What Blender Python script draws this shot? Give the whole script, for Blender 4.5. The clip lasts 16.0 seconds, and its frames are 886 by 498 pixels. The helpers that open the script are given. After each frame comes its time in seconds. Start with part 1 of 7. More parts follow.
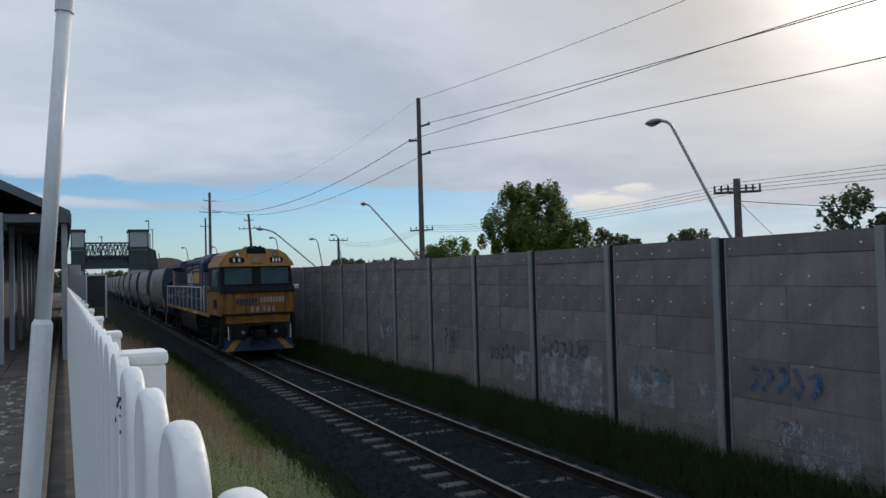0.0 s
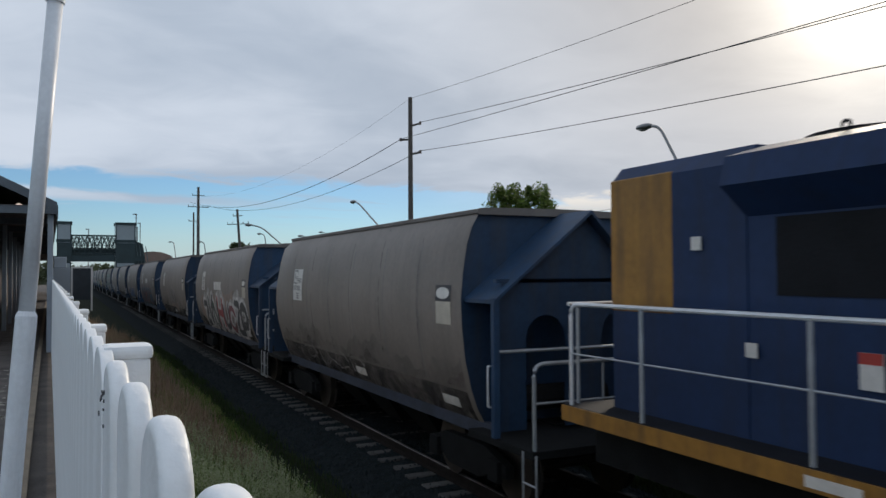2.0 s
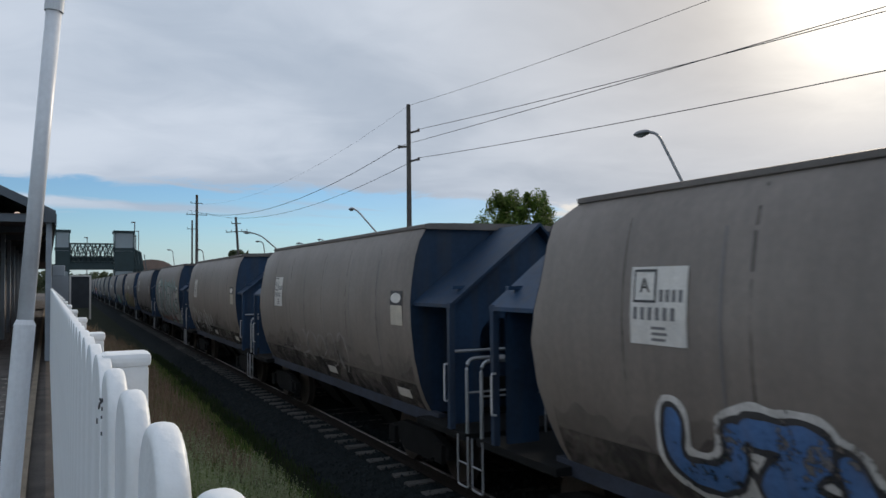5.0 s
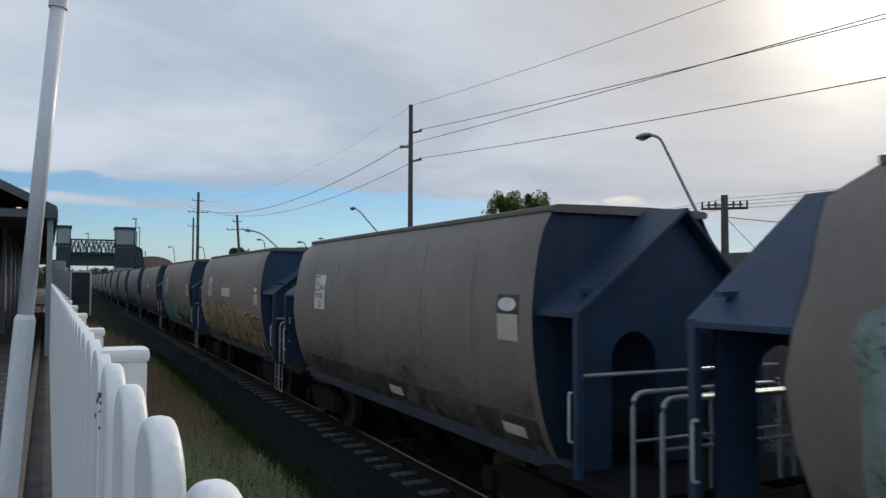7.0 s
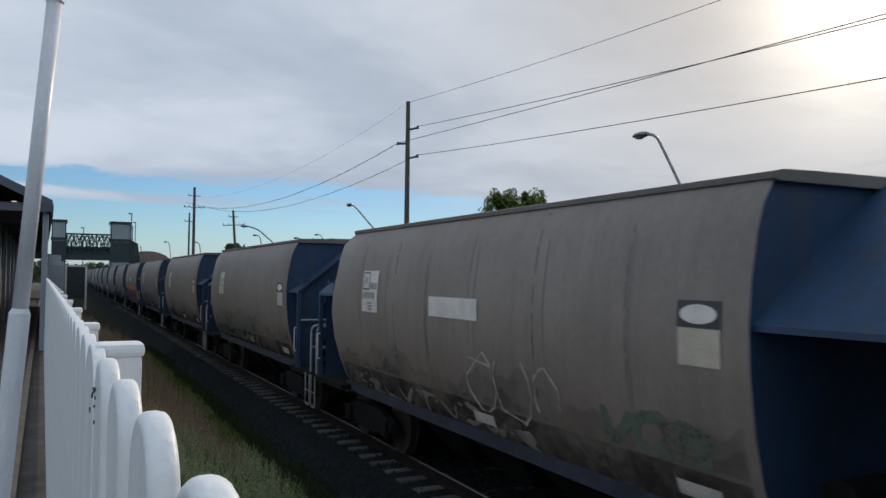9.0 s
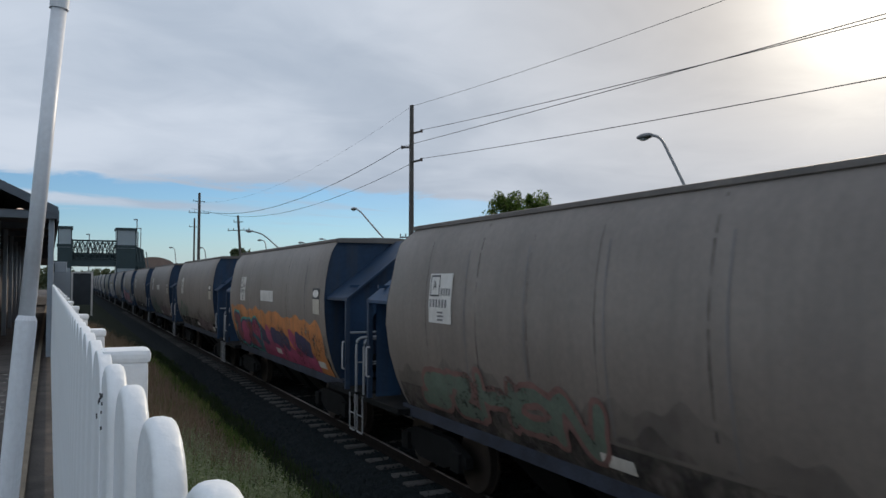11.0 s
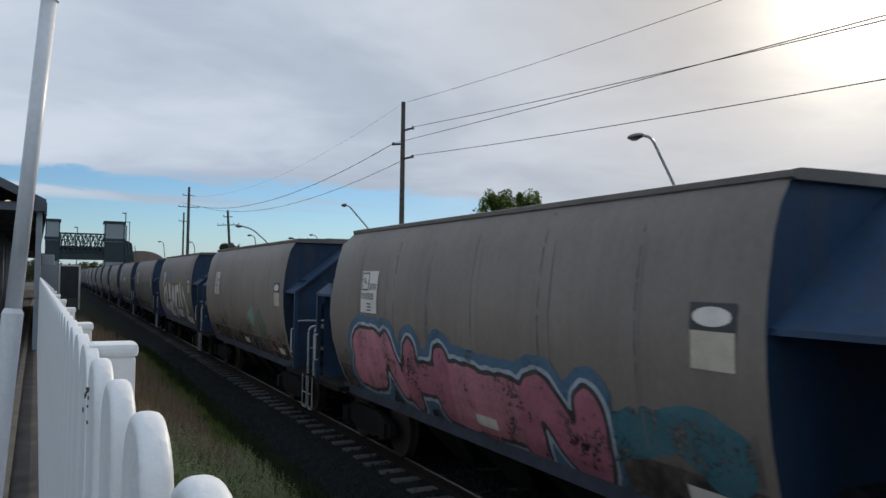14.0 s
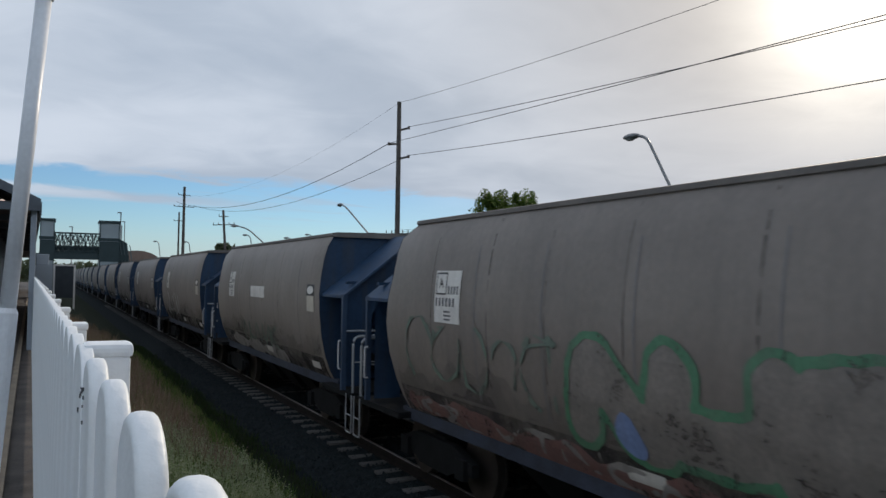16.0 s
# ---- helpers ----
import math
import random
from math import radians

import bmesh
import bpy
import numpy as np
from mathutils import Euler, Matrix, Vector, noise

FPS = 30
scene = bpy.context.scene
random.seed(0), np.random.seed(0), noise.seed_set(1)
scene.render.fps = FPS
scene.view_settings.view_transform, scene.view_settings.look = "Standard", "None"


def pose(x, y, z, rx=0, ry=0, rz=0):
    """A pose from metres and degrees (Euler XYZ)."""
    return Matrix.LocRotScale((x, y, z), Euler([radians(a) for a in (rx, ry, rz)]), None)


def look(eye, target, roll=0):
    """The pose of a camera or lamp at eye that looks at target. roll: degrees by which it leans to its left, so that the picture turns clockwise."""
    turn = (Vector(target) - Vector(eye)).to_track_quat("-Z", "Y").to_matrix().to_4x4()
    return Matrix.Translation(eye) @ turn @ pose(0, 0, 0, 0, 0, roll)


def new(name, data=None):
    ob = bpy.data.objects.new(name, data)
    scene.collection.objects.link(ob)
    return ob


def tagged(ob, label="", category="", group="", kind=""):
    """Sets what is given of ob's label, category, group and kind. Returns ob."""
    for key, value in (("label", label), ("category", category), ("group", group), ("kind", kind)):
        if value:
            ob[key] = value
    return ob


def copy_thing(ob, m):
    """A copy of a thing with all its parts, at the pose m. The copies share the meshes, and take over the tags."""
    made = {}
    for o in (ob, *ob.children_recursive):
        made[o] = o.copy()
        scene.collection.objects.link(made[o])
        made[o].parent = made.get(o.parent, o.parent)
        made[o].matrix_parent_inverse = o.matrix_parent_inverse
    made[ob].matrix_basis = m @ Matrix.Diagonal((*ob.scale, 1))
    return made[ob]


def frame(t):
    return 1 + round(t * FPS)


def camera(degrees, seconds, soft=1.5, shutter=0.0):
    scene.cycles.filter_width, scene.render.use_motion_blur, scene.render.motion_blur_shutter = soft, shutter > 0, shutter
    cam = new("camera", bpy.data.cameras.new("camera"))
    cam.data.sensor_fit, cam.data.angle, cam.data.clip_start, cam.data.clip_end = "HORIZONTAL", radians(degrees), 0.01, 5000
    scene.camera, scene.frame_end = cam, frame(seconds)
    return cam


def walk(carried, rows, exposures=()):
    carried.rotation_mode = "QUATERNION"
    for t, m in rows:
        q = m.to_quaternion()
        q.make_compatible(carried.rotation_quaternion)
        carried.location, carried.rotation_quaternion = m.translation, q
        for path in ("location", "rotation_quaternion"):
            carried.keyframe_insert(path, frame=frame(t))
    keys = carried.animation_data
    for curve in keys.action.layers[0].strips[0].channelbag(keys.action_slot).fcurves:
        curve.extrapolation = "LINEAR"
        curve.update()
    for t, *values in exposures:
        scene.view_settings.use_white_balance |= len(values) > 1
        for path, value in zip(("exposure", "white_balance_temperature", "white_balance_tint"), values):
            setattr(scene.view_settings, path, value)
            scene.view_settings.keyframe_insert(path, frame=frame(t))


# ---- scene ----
cam = camera(59.2, 16.0, soft=1.5, shutter=0.06)
EYE = (0.0, 0.0, 3.03)
# seconds, yaw to the right of the track, tilt up, roll (degrees)
WALK = [
    (0.0, 24.85, 1.79, -1.50),
    (0.5, 25.08, 1.80, -1.08),
    (1.0, 25.27, 1.75, -0.86),
    (1.5, 25.49, 1.69, -0.51),
    (2.0, 25.68, 1.77, -0.31),
    (2.5, 25.75, 1.96, -0.73),
    (3.0, 25.83, 2.05, -1.06),
    (3.5, 25.85, 2.10, -0.72),
    (4.0, 25.85, 2.26, -0.63),
    (6.5, 25.65, 2.32, -0.06),
    (7.0, 25.72, 2.31, 0.20),
    (7.5, 25.82, 2.24, 0.25),
    (8.0, 25.97, 2.19, 0.53),
    (8.5, 26.05, 2.13, 0.65),
    (9.0, 26.00, 2.10, 0.63),
    (11.5, 25.65, 2.36, 0.06),
    (12.0, 25.98, 2.30, 0.23),
    (12.5, 26.26, 2.30, 0.40),
    (13.0, 26.41, 2.31, 0.51),
    (13.5, 26.42, 2.23, 0.75),
    (14.0, 26.38, 2.15, 0.79),
    (14.5, 26.41, 2.10, 1.07),
    (15.0, 26.52, 2.05, 1.32),
    (15.5, 26.71, 2.09, 1.34),
    (16.0, 26.69, 2.15, 0.83),
]


def aim(t, yaw, tilt, roll):
    a, b = radians(yaw), radians(tilt)
    # the holder leans back by a hand's breadth after the first seconds
    eye = Vector(EYE) + Vector((0, float(np.interp(t, [4.0, 6.5], [0.0, -0.025])), 0))
    way = Vector((math.sin(a) * math.cos(b), math.cos(a) * math.cos(b), math.sin(b)))
    return look(eye, eye + way, roll)


walk(cam, [(t, aim(t, a, b, c)) for t, a, b, c in WALK])

# ---- sky and sun ----
SUN = Vector((0.77, 0.54, 0.42)).normalized()
scene.view_settings.exposure = 0.0


def make_world():
    w = bpy.data.worlds.new("sky")
    scene.world = w
    w.use_nodes = True
    nt = w.node_tree
    nt.nodes.clear()
    N, L = nt.nodes.new, nt.links.new

    def math_node(op, a, b=None, c=None):
        n = N("ShaderNodeMath")
        n.operation = op
        for i, v in enumerate((a, b, c)):
            if v is None:
                continue
            if isinstance(v, (int, float)):
                n.inputs[i].default_value = v
            else:
                L(v, n.inputs[i])
        return n.outputs[0]

    def ramp(v, lo, hi, a=0.0, b=1.0):
        n = N("ShaderNodeMapRange")
        n.interpolation_type = "SMOOTHSTEP"
        L(v, n.inputs[0])
        for i, x in zip((1, 2, 3, 4), (lo, hi, a, b)):
            n.inputs[i].default_value = x
        return n.outputs[0]

    def mix(f, a, b):
        n = N("ShaderNodeMix")
        n.data_type = "RGBA"
        L(f, n.inputs[0])
        for s, v in ((n.inputs[6], a), (n.inputs[7], b)):
            if isinstance(v, tuple):
                s.default_value = (*v, 1)
            else:
                L(v, s)
        return n.outputs[2]

    tc = N("ShaderNodeTexCoord")
    sep = N("ShaderNodeSeparateXYZ")
    L(tc.outputs["Generated"], sep.inputs[0])
    x, y, z = sep.outputs
    sky = N("ShaderNodeTexSky")
    sky.sky_type, sky.sun_disc = "NISHITA", False
    sky.sun_elevation, sky.sun_rotation = math.asin(SUN.z), math.atan2(SUN.x, SUN.y)
    sky.air_density, sky.dust_density, sky.ozone_density = 1.0, 0.0, 4.0
    scaled = N("ShaderNodeVectorMath")
    scaled.operation = "MULTIPLY"
    L(sky.outputs[0], scaled.inputs[0])
    scaled.inputs[1].default_value = (0.076, 0.088, 0.099)
    blue = mix(ramp(z, -0.02, 0.075, 0.85, 0.0), scaled.outputs[0], (0.42, 0.53, 0.63))
    # the angle to the sun
    dot = N("ShaderNodeVectorMath")
    dot.operation = "DOT_PRODUCT"
    L(tc.outputs["Generated"], dot.inputs[0])
    dot.inputs[1].default_value = SUN
    near = dot.outputs["Value"]
    # flat cloud layer seen in perspective
    den = math_node("ADD", math_node("ABSOLUTE", z), 0.10)
    comb = N("ShaderNodeCombineXYZ")
    L(math_node("DIVIDE", x, den), comb.inputs[0])
    L(math_node("DIVIDE", y, den), comb.inputs[1])

    def noise_tex(scale, detail, rough, dist=0.0, stretch=(1, 1, 1), off=(0, 0, 0)):
        m = N("ShaderNodeMapping")
        m.inputs["Scale"].default_value = stretch
        m.inputs["Location"].default_value = off
        L(comb.outputs[0], m.inputs[0])
        n = N("ShaderNodeTexNoise")
        L(m.outputs[0], n.inputs["Vector"])
        n.inputs["Scale"].default_value, n.inputs["Detail"].default_value = scale, detail
        n.inputs["Roughness"].default_value, n.inputs["Distortion"].default_value = rough, dist
        return n.outputs["Fac"]

    big = noise_tex(0.55, 4, 0.5, 0.4, off=(3.1, 1.7, 0))
    fine = noise_tex(2.2, 6, 0.6, 0.6, off=(0.4, 5.2, 0))
    wisp = noise_tex(1.3, 5, 0.6, 0.3, stretch=(0.55, 2.2, 1), off=(1.0, 0.2, 0))
    # the sheet's lower edge: higher away from the sun
    edge = math_node("ADD", math_node("MULTIPLY", near, -0.045), 0.145)
    edge = math_node("ADD", edge, math_node("MULTIPLY", math_node("SUBTRACT", fine, 0.5), 0.05))
    edge = math_node("SUBTRACT", edge, ramp(near, 0.80, 0.99, 0.0, 0.055))
    sheet = ramp(math_node("SUBTRACT", z, edge), -0.005, 0.010)
    streak = math_node("MULTIPLY", ramp(wisp, 0.52, 0.68), ramp(z, 0.02, 0.10))
    haze = ramp(near, 0.72, 0.99)
    cover = math_node("MAXIMUM", sheet, math_node("MULTIPLY", streak, 0.45))
    thin = ramp(math_node("ABSOLUTE", math_node("SUBTRACT", z, math_node("ADD", math_node("MULTIPLY", x, -0.03), math_node("ADD", math_node("MULTIPLY", fine, 0.012), 0.088)))), 0.002, 0.009, 1.0, 0.0)
    cover = math_node("MAXIMUM", cover, math_node("MULTIPLY", thin, ramp(near, 0.60, 0.80, 0.9, 0.0)))
    cover = math_node("MAXIMUM", cover, math_node("MULTIPLY", haze, 0.80))
    tone = math_node("ADD", math_node("MULTIPLY", big, 0.78), math_node("MULTIPLY", fine, 0.22))
    cloud = mix(ramp(tone, 0.34, 0.66), (0.410, 0.485, 0.595), (0.625, 0.692, 0.795))
    ahead = math_node("MAXIMUM", near, 0.0)
    warm = mix(math_node("MULTIPLY", math_node("POWER", ahead, 14.0), 0.75), cloud, (0.70, 0.60, 0.495))
    core = N("ShaderNodeVectorMath")
    core.operation = "DOT_PRODUCT"
    L(tc.outputs["Generated"], core.inputs[0])
    core.inputs[1].default_value = Vector((0.781, 0.545, 0.305)).normalized()
    glow = math_node("MULTIPLY", math_node("POWER", math_node("MAXIMUM", core.outputs["Value"], 0.0), 170.0), math_node("ADD", math_node("MULTIPLY", fine, 0.8), 0.6))
    lit = mix(glow, warm, (1.6, 1.5, 1.34))
    col = mix(cover, blue, lit)
    # small bright puffs of cumulus under the sheet
    for way, a, b in (((0.586, 0.806, 0.083), 0.052, 0.018), ((0.62, 0.775, 0.098), 0.028, 0.009)):
        side = N("ShaderNodeVectorMath")
        side.operation = "DOT_PRODUCT"
        L(tc.outputs["Generated"], side.inputs[0])
        side.inputs[1].default_value = (0.81, -0.586, 0)
        u = math_node("DIVIDE", math_node("SUBTRACT", side.outputs["Value"], way[0] * 0.81 - way[1] * 0.586), a)
        v = math_node("DIVIDE", math_node("SUBTRACT", z, way[2]), b)
        far = math_node("SQRT", math_node("ADD", math_node("MULTIPLY", u, u), math_node("MULTIPLY", v, v)))
        lump = math_node("ADD", far, math_node("MULTIPLY", math_node("SUBTRACT", fine, 0.5), 2.4))
        puff = math_node("MULTIPLY", ramp(lump, 0.55, 1.05, 0.9, 0.0), ramp(near, 0.5, 0.6))
        col = mix(puff, col, mix(ramp(math_node("SUBTRACT", z, way[2]), -0.012, 0.012), (0.62, 0.62, 0.62), (0.88, 0.84, 0.78)))
    bg = N("ShaderNodeBackground")
    L(col, bg.inputs[0])
    bg.inputs[1].default_value = 1.0
    out = N("ShaderNodeOutputWorld")
    L(bg.outputs[0], out.inputs[0])


make_world()
lamp_data = bpy.data.lights.new("sun", "SUN")
lamp_data.energy, lamp_data.angle, lamp_data.color = 1.9, radians(5), (1.0, 0.88, 0.72)
sun = new("sun", lamp_data)
sun.matrix_world = look(SUN * 200, (0, 0, 0))


# ---- materials ----
def mat(name, col, rough=0.7, metal=0.0, var=0.25, scale=2.0, fine=40.0, bump=0.15, streak=0.0, dirt=(0.03, 0.028, 0.025), glow=None, each=0.0, spec=0.5, thin=0.0, second=None, worn=0.0):
    """A procedural surface: broad stains, fine grain, relief and, if asked for, downward streaks of dirt."""
    m = bpy.data.materials.new(name)
    m.use_nodes = True
    nt = m.node_tree
    N, L = nt.nodes.new, nt.links.new
    b = nt.nodes["Principled BSDF"]
    tc = N("ShaderNodeTexCoord")
    big, small = N("ShaderNodeTexNoise"), N("ShaderNodeTexNoise")
    for n, s, d in ((big, scale, 5), (small, fine, 3)):
        L(tc.outputs["Object"], n.inputs["Vector"])
        n.inputs["Scale"].default_value, n.inputs["Detail"].default_value = s, d
    add = N("ShaderNodeMath")
    add.operation = "MULTIPLY_ADD"
    L(big.outputs["Fac"], add.inputs[0])
    add.inputs[1].default_value = 0.65
    half = N("ShaderNodeMath")
    half.operation = "MULTIPLY"
    L(small.outputs["Fac"], half.inputs[0])
    half.inputs[1].default_value = 0.35
    L(half.outputs[0], add.inputs[2])
    mr = N("ShaderNodeMapRange")
    L(add.outputs[0], mr.inputs[0])
    for i, v in zip((1, 2, 3, 4), (0.3, 0.7, 1 - var, 1 + var)):
        mr.inputs[i].default_value = v
    fac = mr.outputs[0]
    if each:
        oi = N("ShaderNodeObjectInfo")
        r2 = N("ShaderNodeMapRange")
        L(oi.outputs["Random"], r2.inputs[0])
        r2.inputs[3].default_value, r2.inputs[4].default_value = 1 - each, 1 + each
        mu = N("ShaderNodeMath")
        mu.operation = "MULTIPLY"
        L(fac, mu.inputs[0])
        L(r2.outputs[0], mu.inputs[1])
        fac = mu.outputs[0]
    sc = N("ShaderNodeVectorMath")
    sc.operation = "SCALE"
    sc.inputs[0].default_value = col
    L(fac, sc.inputs["Scale"])
    colour = sc.outputs[0]
    if second:
        # leaves and blades differ one by one
        ge = N("ShaderNodeNewGeometry")
        mx = N("ShaderNodeMix")
        mx.data_type = "RGBA"
        L(ge.outputs["Random Per Island"], mx.inputs[0])
        L(colour, mx.inputs[6])
        mx.inputs[7].default_value = (*second, 1)
        colour = mx.outputs[2]
    if worn:
        wr = N("ShaderNodeMapRange")
        L(add.outputs[0], wr.inputs[0])
        for i, v in zip((1, 2, 3, 4), (0.36, 0.60, 0.0, worn)):
            wr.inputs[i].default_value = v
        L(wr.outputs[0], b.inputs["Alpha"])
    if streak:
        mp = N("ShaderNodeMapping")
        mp.inputs["Scale"].default_value = (3.0, 3.0, 0.25)
        L(tc.outputs["Object"], mp.inputs[0])
        sn = N("ShaderNodeTexNoise")
        L(mp.outputs[0], sn.inputs["Vector"])
        sn.inputs["Scale"].default_value, sn.inputs["Detail"].default_value = 2.0, 6
        sr = N("ShaderNodeMapRange")
        L(sn.outputs["Fac"], sr.inputs[0])
        for i, v in zip((1, 2, 3, 4), (0.45, 0.75, 0.0, streak)):
            sr.inputs[i].default_value = v
        mx = N("ShaderNodeMix")
        mx.data_type = "RGBA"
        L(sr.outputs[0], mx.inputs[0])
        L(colour, mx.inputs[6])
        mx.inputs[7].default_value = (*dirt, 1)
        colour = mx.outputs[2]
    L(colour, b.inputs["Base Color"])
    b.inputs["Roughness"].default_value, b.inputs["Metallic"].default_value = rough, metal
    b.inputs["Specular IOR Level"].default_value = spec
    if bump:
        bp = N("ShaderNodeBump")
        bp.inputs["Strength"].default_value, bp.inputs["Distance"].default_value = bump, 0.02
        L(small.outputs["Fac"], bp.inputs["Height"])
        L(bp.outputs[0], b.inputs["Normal"])
    if thin:
        tr = N("ShaderNodeBsdfTranslucent")
        L(colour, tr.inputs["Color"])
        ms = N("ShaderNodeMixShader")
        ms.inputs[0].default_value = thin
        L(b.outputs[0], ms.inputs[1])
        L(tr.outputs[0], ms.inputs[2])
        L(ms.outputs[0], nt.nodes["Material Output"].inputs["Surface"])
    if glow:
        b.inputs["Emission Color"].default_value, b.inputs["Emission Strength"].default_value = (*glow[:3], 1), glow[3]
    return m


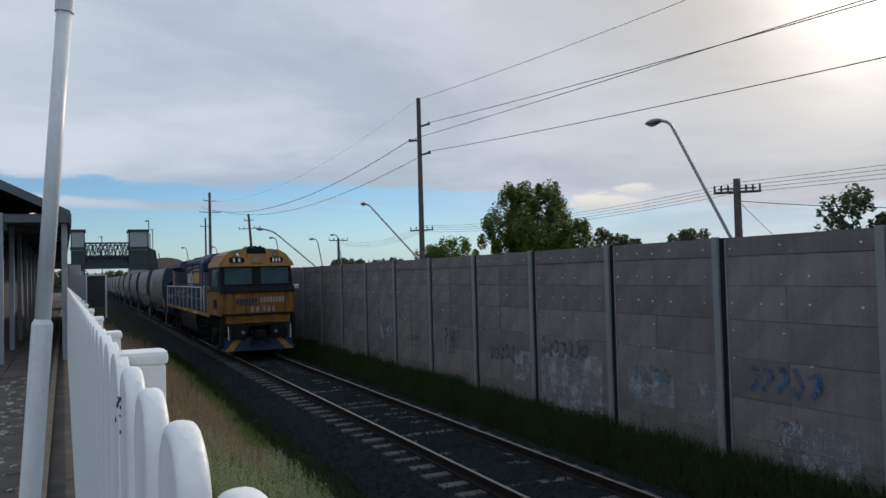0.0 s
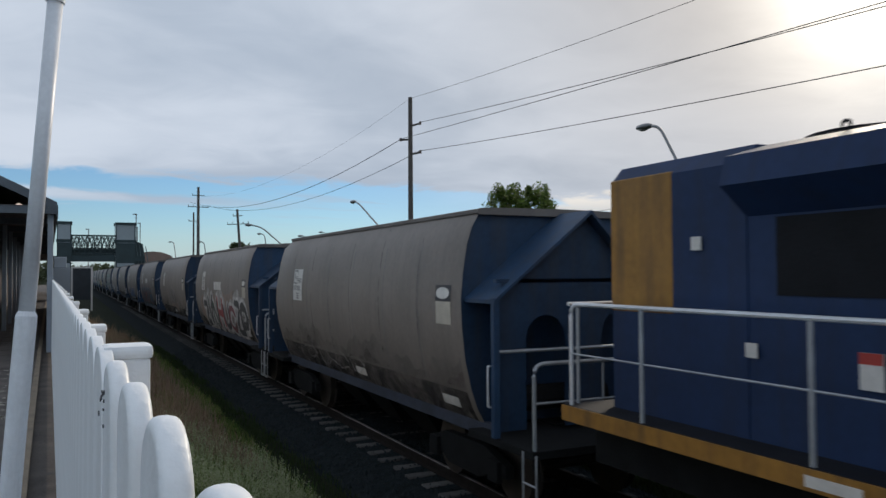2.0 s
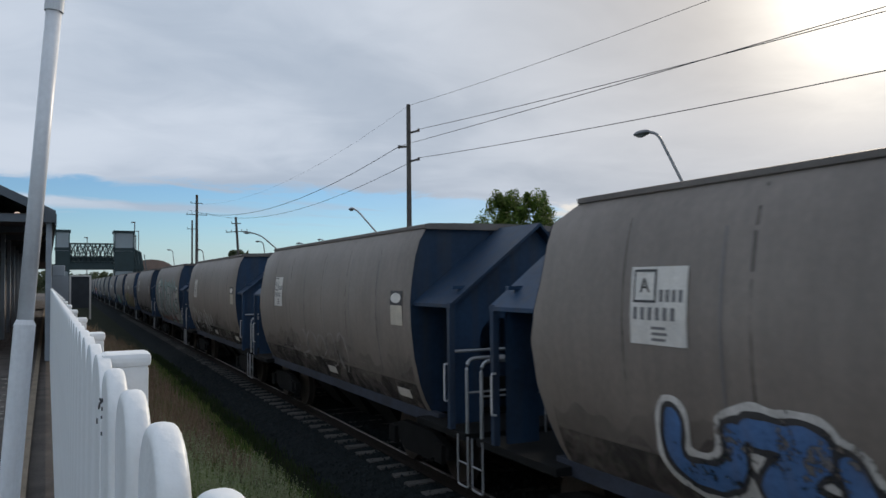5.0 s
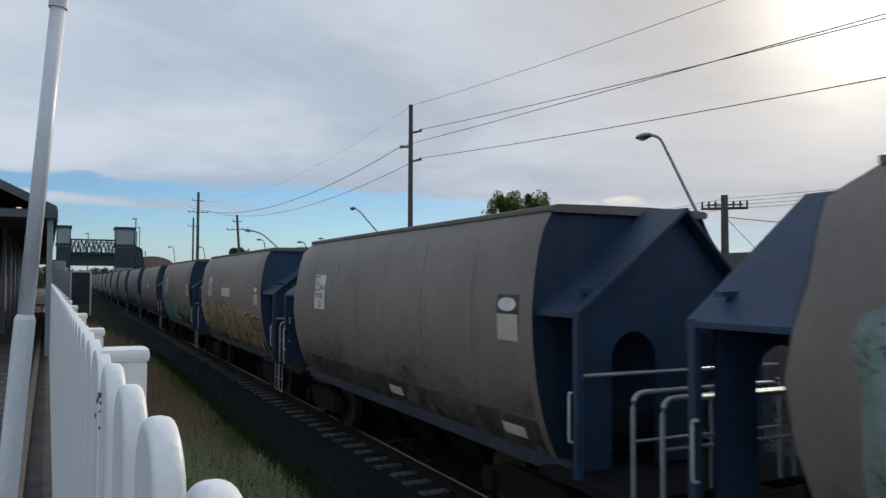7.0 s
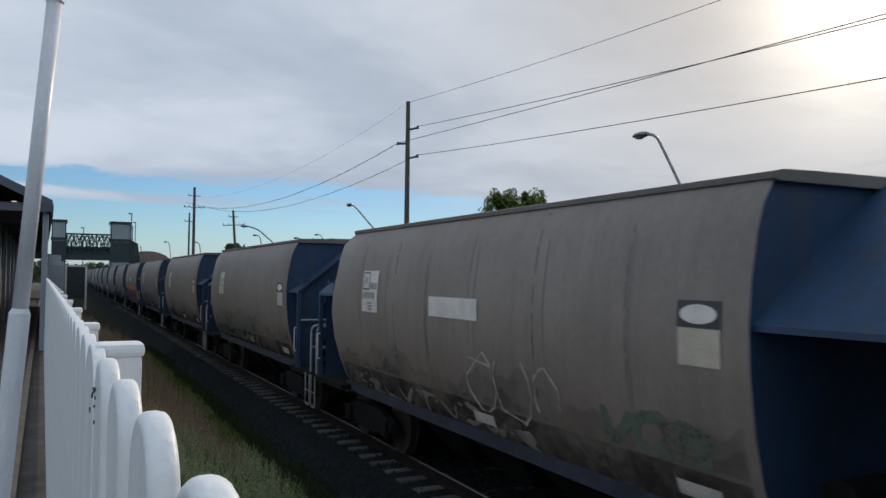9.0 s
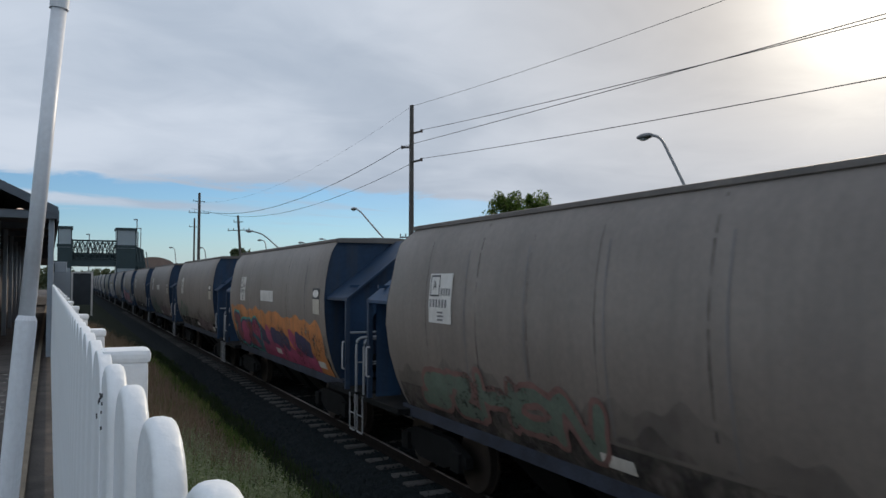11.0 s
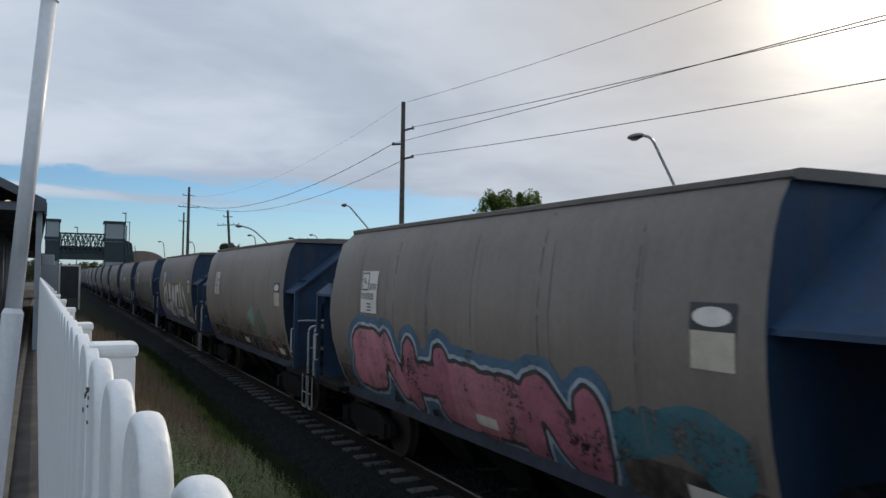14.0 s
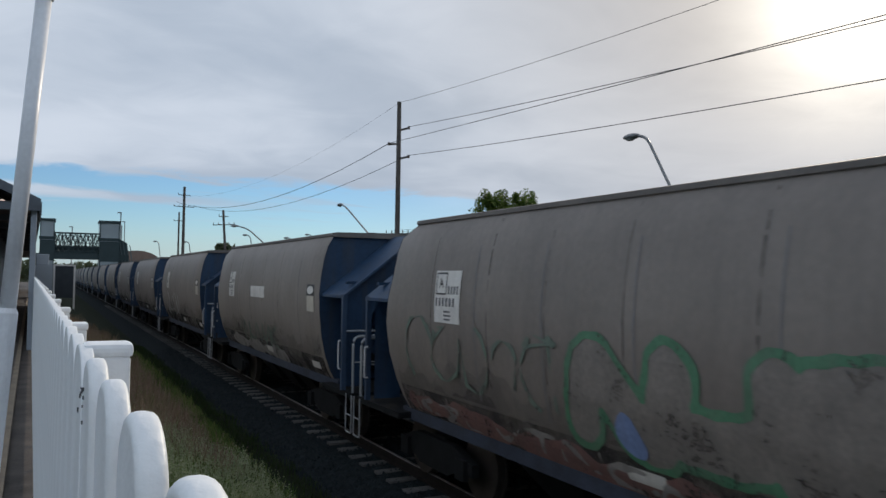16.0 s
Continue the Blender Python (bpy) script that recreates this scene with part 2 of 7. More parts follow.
M = {
    "white_paint": mat("white_paint", (0.84, 0.85, 0.86), 0.45, var=0.06, scale=6, fine=60, bump=0.12, streak=0.18, dirt=(0.45, 0.44, 0.40)),
    "galvanised": mat("galvanised", (0.50, 0.51, 0.54), 0.42, 0.5, var=0.15, scale=5, bump=0.05),
    "lamp_white": mat("lamp_white", (0.76, 0.77, 0.80), 0.4, var=0.12, scale=4, bump=0.05, streak=0.35, dirt=(0.25, 0.25, 0.25)),
    "concrete_panel": mat("concrete_panel", (0.162, 0.148, 0.148), 0.9, var=0.30, scale=1.7, fine=25, bump=0.35, streak=0.30, dirt=(0.085, 0.078, 0.078), each=0.15, spec=0.25),
    "concrete_post": mat("concrete_post", (0.20, 0.205, 0.215), 0.85, var=0.15, scale=2, bump=0.2, streak=0.3, dirt=(0.10, 0.10, 0.10)),
    # dark panel joints, and the shade painted beside the posts
    "joint_shade": mat("joint_shade", (0.014, 0.016, 0.022), 0.9, spec=0.1, var=0.2),
    "patch": mat("patch", (0.27, 0.28, 0.31), 0.85, var=0.3, scale=4, bump=0.2, worn=0.85),
    "anchor": mat("anchor", (0.48, 0.48, 0.48), 0.7, var=0.2),
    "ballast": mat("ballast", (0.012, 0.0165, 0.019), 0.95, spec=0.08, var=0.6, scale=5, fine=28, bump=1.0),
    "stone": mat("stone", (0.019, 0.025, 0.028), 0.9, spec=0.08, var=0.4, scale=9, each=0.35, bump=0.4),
    "sleeper": mat("sleeper", (0.085, 0.084, 0.084), 0.9, spec=0.2, var=0.45, scale=3.5, bump=0.3, each=0.25),
    "rail_steel": mat("rail_steel", (0.016, 0.013, 0.012), 0.85, 0.0, spec=0.15, var=0.3, scale=8),
    "rail_head": mat("rail_head", (0.30, 0.28, 0.27), 0.38, 1.0, var=0.1, scale=10, bump=0.02),
    "earth": mat("earth", (0.015, 0.020, 0.011), 0.95, spec=0.08, var=0.45, scale=1.2, fine=18, bump=0.6),
    "grass_green": mat("grass_green", (0.065, 0.145, 0.028), 0.8, spec=0.15, thin=0.45, var=0.6, scale=1.1, second=(0.20, 0.22, 0.075)),
    "grass_dry": mat("grass_dry", (0.16, 0.10, 0.065), 0.85, spec=0.15, thin=0.4, var=0.5, scale=1.5, second=(0.34, 0.26, 0.175)),
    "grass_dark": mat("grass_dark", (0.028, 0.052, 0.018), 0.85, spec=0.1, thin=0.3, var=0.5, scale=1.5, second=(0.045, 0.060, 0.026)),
    "paving": mat("paving", (0.078, 0.064, 0.056), 0.85, var=0.6, scale=2.6, bump=0.25, each=0.15),
    "kerb": mat("kerb", (0.22, 0.17, 0.12), 0.85, var=0.3, scale=3, bump=0.25),
    "timber_pole": mat("timber_pole", (0.11, 0.095, 0.085), 0.9, var=0.3, scale=4, bump=0.4, streak=0.4),
    "wire": mat("wire", (0.03, 0.03, 0.032), 0.6, var=0.1, bump=0),
    "insulator": mat("insulator", (0.09, 0.06, 0.05), 0.4, var=0.1, bump=0),
    "leaf": mat("leaf", (0.045, 0.092, 0.018), 0.6, spec=0.2, second=(0.15, 0.215, 0.035), var=0.5, scale=1.0, fine=6, bump=0, thin=0.4),
    "leaf_dark": mat("leaf_dark", (0.060, 0.090, 0.045), 0.6, spec=0.2, second=(0.14, 0.155, 0.085), var=0.45, scale=0.8, fine=6, bump=0, thin=0.4),
    "bark": mat("bark", (0.10, 0.08, 0.065), 0.9, var=0.3, bump=0.5),
    "side_sheet": mat("side_sheet", (0.195, 0.168, 0.150), 0.52, 0.0, var=0.20, scale=0.8, fine=14, bump=0.05, streak=0.28, dirt=(0.10, 0.088, 0.08), each=0.10),
    "stain": mat("stain", (0.05, 0.045, 0.043), 0.7, var=0.3, scale=2.5, fine=9, bump=0, worn=0.55),
    # thin grime that also darkens the lower side as painted shade
    "stain_soft": mat("stain_soft", (0.055, 0.047, 0.047), 0.8, var=0.3, scale=1.1, fine=7, bump=0, worn=0.24),
    "end_blue": mat("end_blue", (0.019, 0.046, 0.094), 0.55, spec=0.3, var=0.3, scale=1.5, fine=14, bump=0.06, streak=0.5, dirt=(0.05, 0.05, 0.055), each=0.25),
    "roof_sheet": mat("roof_sheet", (0.14, 0.125, 0.115), 0.7, var=0.3, scale=1.5, bump=0.1),
    "under": mat("under", (0.010, 0.011, 0.012), 0.85, spec=0.15, var=0.4, scale=3, bump=0.2),
    "sill": mat("sill", (0.026, 0.034, 0.056), 0.8, var=0.5, scale=2.5, bump=0.1),
    "wheel": mat("wheel", (0.06, 0.05, 0.045), 0.6, 0.5, var=0.3, scale=4),
    "rail_grey": mat("rail_grey", (0.34, 0.36, 0.39), 0.4, 0.4, var=0.2, scale=6, bump=0.03),
    "rail_bright": mat("rail_bright", (0.62, 0.63, 0.66), 0.35, 0.3, var=0.15, scale=6, bump=0.03),
    "sign_white": mat("sign_white", (0.62, 0.60, 0.57), 0.6, var=0.15, scale=5, bump=0.03, streak=0.25, dirt=(0.3, 0.27, 0.24)),
    "sign_cream": mat("sign_cream", (0.46, 0.42, 0.35), 0.6, var=0.2, scale=5, bump=0.03),
    "ink": mat("ink", (0.05, 0.05, 0.055), 0.7, var=0.2),
    "ink_faded": mat("ink_faded", (0.16, 0.155, 0.16), 0.7, var=0.2),
    "loco_blue": mat("loco_blue", (0.012, 0.030, 0.085), 0.6, spec=0.25, var=0.20, scale=1.2, fine=12, bump=0.05, streak=0.35, dirt=(0.02, 0.02, 0.025)),
    "loco_yellow": mat("loco_yellow", (0.30, 0.150, 0.032), 0.5, spec=0.3, var=0.30, scale=1.6, fine=14, bump=0.05, streak=0.7, dirt=(0.10, 0.06, 0.03)),
    "loco_grimy": mat("loco_grimy", (0.215, 0.100, 0.022), 0.6, spec=0.2, var=0.40, scale=1.8, fine=14, bump=0.05, streak=0.9, dirt=(0.035, 0.024, 0.016)),
    "loco_black": mat("loco_black", (0.009, 0.010, 0.013), 0.6, spec=0.12, var=0.3, scale=3),
    "loco_grey": mat("loco_grey", (0.014, 0.015, 0.019), 0.7, spec=0.15, var=0.3, scale=3),
    "glass_dark": mat("glass_dark", (0.015, 0.046, 0.064), 0.06, var=0.3, scale=1.5, bump=0, spec=0.22),
    "headlamp": mat("headlamp", (0.35, 0.38, 0.36), 0.15, glow=(1.0, 0.93, 0.80, 0.12), bump=0),
    "clear_lens": mat("clear_lens", (0.15, 0.18, 0.175), 0.12, bump=0),
    "red": mat("red", (0.40, 0.04, 0.03), 0.5, var=0.2),
    "canopy_steel": mat("canopy_steel", (0.10, 0.115, 0.135), 0.6, var=0.2, scale=3),
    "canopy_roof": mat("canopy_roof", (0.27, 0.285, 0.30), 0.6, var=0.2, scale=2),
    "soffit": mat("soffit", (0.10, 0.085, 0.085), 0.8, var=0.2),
    "column": mat("column", (0.26, 0.285, 0.32), 0.5, var=0.15, scale=3),
    "bridge_green": mat("bridge_green", (0.022, 0.042, 0.046), 0.6, var=0.2, scale=1),
    "bridge_grey": mat("bridge_grey", (0.08, 0.115, 0.12), 0.6, var=0.15, scale=0.6),
    "lift_glass": mat("lift_glass", (0.30, 0.34, 0.36), 0.3, var=0.15, scale=0.5, bump=0),
    "box_grey": mat("box_grey", (0.30, 0.33, 0.36), 0.7, var=0.1, scale=0.5),
    "mesh_dark": mat("mesh_dark", (0.035, 0.042, 0.05), 0.8, var=0.2),
    "street_lamp": mat("street_lamp", (0.24, 0.24, 0.245), 0.5, 0.4, var=0.2, scale=5, bump=0.03),
    "lamp_glass": mat("lamp_glass", (0.35, 0.36, 0.36), 0.25, bump=0),
    "soffit_lamp": mat("soffit_lamp", (0.8, 0.75, 0.7), 0.4, glow=(1.0, 0.75, 0.62, 0.6), bump=0),
    "building": mat("building", (0.075, 0.062, 0.060), 0.85, var=0.3, scale=1.5, bump=0.1),
    "rust_roof": mat("rust_roof", (0.23, 0.16, 0.13), 0.8, var=0.3, scale=0.4),
}


# ---- mesh helpers ----
def part(name, bm, material, parent=None, label="", smooth=False):
    """Links a bmesh as one mesh object under a thing or a part."""
    me = bpy.data.meshes.new(name)
    if smooth:
        for f in bm.faces:
            f.smooth = True
    bm.to_mesh(me)
    bm.free()
    me.materials.append(M[material])
    ob = new(name, me)
    if parent is not None:
        ob.parent = parent
    if label:
        ob["label"] = label
    return ob


def share(name, source, parent, at):
    """Another object on the same mesh."""
    ob = new(name, source.data)
    ob.parent = parent
    ob.location = at
    return ob


def hull(bm, corners):
    """A six-sided block from 8 corners: four below, four above, both in the same turn."""
    v = [bm.verts.new(c) for c in corners]
    for f in ((3, 2, 1, 0), (4, 5, 6, 7), (0, 1, 5, 4), (1, 2, 6, 5), (2, 3, 7, 6), (3, 0, 4, 7)):
        bm.faces.new([v[i] for i in f])
    return v


def box(bm, x0, x1, y0, y1, z0, z1):
    return hull(bm, [(x0, y0, z0), (x1, y0, z0), (x1, y1, z0), (x0, y1, z0), (x0, y0, z1), (x1, y0, z1), (x1, y1, z1), (x0, y1, z1)])


def bevel(bm, w, seg=1):
    bmesh.ops.bevel(bm, geom=list(bm.edges), offset=w, segments=seg, affect="EDGES", profile=0.6)
    return bm


def tube(bm, path, r, seg=8, caps=True, taper=1.0):
    """A round bar along a line of points."""
    path = [Vector(p) for p in path]
    rings = []
    for i, p in enumerate(path):
        d = (path[min(i + 1, len(path) - 1)] - path[max(i - 1, 0)]).normalized()
        side = d.cross(Vector((0, 0, 1))) if abs(d.z) < 0.95 else d.cross(Vector((1, 0, 0)))
        side.normalize()
        up = side.cross(d)
        rr = r * (1 + (taper - 1) * i / max(1, len(path) - 1))
        rings.append([bm.verts.new(p + (side * math.cos(2 * math.pi * k / seg) + up * math.sin(2 * math.pi * k / seg)) * rr) for k in range(seg)])
    for a, b in zip(rings, rings[1:]):
        for k in range(seg):
            bm.faces.new((a[k], a[(k + 1) % seg], b[(k + 1) % seg], b[k]))
    if caps:
        bm.faces.new(rings[0][::-1])
        bm.faces.new(rings[-1])
    return bm


def bent(points, r, n=4):
    """A polyline with its inner corners rounded."""
    pts = [Vector(p) for p in points]
    out = [pts[0]]
    for a, b, c in zip(pts, pts[1:], pts[2:]):
        p, q = b + (a - b).normalized() * r, b + (c - b).normalized() * r
        for i in range(n + 1):
            t = i / n
            out.append(p * (1 - t) ** 2 + b * 2 * t * (1 - t) + q * t * t)
    return out + [pts[-1]]


def prism(bm, ring, axis, a, b):
    """A closed outline pushed along an axis; outline points hold the two other coordinates."""
    def at(p, s):
        return {"x": (s, p[0], p[1]), "y": (p[0], s, p[1]), "z": (p[0], p[1], s)}[axis]
    lo, hi = [bm.verts.new(at(p, a)) for p in ring], [bm.verts.new(at(p, b)) for p in ring]
    n = len(ring)
    for i in range(n):
        bm.faces.new((lo[i], lo[(i + 1) % n], hi[(i + 1) % n], hi[i]))
    bm.faces.new(lo[::-1])
    bm.faces.new(hi)
    return bm


def fix(bm):
    bmesh.ops.recalc_face_normals(bm, faces=bm.faces)
    return bm


def thing(name, at=(0, 0, 0), **tags):
    ob = new(name)
    ob.empty_display_size = 0.3
    ob.location = at
    return tagged(ob, **tags)


# ---- ground ----
RNG = random.Random(7)
M["seed_pale"] = mat("seed_pale", (0.20, 0.27, 0.11), 0.8, var=0.3, thin=0.3, second=(0.36, 0.36, 0.24))
M["seed_brown"] = mat("seed_brown", (0.17, 0.10, 0.075), 0.85, var=0.3, thin=0.3, second=(0.30, 0.23, 0.17))
TRACK = 6.13
PROFILE = [(-900, -0.4), (-40, -0.4), (-5.2, -0.4), (-5.0, 0.5), (-0.2, 0.7), (0.12, 1.0), (0.6, 0.95), (1.3, 0.62), (2.1, 0.16), (2.9, -0.2), (3.5, -0.42), (4.1, -0.52),
           (8.1, -0.50), (8.5, -0.22), (8.9, -0.02), (9.4, 0.05), (11, 0.4), (40, 0.5), (900, 0.5)]


def ground_height(x):
    for (a, za), (b, zb) in zip(PROFILE, PROFILE[1:]):
        if a <= x <= b:
            return za + (zb - za) * (x - a) / (b - a)
    return 0.0


def make_ground():
    xs = [-900, -200, -40, -12, -5.2, -5.0, -2.5, -0.2] + [0.12 + 0.22 * i for i in range(17)] + [4.3, 5.2, 6.13, 7.2, 8.1, 8.5, 8.9, 9.4, 11, 20, 40, 120, 400, 900]
    ys = [-300, -80, -30, -10] + [-4 + 0.5 * i for i in range(70)] + [33, 38, 45, 55, 70, 100, 150, 250, 500, 1200]
    bm = bmesh.new()
    grid = [[bm.verts.new((x, y, ground_height(x) + (noise.noise(Vector((x * 0.8, y * 0.6, 0))) * 0.09 if 0.3 < x < 4 or 8.2 < x < 9 else 0))) for x in xs] for y in ys]
    for a, b in zip(grid, grid[1:]):
        for i in range(len(xs) - 1):
            bm.faces.new((a[i], a[i + 1], b[i + 1], b[i]))
    tagged(part("ground", bm, "earth", smooth=True), "dark earth and weeds beside the railway", "ground", kind="structure")


def make_ballast():
    xs = [3.75, 4.1, 4.45, 4.75, 5.1, 5.6, 6.13, 6.7, 7.2, 7.5, 7.8, 8.15, 8.45]
    zs = [-0.56, -0.44, -0.30, -0.215, -0.20, -0.172, -0.165, -0.172, -0.19, -0.20, -0.28, -0.44, -0.56]
    ys = [-20] + [0.35 * i for i in range(120)] + [45, 60, 90, 140, 260, 640]
    bm = bmesh.new()
    grid = [[bm.verts.new((x, y, z + noise.noise(Vector((x * 2.5, y * 2.5, 3))) * 0.018)) for x, z in zip(xs, zs)] for y in ys]
    for a, b in zip(grid, grid[1:]):
        for i in range(len(xs) - 1):
            bm.faces.new((a[i], a[i + 1], b[i + 1], b[i]))
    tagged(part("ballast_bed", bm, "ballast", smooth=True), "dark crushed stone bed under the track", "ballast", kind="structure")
    # loose stones
    verts, faces = [], []
    for _ in range(15000):
        y = 2.0 + 34 * RNG.random() ** 1.5
        x = RNG.uniform(3.95, 8.2)
        z = float(np.interp(x, xs, zs)) + 0.008
        s = RNG.uniform(0.018, 0.045)
        k = len(verts)
        a = RNG.uniform(0, 6.28)
        for j in range(4):
            t = a + j * 1.57 + RNG.uniform(-0.3, 0.3)
            verts.append((x + math.cos(t) * s * RNG.uniform(0.7, 1.2), y + math.sin(t) * s * RNG.uniform(0.7, 1.2), z - 0.01 + RNG.uniform(0, 0.012)))
        verts.append((x + RNG.uniform(-0.3, 0.3) * s, y + RNG.uniform(-0.3, 0.3) * s, z + s * RNG.uniform(0.7, 1.2)))
        faces += [(k + j, k + (j + 1) % 4, k + 4) for j in range(4)]
    me = bpy.data.meshes.new("ballast_stones")
    me.from_pydata(verts, [], faces)
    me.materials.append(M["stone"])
    tagged(new("ballast_stones", me), "loose dark crushed stones between the sleepers", "ballast", kind="stuff")


def make_track():
    track = tagged(thing("railway_track"), "steel rails on grey concrete sleepers in ballast", "railway track", kind="structure")
    for x in (TRACK - 0.75, TRACK + 0.75):
        bm = bmesh.new()
        ring = [(x - 0.07, -0.165), (x + 0.07, -0.165), (x + 0.07, -0.150), (x + 0.012, -0.13), (x + 0.012, -0.045), (x + 0.034, -0.035), (x + 0.034, -0.004),
                (x - 0.034, -0.004), (x - 0.034, -0.035), (x - 0.012, -0.045), (x - 0.012, -0.13), (x - 0.07, -0.150)]
        prism(bm, ring, "y", -30, 640)
        rail = part("rail", fix(bm), "rail_steel", track, "rusty rail with a worn shiny top")
        bm = bmesh.new()
        prism(bm, [(x - 0.028, -0.006), (x + 0.028, -0.006), (x + 0.022, 0.002), (x - 0.022, 0.002)], "y", -30, 640)
        part("running_surface", fix(bm), "rail_head", rail, "polished steel running surface")
    bm = bmesh.new()
    hull(bm, [(-1.25, -0.12, -0.22), (1.25, -0.12, -0.22), (1.25, 0.12, -0.22), (-1.25, 0.12, -0.22), (-1.25, -0.10, -0.02), (1.25, -0.10, -0.02), (1.25, 0.10, -0.02), (-1.25, 0.10, -0.02)])
    bevel(bm, 0.012)
    first = part("sleeper", bm, "sleeper", track)
    first.location = (TRACK, -5, -0.145)
    for i in range(1, 150):
        s = share("sleeper", first, track, (TRACK + RNG.uniform(-0.03, 0.03), -5 + 0.61 * i, -0.147 + RNG.uniform(-0.012, 0.006)))
        s.rotation_euler[2] = RNG.uniform(-0.02, 0.02)


# ---- noise wall ----
BAY, WALL_X, WALL_TOP = 2.82, 9.1, 3.47
BAYS = range(-6, 24)


def bay_y(i):
    return 6.55 + BAY * i


def stroke(points, w, x, seed):
    """A sprayed line on the wall: a thin uneven band along points (y, z)."""
    bm = bmesh.new()
    r = random.Random(seed)
    for (y0, z0), (y1, z1) in zip(points, points[1:]):
        d = Vector((y1 - y0, z1 - z0)).normalized()
        n = Vector((-d.y, d.x)) * w * r.uniform(0.8, 1.2)
        e = d * w * 0.5
        ring = [(y0 - e.x + n.x, z0 - e.y + n.y), (y0 - e.x - n.x, z0 - e.y - n.y), (y1 + e.x - n.x, z1 + e.y - n.y), (y1 + e.x + n.x, z1 + e.y + n.y)]
        bm.faces.new([bm.verts.new((x - r.uniform(0, 0.002), *p)) for p in ring])
    return bm


def make_wall():
    wall = tagged(thing("wall_noise_barrier"), "tall grey concrete panel noise wall with steel posts", "wall", kind="structure")
    # the core that the panels stand before
    bm = bmesh.new()
    box(bm, WALL_X + 0.17, WALL_X + 0.30, bay_y(BAYS[0]), bay_y(BAYS[-1]), -0.4, WALL_TOP - 0.04)
    part("wall_core", bm, "joint_shade", wall)
    y_in = 0.10
    bm = bmesh.new()
    box(bm, 0, 0.07, -0.035, 0.095, -0.4, WALL_TOP + 0.02)
    bevel(bm, 0.006)
    flange = part("post_flange", bm, "concrete_post", wall, "pale grey galvanised post flange")
    flange.location = (WALL_X - 0.02, bay_y(BAYS[0]), 0)
    # near-black block: the post's shaded side put into the colour
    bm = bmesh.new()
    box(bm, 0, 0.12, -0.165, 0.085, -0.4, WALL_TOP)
    web_shade = part("post_web_shade", bm, "joint_shade", wall, "near-black strip painted as the shade beside the post")
    web_shade.location = (WALL_X + 0.026, bay_y(BAYS[0]), 0)
    bm = bmesh.new()
    box(bm, 0, 0.03, -0.18, -0.15, -0.4, WALL_TOP - 0.02)
    lip = part("post_lip", bm, "concrete_post", wall, "thin pale edge of the post")
    lip.location = (WALL_X + 0.018, bay_y(BAYS[0]), 0)
    for i in BAYS[1:]:
        share("post_flange", flange, wall, (WALL_X - 0.02, bay_y(i), 0))
        share("post_web_shade", web_shade, wall, (WALL_X + 0.026, bay_y(i), 0))
        share("post_lip", lip, wall, (WALL_X + 0.018, bay_y(i), 0))
    # panels: rows of slabs, some bays with a joint in the middle
    rows = [(-0.4, 0.42), (0.42, 1.02), (1.02, 1.62), (1.62, 2.20), (2.20, 2.72), (2.72, 3.18), (3.18, WALL_TOP)]
    meshes = {}
    for i in BAYS[:-1]:
        a, b = bay_y(i) + 0.09, bay_y(i + 1) - 0.17
        for k, (z0, z1) in enumerate(rows):
            cut = [a, b] if k == 6 or (i + k) % 5 == 0 else [a, a + (b - a) * 0.56, b]
            for c, d in zip(cut, cut[1:]):
                key = (k, round(d - c, 2))
                at = (WALL_X + 0.035 + RNG.uniform(-0.006, 0.006) - (0.02 if k == 6 else 0), (c + d) / 2, (z0 + z1) / 2)
                if key not in meshes:
                    bm = bmesh.new()
                    box(bm, 0, 0.12, -(d - c) / 2 + 0.002, (d - c) / 2 - 0.002, -(z1 - z0) / 2 + 0.003, (z1 - z0) / 2 - 0.003)
                    ob = part("panel", bm, "concrete_panel", wall)
                    ob.location = at
                    meshes[key] = ob
                else:
                    share("panel", meshes[key], wall, at)
    # anchor caps in rows
    for i in BAYS[4:16]:
        bm = bmesh.new()
        a = bay_y(i)
        for k in range(5):
            for f in (0.11, 0.40, 0.56, 0.70, 0.90):
                if RNG.random() < (0.9 if k < 3 else 0.35):
                    y, z = a + BAY * f + RNG.uniform(-0.02, 0.02), 3.30 - 0.42 * k + RNG.uniform(-0.02, 0.02)
                    s = RNG.uniform(0.010, 0.017)
                    box(bm, WALL_X + 0.005, WALL_X + 0.04, y - s, y + s, z - s, z + s)
        part("anchor_caps", bm, "anchor", wall, "small pale plugs in the panels")
    # repainted patches
    for y0, y1, z0, z1 in ((10.5, 11.7, 0.62, 1.18), (9.45, 10.1, 0.55, 1.12), (12.5, 14.7, 0.15, 1.30), (15.2, 15.9, 0.55, 1.20), (7.0, 8.3, -0.1, 0.78), (23.8, 24.9, 0.9, 1.4)):
        bm = bmesh.new()
        box(bm, WALL_X + 0.018, WALL_X + 0.034, y0, y1, z0, z1)
        part("painted_patch", bm, "patch", wall, "pale repainted patch")
    x = WALL_X + 0.014
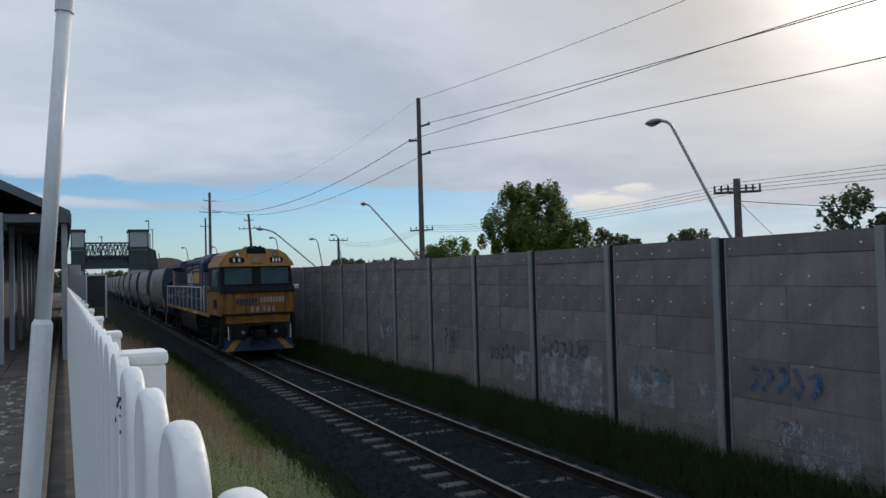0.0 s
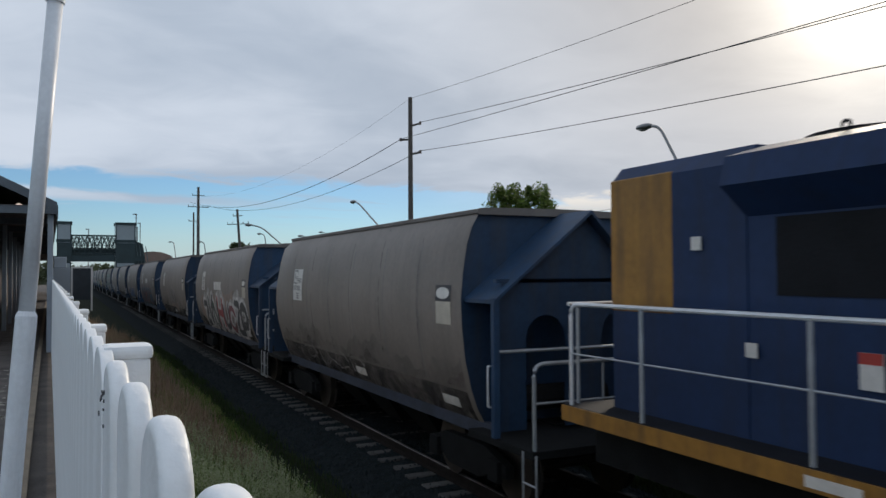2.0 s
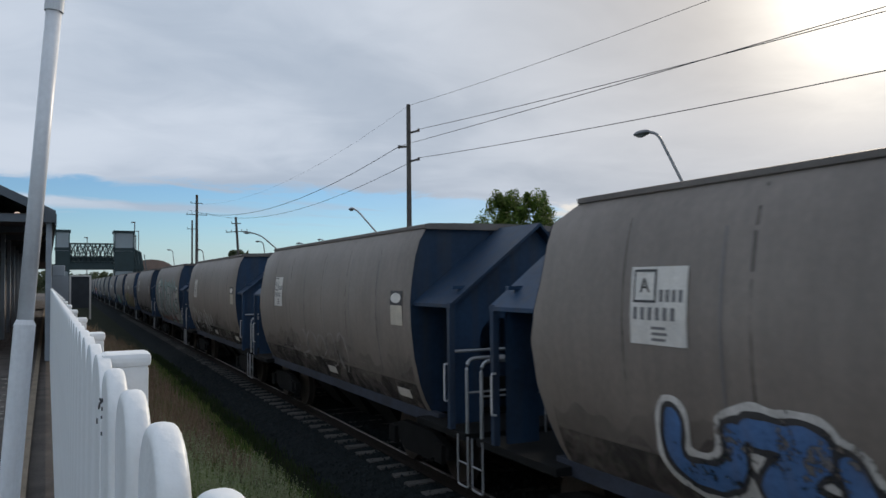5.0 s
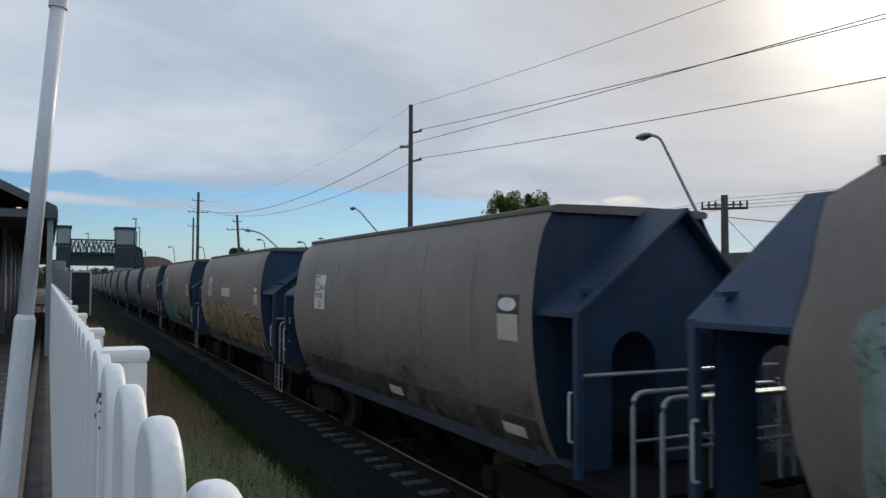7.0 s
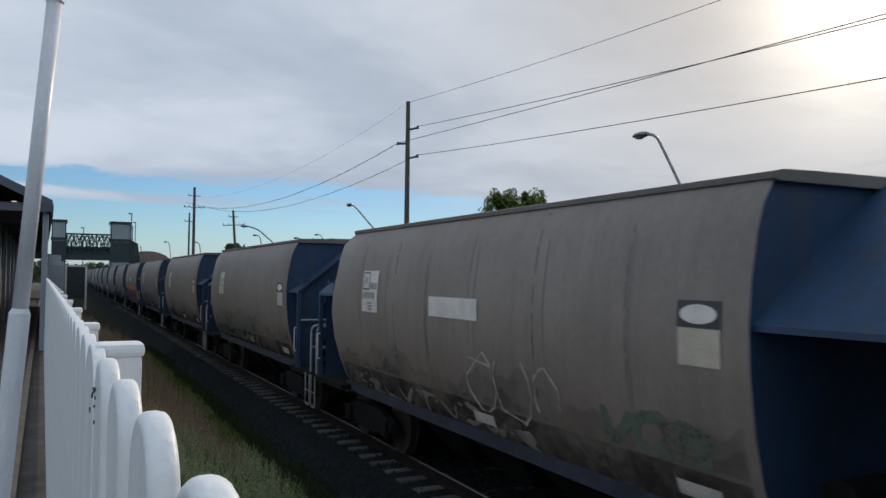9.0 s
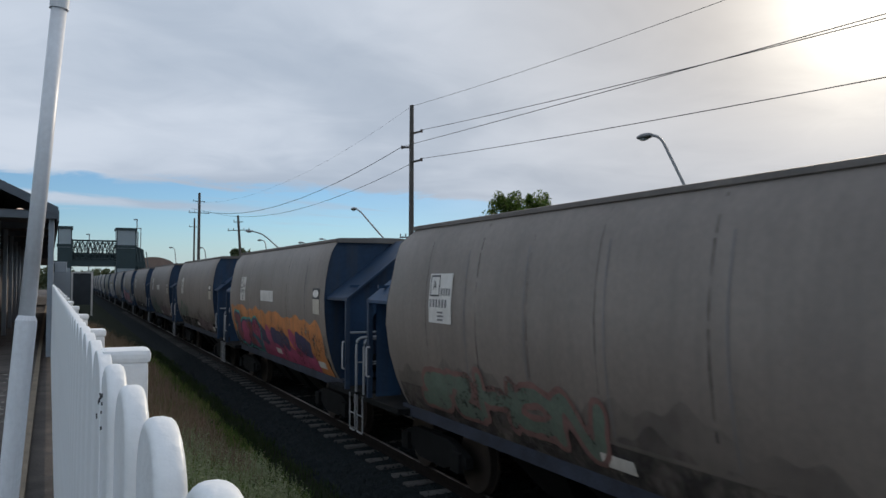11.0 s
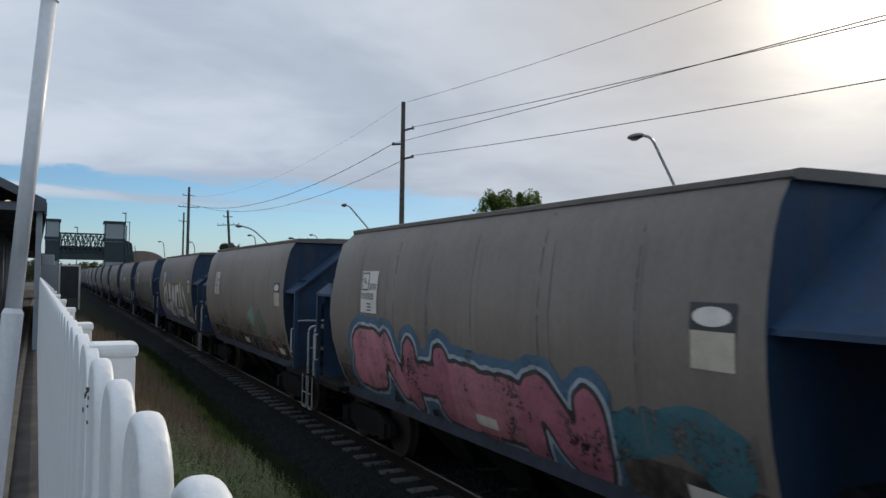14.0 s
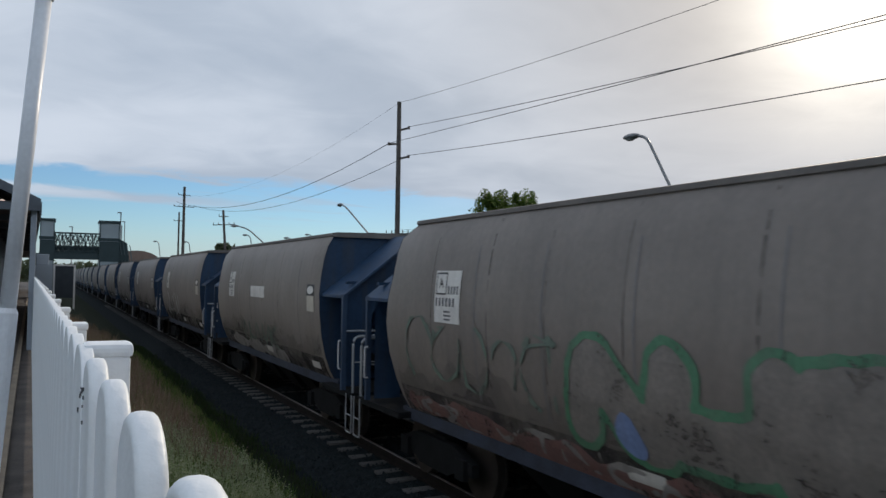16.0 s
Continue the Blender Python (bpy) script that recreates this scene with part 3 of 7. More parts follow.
    for name, col, y, z, s, n, seed in (("graffiti_blue", "spray_blue", 8.75, 1.36, 0.26, 5, 3), ("graffiti_blue", "spray_teal", 11.5, 1.15, 0.20, 5, 8), ("graffiti_blue", "spray_navy", 14.6, 1.40, 0.24, 7, 9),
                                        ("graffiti_dark", "ink_wall", 8.35, 0.72, 0.12, 5, 5), ("graffiti_dark", "ink_wall", 8.3, 0.45, 0.12, 4, 6), ("graffiti_dark", "ink_wall", 20.0, 1.0, 0.25, 4, 11),
                                        ("graffiti_blue", "spray_navy", 17.0, 1.1, 0.25, 5, 13), ("graffiti_blue", "spray_teal", 24.6, 1.25, 0.25, 4, 14), ("graffiti_blue", "spray_navy", 19.6, 1.35, 0.22, 4, 15), ("graffiti_dark", "ink_wall", 22.4, 1.0, 0.25, 4, 16)):
        r = random.Random(seed)
        bm = bmesh.new()
        for k in range(n):
            cy = y - k * s * 1.05
            pts = [(cy + math.cos(t) * s * 0.42 * r.uniform(0.7, 1.1), z + math.sin(t) * s * 0.75 * r.uniform(0.7, 1.1)) for t in [r.uniform(0, 2) + 0.9 * j for j in range(6)]]
            tmp = stroke(pts, s * (0.15 if "blue" in name else 0.07), x, seed + k)
            me = bpy.data.meshes.new("tmp")
            tmp.to_mesh(me)
            tmp.free()
            bm.from_mesh(me)
            bpy.data.meshes.remove(me)
        part(name, bm, col, wall, "sprayed scrawl on the concrete")


for key, col in (("spray_blue", (0.04, 0.115, 0.25)), ("spray_teal", (0.045, 0.17, 0.22)), ("spray_navy", (0.055, 0.10, 0.15))):
    M[key] = mat(key, col, 0.8, var=0.4, scale=6, worn=0.8)
M["ink_wall"] = mat("ink_wall", (0.06, 0.06, 0.065), 0.8, scale=8, worn=0.9)


# ---- grass ----
def grass(name, material, count, area, height, label, seed, lean=0.35, width=0.008, clump=0.0):
    r = random.Random(seed)
    verts, faces = [], []
    x0, x1, y0, y1 = area
    for _ in range(count):
        x, y = r.uniform(x0, x1), y0 + (y1 - y0) * r.random() ** 1.3
        c = noise.noise(Vector((x * 1.3, y * 1.1, seed))) + 0.5
        if clump and r.random() > c * (1 + clump):
            continue
        h = height * r.uniform(0.45, 1.15) * (0.6 + 0.7 * max(0.1, c))
        z = ground_height(x) - 0.02
        a, l = r.uniform(0, 6.28), lean * h * r.uniform(0.2, 1.3)
        dx, dy = math.cos(a) * l, math.sin(a) * l
        w = width * r.uniform(0.6, 1.4) * (1 + y * 0.04)
        t = r.uniform(0, 3.14)
        wx, wy = math.cos(t) * w, math.sin(t) * w
        k = len(verts)
        verts += [(x - wx, y - wy, z), (x + wx, y + wy, z), (x + dx * 0.35 - wx * 0.8, y + dy * 0.35 - wy * 0.8, z + h * 0.6), (x + dx * 0.35 + wx * 0.8, y + dy * 0.35 + wy * 0.8, z + h * 0.6), (x + dx, y + dy, z + h)]
        faces += [(k, k + 1, k + 3, k + 2), (k + 2, k + 3, k + 4)]
    me = bpy.data.meshes.new(name)
    me.from_pydata(verts, [], faces)
    me.materials.append(M[material])
    tagged(new(name, me), label, "grass", kind="stuff")


def seeding(name, material, count, area, height, label, seed):
    """Thin stalks with small pale leaves and seeds along their upper half."""
    r = random.Random(seed)
    verts, faces = [], []
    x0, x1, y0, y1 = area
    for _ in range(count):
        x, y, h = r.uniform(x0, x1), r.uniform(y0, y1), height * r.uniform(0.5, 1.15)
        z = ground_height(x) - 0.02
        a, l = r.uniform(0, 6.28), 0.2 * h * r.random()
        dx, dy = math.cos(a) * l, math.sin(a) * l
        k = len(verts)
        verts += [(x - 0.003, y, z), (x + 0.003, y, z), (x + dx, y + dy, z + h)]
        faces.append((k, k + 1, k + 2))
        for i in range(9):
            f = 0.5 + 0.5 * i / 8
            c = Vector((x + dx * f, y + dy * f, z + h * f)) + Vector((r.gauss(0, 0.014), r.gauss(0, 0.014), 0))
            n1 = Vector((r.gauss(0, 1), r.gauss(0, 1), r.gauss(0.6, 0.8))).normalized() * r.uniform(0.010, 0.022)
            n2 = n1.orthogonal().normalized() * r.uniform(0.004, 0.009)
            k = len(verts)
            verts += [tuple(c - n1), tuple(c + n2), tuple(c + n1), tuple(c - n2)]
            faces.append((k, k + 1, k + 2, k + 3))
    me = bpy.data.meshes.new(name)
    me.from_pydata(verts, [], faces)
    me.materials.append(M[material])
    tagged(new(name, me), label, "grass", kind="stuff")


def make_grass():
    grass("grass_bank", "grass_green", 42000, (0.35, 3.3, 1.5, 34), 0.27, "green grass on the bank beside the track", 1, width=0.0045)
    grass("dry_grass", "grass_dry", 10000, (0.4, 2.5, 11, 36), 0.54, "tall dry brown grass on the bank", 2, clump=0.35, width=0.0035)
    # shorter and darker blades than on the bank
    grass("low_dark_grass", "grass_dark", 16000, (2.2, 4.1, 3, 40), 0.20, "low dark grass at the edge of the ballast", 6, width=0.005)
    seeding("seed_heads", "seed_pale", 2600, (1.2, 3.0, 5.5, 13), 0.42, "pale green weeds with thin seed heads", 4)
    seeding("brown_seed_heads", "seed_brown", 1500, (0.6, 2.5, 11, 30), 0.60, "tall brown weeds with dry seed heads", 9)
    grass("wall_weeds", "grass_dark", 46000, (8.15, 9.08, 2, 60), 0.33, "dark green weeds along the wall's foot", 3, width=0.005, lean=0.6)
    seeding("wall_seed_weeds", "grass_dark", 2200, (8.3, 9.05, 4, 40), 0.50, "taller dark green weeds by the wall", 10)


# ---- platform and picket fence ----
PLATFORM = 1.3


def fence_x(y):
    return 0.0885 - 0.0262 * y if y < 1.3 else 0.0544 - 0.02 * (y - 1.3)


def make_platform():
    platform = tagged(thing("platform"), "raised station platform with worn brown paving", "platform", kind="structure")
    bm = bmesh.new()
    box(bm, -4.9, 0.06, -12, 160, -0.4, PLATFORM - 0.05)
    part("platform_body", bm, "paving", platform)
    bm = bmesh.new()
    hull(bm, [(-0.17, -3, 1.2), (-0.09, -3, 1.2), (-1.29, 60, 1.2), (-1.37, 60, 1.2), (-0.17, -3, PLATFORM + 0.012), (-0.09, -3, PLATFORM + 0.012), (-1.29, 60, PLATFORM + 0.012), (-1.37, 60, PLATFORM + 0.012)])
    part("kerb", bm, "kerb", platform, "worn sandy kerb along the fence")
    bm = bmesh.new()
    box(bm, -0.445, 0.445, -0.695, 0.695, -0.05, 0)
    bevel(bm, 0.006)
    first = part("paving_slab", bm, "paving", platform)
    k = 0
    for j in range(-8, 36):
        for i in range(4):
            at = (-0.62 - 0.9 * i - 0.02 * 1.4 * j, 0.5 + 1.4 * j, PLATFORM + RNG.uniform(-0.006, 0.004))
            if k == 0:
                first.location = at
            else:
                share("paving_slab", first, platform, at)
            k += 1


def make_flakes():
    """Pale crusts of lime and dirt on the paving, uneven in outline."""
    r = random.Random(31)
    verts, faces = [], []
    for _ in range(170):
        y = 2.5 + 14 * r.random()
        x = -0.25 - 0.02 * y - 1.1 * r.random() ** 1.5
        s = r.uniform(0.03, 0.11)
        k = len(verts)
        ring = [(math.cos(0.571 * i) * s * 0.7, math.sin(0.571 * i) * s * 1.6, r.uniform(0.45, 1.15)) for i in range(11)]
        verts += [(x + u * f, y + v * f, PLATFORM + 0.001) for u, v, f in ring] + [(x + u * f * 0.9, y + v * f * 0.9, PLATFORM + 0.009) for u, v, f in ring]
        faces.append(tuple(range(k + 11, k + 22)))
        faces += [(k + i, k + (i + 1) % 11, k + 11 + (i + 1) % 11, k + 11 + i) for i in range(11)]
    me = bpy.data.meshes.new("dirt_crust")
    me.from_pydata(verts, [], faces)
    me.materials.append(M["crust"])
    tagged(new("dirt_crust", me), "pale crusted dirt patches on the platform paving", "dirt", kind="stuff")


M["crust"] = mat("crust", (0.32, 0.29, 0.25), 0.9, var=0.4, scale=9, worn=1.1)


def picket_mesh(h, w=0.140, t=0.025, soft=0.009):
    bm = bmesh.new()
    ring = [(-w / 2, -h), (w / 2, -h)]
    for i in range(13):
        a = math.pi * i / 12
        ring.append((math.cos(a) * w / 2, -0.066 + math.sin(a) * 0.066))
    prism(bm, ring, "x", -t / 2, t / 2)
    fix(bm)
    edges = [e for e in bm.edges if abs(e.verts[0].co.x - e.verts[1].co.x) < 1e-5]
    bmesh.ops.bevel(bm, geom=edges, offset=soft, segments=3, affect="EDGES", profile=0.5)
    for f in bm.faces:
        f.smooth = abs(f.normal.x) < 0.99 and f.calc_center_median().z > -1.5
    return bm


def make_fence():
    fence = tagged(thing("picket_fence"), "white-painted timber picket fence with rounded tops", "fence", kind="structure")
    top = 2.92
    near = far = None
    for n in range(-3, 196):
        y = 0.424 + 0.2335 * n
        at = (fence_x(y), y, top - 0.003 + RNG.uniform(-0.001, 0.001))
        # past the first post the pickets are broad and stand close
        if n < 4 and near is None:
            ob = near = part("picket", picket_mesh(1.62), "white_paint", fence)
        elif n >= 4 and far is None:
            ob = far = part("picket", picket_mesh(1.62, 0.222, 0.020, 0.003), "white_paint", fence)
        else:
            ob = share("picket", near if n < 4 else far, fence, at)
        ob.location = at
        ob.rotation_euler[2] = 0.0262 if n < 4 else 0.02
    post = None
    for j in range(-1, 38):
        y = 1.36 + 1.1 * j
        at = (fence_x(y) + 0.034, y, 0 if j < 1 else -0.03)
        if post is None:
            bm = bmesh.new()
            box(bm, -0.033, 0.033, -0.033, 0.033, 1.0, 2.898)
            bevel(bm, 0.006, 2)
            post = part("post", bm, "white_paint", fence)
            post.location = at
            bm = bmesh.new()
            box(bm, -0.037, 0.037, -0.037, 0.037, 2.896, 2.918)
            bevel(bm, 0.008, 2)
            cap = part("post_cap", bm, "white_paint", fence)
            cap.location = at
        else:
            share("post", post, fence, at)
            share("post_cap", cap, fence, at)
    r = random.Random(12)
    for k in range(9):
        y, z, s = 1.16 + r.uniform(-0.05, 0.07), 2.86 + r.uniform(-0.03, 0.02), r.uniform(0.0012, 0.0035)
        bm = bmesh.new()
        hull(bm, [(-0.0165, -s, -s), (-0.0145, -s, -s), (-0.0145, s, -s * 0.6), (-0.0165, s, -s * 0.6), (-0.0165, -s * 0.5, s * 1.4), (-0.0145, -s * 0.5, s * 1.4), (-0.0145, s * 0.8, s), (-0.0165, s * 0.8, s)])
        chip = part("paint_chip", fix(bm), "ink", fence, "dark chip in the paint")
        chip.location = (fence_x(y), y, z)
    for z in (2.62, 1.62):
        bm = bmesh.new()
        x0, x1 = fence_x(-1) + 0.017, fence_x(46) + 0.017
        hull(bm, [(x0, -1, z), (x0 + 0.035, -1, z), (x1 + 0.035, 46, z), (x1, 46, z), (x0, -1, z + 0.07), (x0 + 0.035, -1, z + 0.07), (x1 + 0.035, 46, z + 0.07), (x1, 46, z + 0.07)])
        part("fence_rail", bm, "white_paint", fence)


make_ground()
make_ballast()
make_track()
make_grass()
make_wall()
make_platform()
make_flakes()
make_fence()


# ---- grain wagons ----
SIDE = [(1.0, 1.19), (1.2, 1.30), (1.45, 1.39), (1.85, 1.48), (2.31, 1.53), (2.66, 1.54), (3.0, 1.51), (3.35, 1.45), (3.58, 1.38), (3.80, 1.25)]
WAGON_LONG = 10.0
PITCH = 13.35
# the bodies ride this much higher on their springs than drawn
RIDE = 0.04


def side_x(z):
    return float(np.interp(z, [p[0] for p in SIDE], [p[1] for p in SIDE]))


def rear_y(z):
    return float(np.interp(z, [1.0, 2.0, 2.4, 3.0, 3.58, 3.80], [9.80, 10.02, 10.02, 9.82, 9.78, 9.40]))


def curved(bm, y0, y1, z0, z1, sign, out, n=6, thick=0.0):
    """A patch that lies on the wagon's bulging side."""
    rows = []
    for i in range(n + 1):
        z = z0 + (z1 - z0) * i / n
        x = sign * (side_x(z) + out)
        rows.append((bm.verts.new((x, y0, z)), bm.verts.new((x, y1, z))))
    for a, b in zip(rows, rows[1:]):
        bm.faces.new((a[0], a[1], b[1], b[0]) if sign < 0 else (a[0], b[0], b[1], a[1]))
    return bm


def squeeze(bm):
    """The far half of the body is narrower."""
    for v in bm.verts:
        if v.co.x > 0:
            v.co.x *= 0.78
    return bm


def wagon_side(sign):
    bm = bmesh.new()
    zs = [p[0] for p in SIDE]
    ys = [0, 0.06, 1.35, 2.75, 4.30, 5.75, 7.2, 8.6]
    rows = []
    for z in zs:
        line = ys + [rear_y(z) - 0.06, rear_y(z)]
        rows.append([bm.verts.new((sign * (side_x(z) - (0.02 if i in (0, len(line) - 1) else 0)), y, z)) for i, y in enumerate(line)])
    for a, b in zip(rows, rows[1:]):
        for i in range(len(a) - 1):
            bm.faces.new((a[i], a[i + 1], b[i + 1], b[i]) if sign < 0 else (a[i], b[i], b[i + 1], a[i + 1]))
    return bm


def bogie(parent, y, wheel_r=0.46):
    bm = bmesh.new()
    for s in (-1, 1):
        prism(bm, [(-1.15, 0.40), (-0.75, 0.40), (-0.45, 0.28), (0.45, 0.28), (0.75, 0.40), (1.15, 0.40), (1.15, 0.56), (0.6, 0.72), (-0.6, 0.72), (-1.15, 0.56)], "x", s * 0.98, s * 1.10)
        for k in (-0.9, 0.9):
            box(bm, s * 1.08, s * 1.16, k - 0.13, k + 0.13, 0.33, 0.60)
        for k in (-0.18, 0, 0.18):
            tube(bm, [(s * 1.04, k, 0.30), (s * 1.04, k, 0.62)], 0.06, 8)
    box(bm, -1.0, 1.0, -0.18, 0.18, 0.45, 0.75)
    ob = part("bogie", fix(bm), "under", parent, "dark cast steel bogie")
    ob.location = (0, y, -RIDE)
    for k in (-0.9, 0.9):
        bm = bmesh.new()
        for s in (-1, 1):
            tube(bm, [(s * 0.68, 0, 0), (s * 0.71, 0, 0)], wheel_r + 0.03, 24)
            tube(bm, [(s * 0.71, 0, 0), (s * 0.82, 0, 0)], wheel_r, 24)
        tube(bm, [(-0.7, 0, 0), (0.7, 0, 0)], 0.08, 8)
        w = part("wheelset", fix(bm), "wheel", ob, "worn steel wheels on an axle")
        w.location = (0, k, wheel_r)
    return ob


def clip(poly, lo, hi):
    """Keeps the share of a polygon of (y, z, value) between two values."""
    for sign, limit in ((1, lo), (-1, hi)):
        if limit is None:
            continue
        out = []
        for p, q in zip(poly, poly[1:] + poly[:1]):
            a, b = sign * (p[2] - limit), sign * (q[2] - limit)
            if a >= 0:
                out.append(p)
            if (a >= 0) != (b >= 0):
                t = a / (a - b)
                out.append(tuple(p[i] + (q[i] - p[i]) * t for i in range(3)))
        poly = out
        if len(poly) < 3:
            return []
    return poly


class Sheet:
    """A grid over the wagon's side on which the distance to sprayed strokes is worked out."""

    def __init__(self, y0, y1, z0, z1, step=0.055):
        y0, y1, z0, z1 = max(y0, 0.08), min(y1, 9.74), max(z0, 1.02), min(z1, 3.55)
        self.y, self.z = np.arange(y0, y1 + step, step), np.arange(z0, z1 + step, step)
        self.y[-1], self.z[-1] = y1, z1
        self.Y, self.Z = np.meshgrid(self.y, self.z, indexing="ij")

    def far(self, lines, w):
        d = np.full(self.Y.shape, 99.0)
        for line in lines:
            for (ya, za), (yb, zb) in zip(line, line[1:]):
                u, v = yb - ya, zb - za
                t = np.clip(((self.Y - ya) * u + (self.Z - za) * v) / (u * u + v * v + 1e-9), 0, 1)
                d = np.minimum(d, np.hypot(self.Y - ya - u * t, self.Z - za - v * t) - w)
        # an unsteady can
        return d + 0.012 * np.sin(self.Y * 9.0 + self.Z * 5.0) + 0.008 * np.sin(self.Y * 23.0 - self.Z * 17.0)

    def lay(self, d, lo, hi, out, col, wagon, label, name="graffiti"):
        verts, faces, seen = [], [], {}
        for i in range(len(self.y) - 1):
            for j in range(len(self.z) - 1):
                c = [(self.y[m], self.z[n], d[m, n]) for m, n in ((i, j), (i + 1, j), (i + 1, j + 1), (i, j + 1))]
                low, high = min(q[2] for q in c), max(q[2] for q in c)
                if (hi is not None and low > hi) or (lo is not None and high < lo):
                    continue
                poly = clip(c, lo, hi)
                if len(poly) < 3:
                    continue
                ids = []
                for y, z, _ in poly:
                    key = (round(y, 4), round(z, 4))
                    if key not in seen:
                        seen[key] = len(verts)
                        verts.append((-side_x(z) - out, y, z))
                    if seen[key] not in ids:
                        ids.append(seen[key])
                if len(ids) > 2:
                    faces.append(ids)
        if not faces:
            return
        me = bpy.data.meshes.new(name)
        me.from_pydata(verts, [], faces)
        me.materials.append(M[col])
        ob = new(name, me)
        ob.parent = wagon
        ob["label"] = label + (" in " + col[2:].replace("_", " ") if name == "graffiti" else "")


def make_wagon(deep):
    w = thing("grain_wagon", label="brown-grey steel grain hopper wagon with blue ends", category="railway wagon", group="wagons of the freight train")
    for s in (-1, 1):
        part("side_sheet", squeeze(wagon_side(s)), "side_sheet", w, "dusty brown-grey curved steel side", smooth=True)
    # dirty runs down the side along the welds
    for k, (y, wide) in enumerate(((1.4, 0.018), (2.95, 0.028), (4.45, 0.022), (5.7, 0.015), (6.9, 0.03), (8.4, 0.018))):
        part("dirt_run", curved(bmesh.new(), y, y + wide, 1.5 + 0.2 * (k % 3), 3.72, -1, 0.003, 10), "stain", w, "dark dirt run along a weld", smooth=True)
    # two ragged films: grime plus the shade under the bulge, as colour
    sheet = Sheet(0.1, 9.7, 1.02, 2.1, 0.09)
    for top, out in ((1.45, 0.0010), (1.75, 0.0022)):
        film = sheet.Z - top - 0.13 * np.sin(sheet.Y * 1.7 + top) - 0.08 * np.sin(sheet.Y * 5.3 + top * 9) - 0.05 * np.sin(sheet.Y * 13.7)
        sheet.lay(film, None, 0.0, out, "stain_soft", w, "thin ragged film of grime and painted shade under the bulge", "grime_shade_film")
    part("grime_band", curved(bmesh.new(), 0.1, 9.7, 1.0, 1.42, -1, 0.002, 4), "stain", w, "dark grime along the lower edge", smooth=True)
    # roof with its gutter lip
    bm = bmesh.new()
    ring = [(-1.25, 3.76), (-1.29, 3.78), (-1.29, 3.83), (-1.20, 3.85), (-0.7, 3.86), (0, 3.865), (0.7, 3.86), (1.20, 3.85), (1.29, 3.83), (1.29, 3.78), (1.25, 3.76)]
    prism(bm, ring, "y", -0.05, 9.42)
    part("roof", squeeze(fix(bm)), "roof_sheet", w, "dull grey steel roof with a gutter lip")
    bm = bmesh.new()
    box(bm, -0.35, 0.35, 0.5, 8.9, 3.855, 3.905)
    bevel(bm, 0.02)
    part("hatch_cover", bm, "roof_sheet", w)
    # end walls
    for name, y in (("front", 0.03), ("rear", 9.38)):
        bm = bmesh.new()
        left = [(-side_x(z) + 0.012, z) for z, _ in SIDE]
        right = [(side_x(z) - 0.012, z) for z, _ in reversed(SIDE)]
        if name == "front":
            prism(bm, left + right, "y", y, y + 0.05)
        else:
            lo = [bm.verts.new((x, rear_y(z) - 0.004, z)) for x, z in left + right]
            hi = [bm.verts.new((x, rear_y(z) - 0.07, z)) for x, z in left + right]
            n = len(lo)
            for i in range(n // 2 - 1):
                bm.faces.new((lo[i], lo[i + 1], lo[n - 2 - i], lo[n - 1 - i]))
                bm.faces.new((hi[i], hi[n - 1 - i], hi[n - 2 - i], hi[i + 1]))
        part("end_wall", squeeze(fix(bm)), "end_blue", w, "dark blue steel end wall")
    # gabled hoods over the end platforms
    for d, y0 in ((-1, 0.03), (1, WAGON_LONG - 0.35)):
        y1 = -deep if d < 0 else WAGON_LONG + 1.05
        bm = bmesh.new()
        for s in (-1, 1):
            a, b = (0.0, 3.80), (s * 1.46, 2.66)
            hull(bm, [(a[0], y0, a[1] - 0.05), (b[0], y0, b[1] - 0.05), (b[0], y1, b[1] - 0.05), (a[0], y1, a[1] - 0.05), (a[0], y0, a[1]), (b[0], y0, b[1]), (b[0], y1, b[1]), (a[0], y1, a[1])])
        part("end_hood", squeeze(fix(bm)), "end_blue", w, "sloping blue hood over the end platform")
        # bulkhead with two arched openings
        yb = 0.16 - deep if d < 0 else WAGON_LONG + 0.80
        bm = bmesh.new()

        def plate(*ring):
            for y in (yb, yb + 0.04):
                bm.faces.new([bm.verts.new((x, y, z)) for x, z in ring])
        top = 2.48
        for x0, x1 in ((-1.36, -0.92), (-0.32, 0.32), (0.92, 1.36)):
            plate((x0, 1.02), (x1, 1.02), (x1, top), (x0, top))
        plate((-1.36, top), (1.36, top), (1.36, 2.66), (0.0, 3.72), (-1.36, 2.66))
        for c in (-0.62, 0.62):
            arc = [(c - 0.30 * math.cos(math.pi * k / 10), 2.15 + 0.30 * math.sin(math.pi * k / 10)) for k in range(11)]
            for p, q in zip(arc, arc[1:]):
                plate(p, q, (q[0], top), (p[0], top))
        squeeze(bm)
        part("bulkhead", fix(bm), "end_blue", w, "blue bulkhead with two arched openings")
        bm = bmesh.new()
        box(bm, -1.34, 1.34, min(yb, yb - 0.03 * d), max(yb, yb - 0.03 * d) + 0.05, 2.86, 2.91)
        part("stiffener", squeeze(bm), "end_blue", w)
        for s in (-1, 1):
            bm = bmesh.new()
            yc = y1 - d * 0.06
            box(bm, s * 1.42 - 0.04, s * 1.42 + 0.04, yc - 0.04, yc + 0.04, 0.98, 2.68)
            squeeze(bm)
            part("corner_post", bm, "end_blue", w)
            bm = bmesh.new()
            tube(bm, bent([(s * 1.44, yc - d * 0.05, 1.85), (s * 1.50, yc - d * 0.05, 1.85), (s * 1.50, yc - d * 0.05, 1.35), (s * 1.44, yc - d * 0.05, 1.35)], 0.03), 0.014, 6)
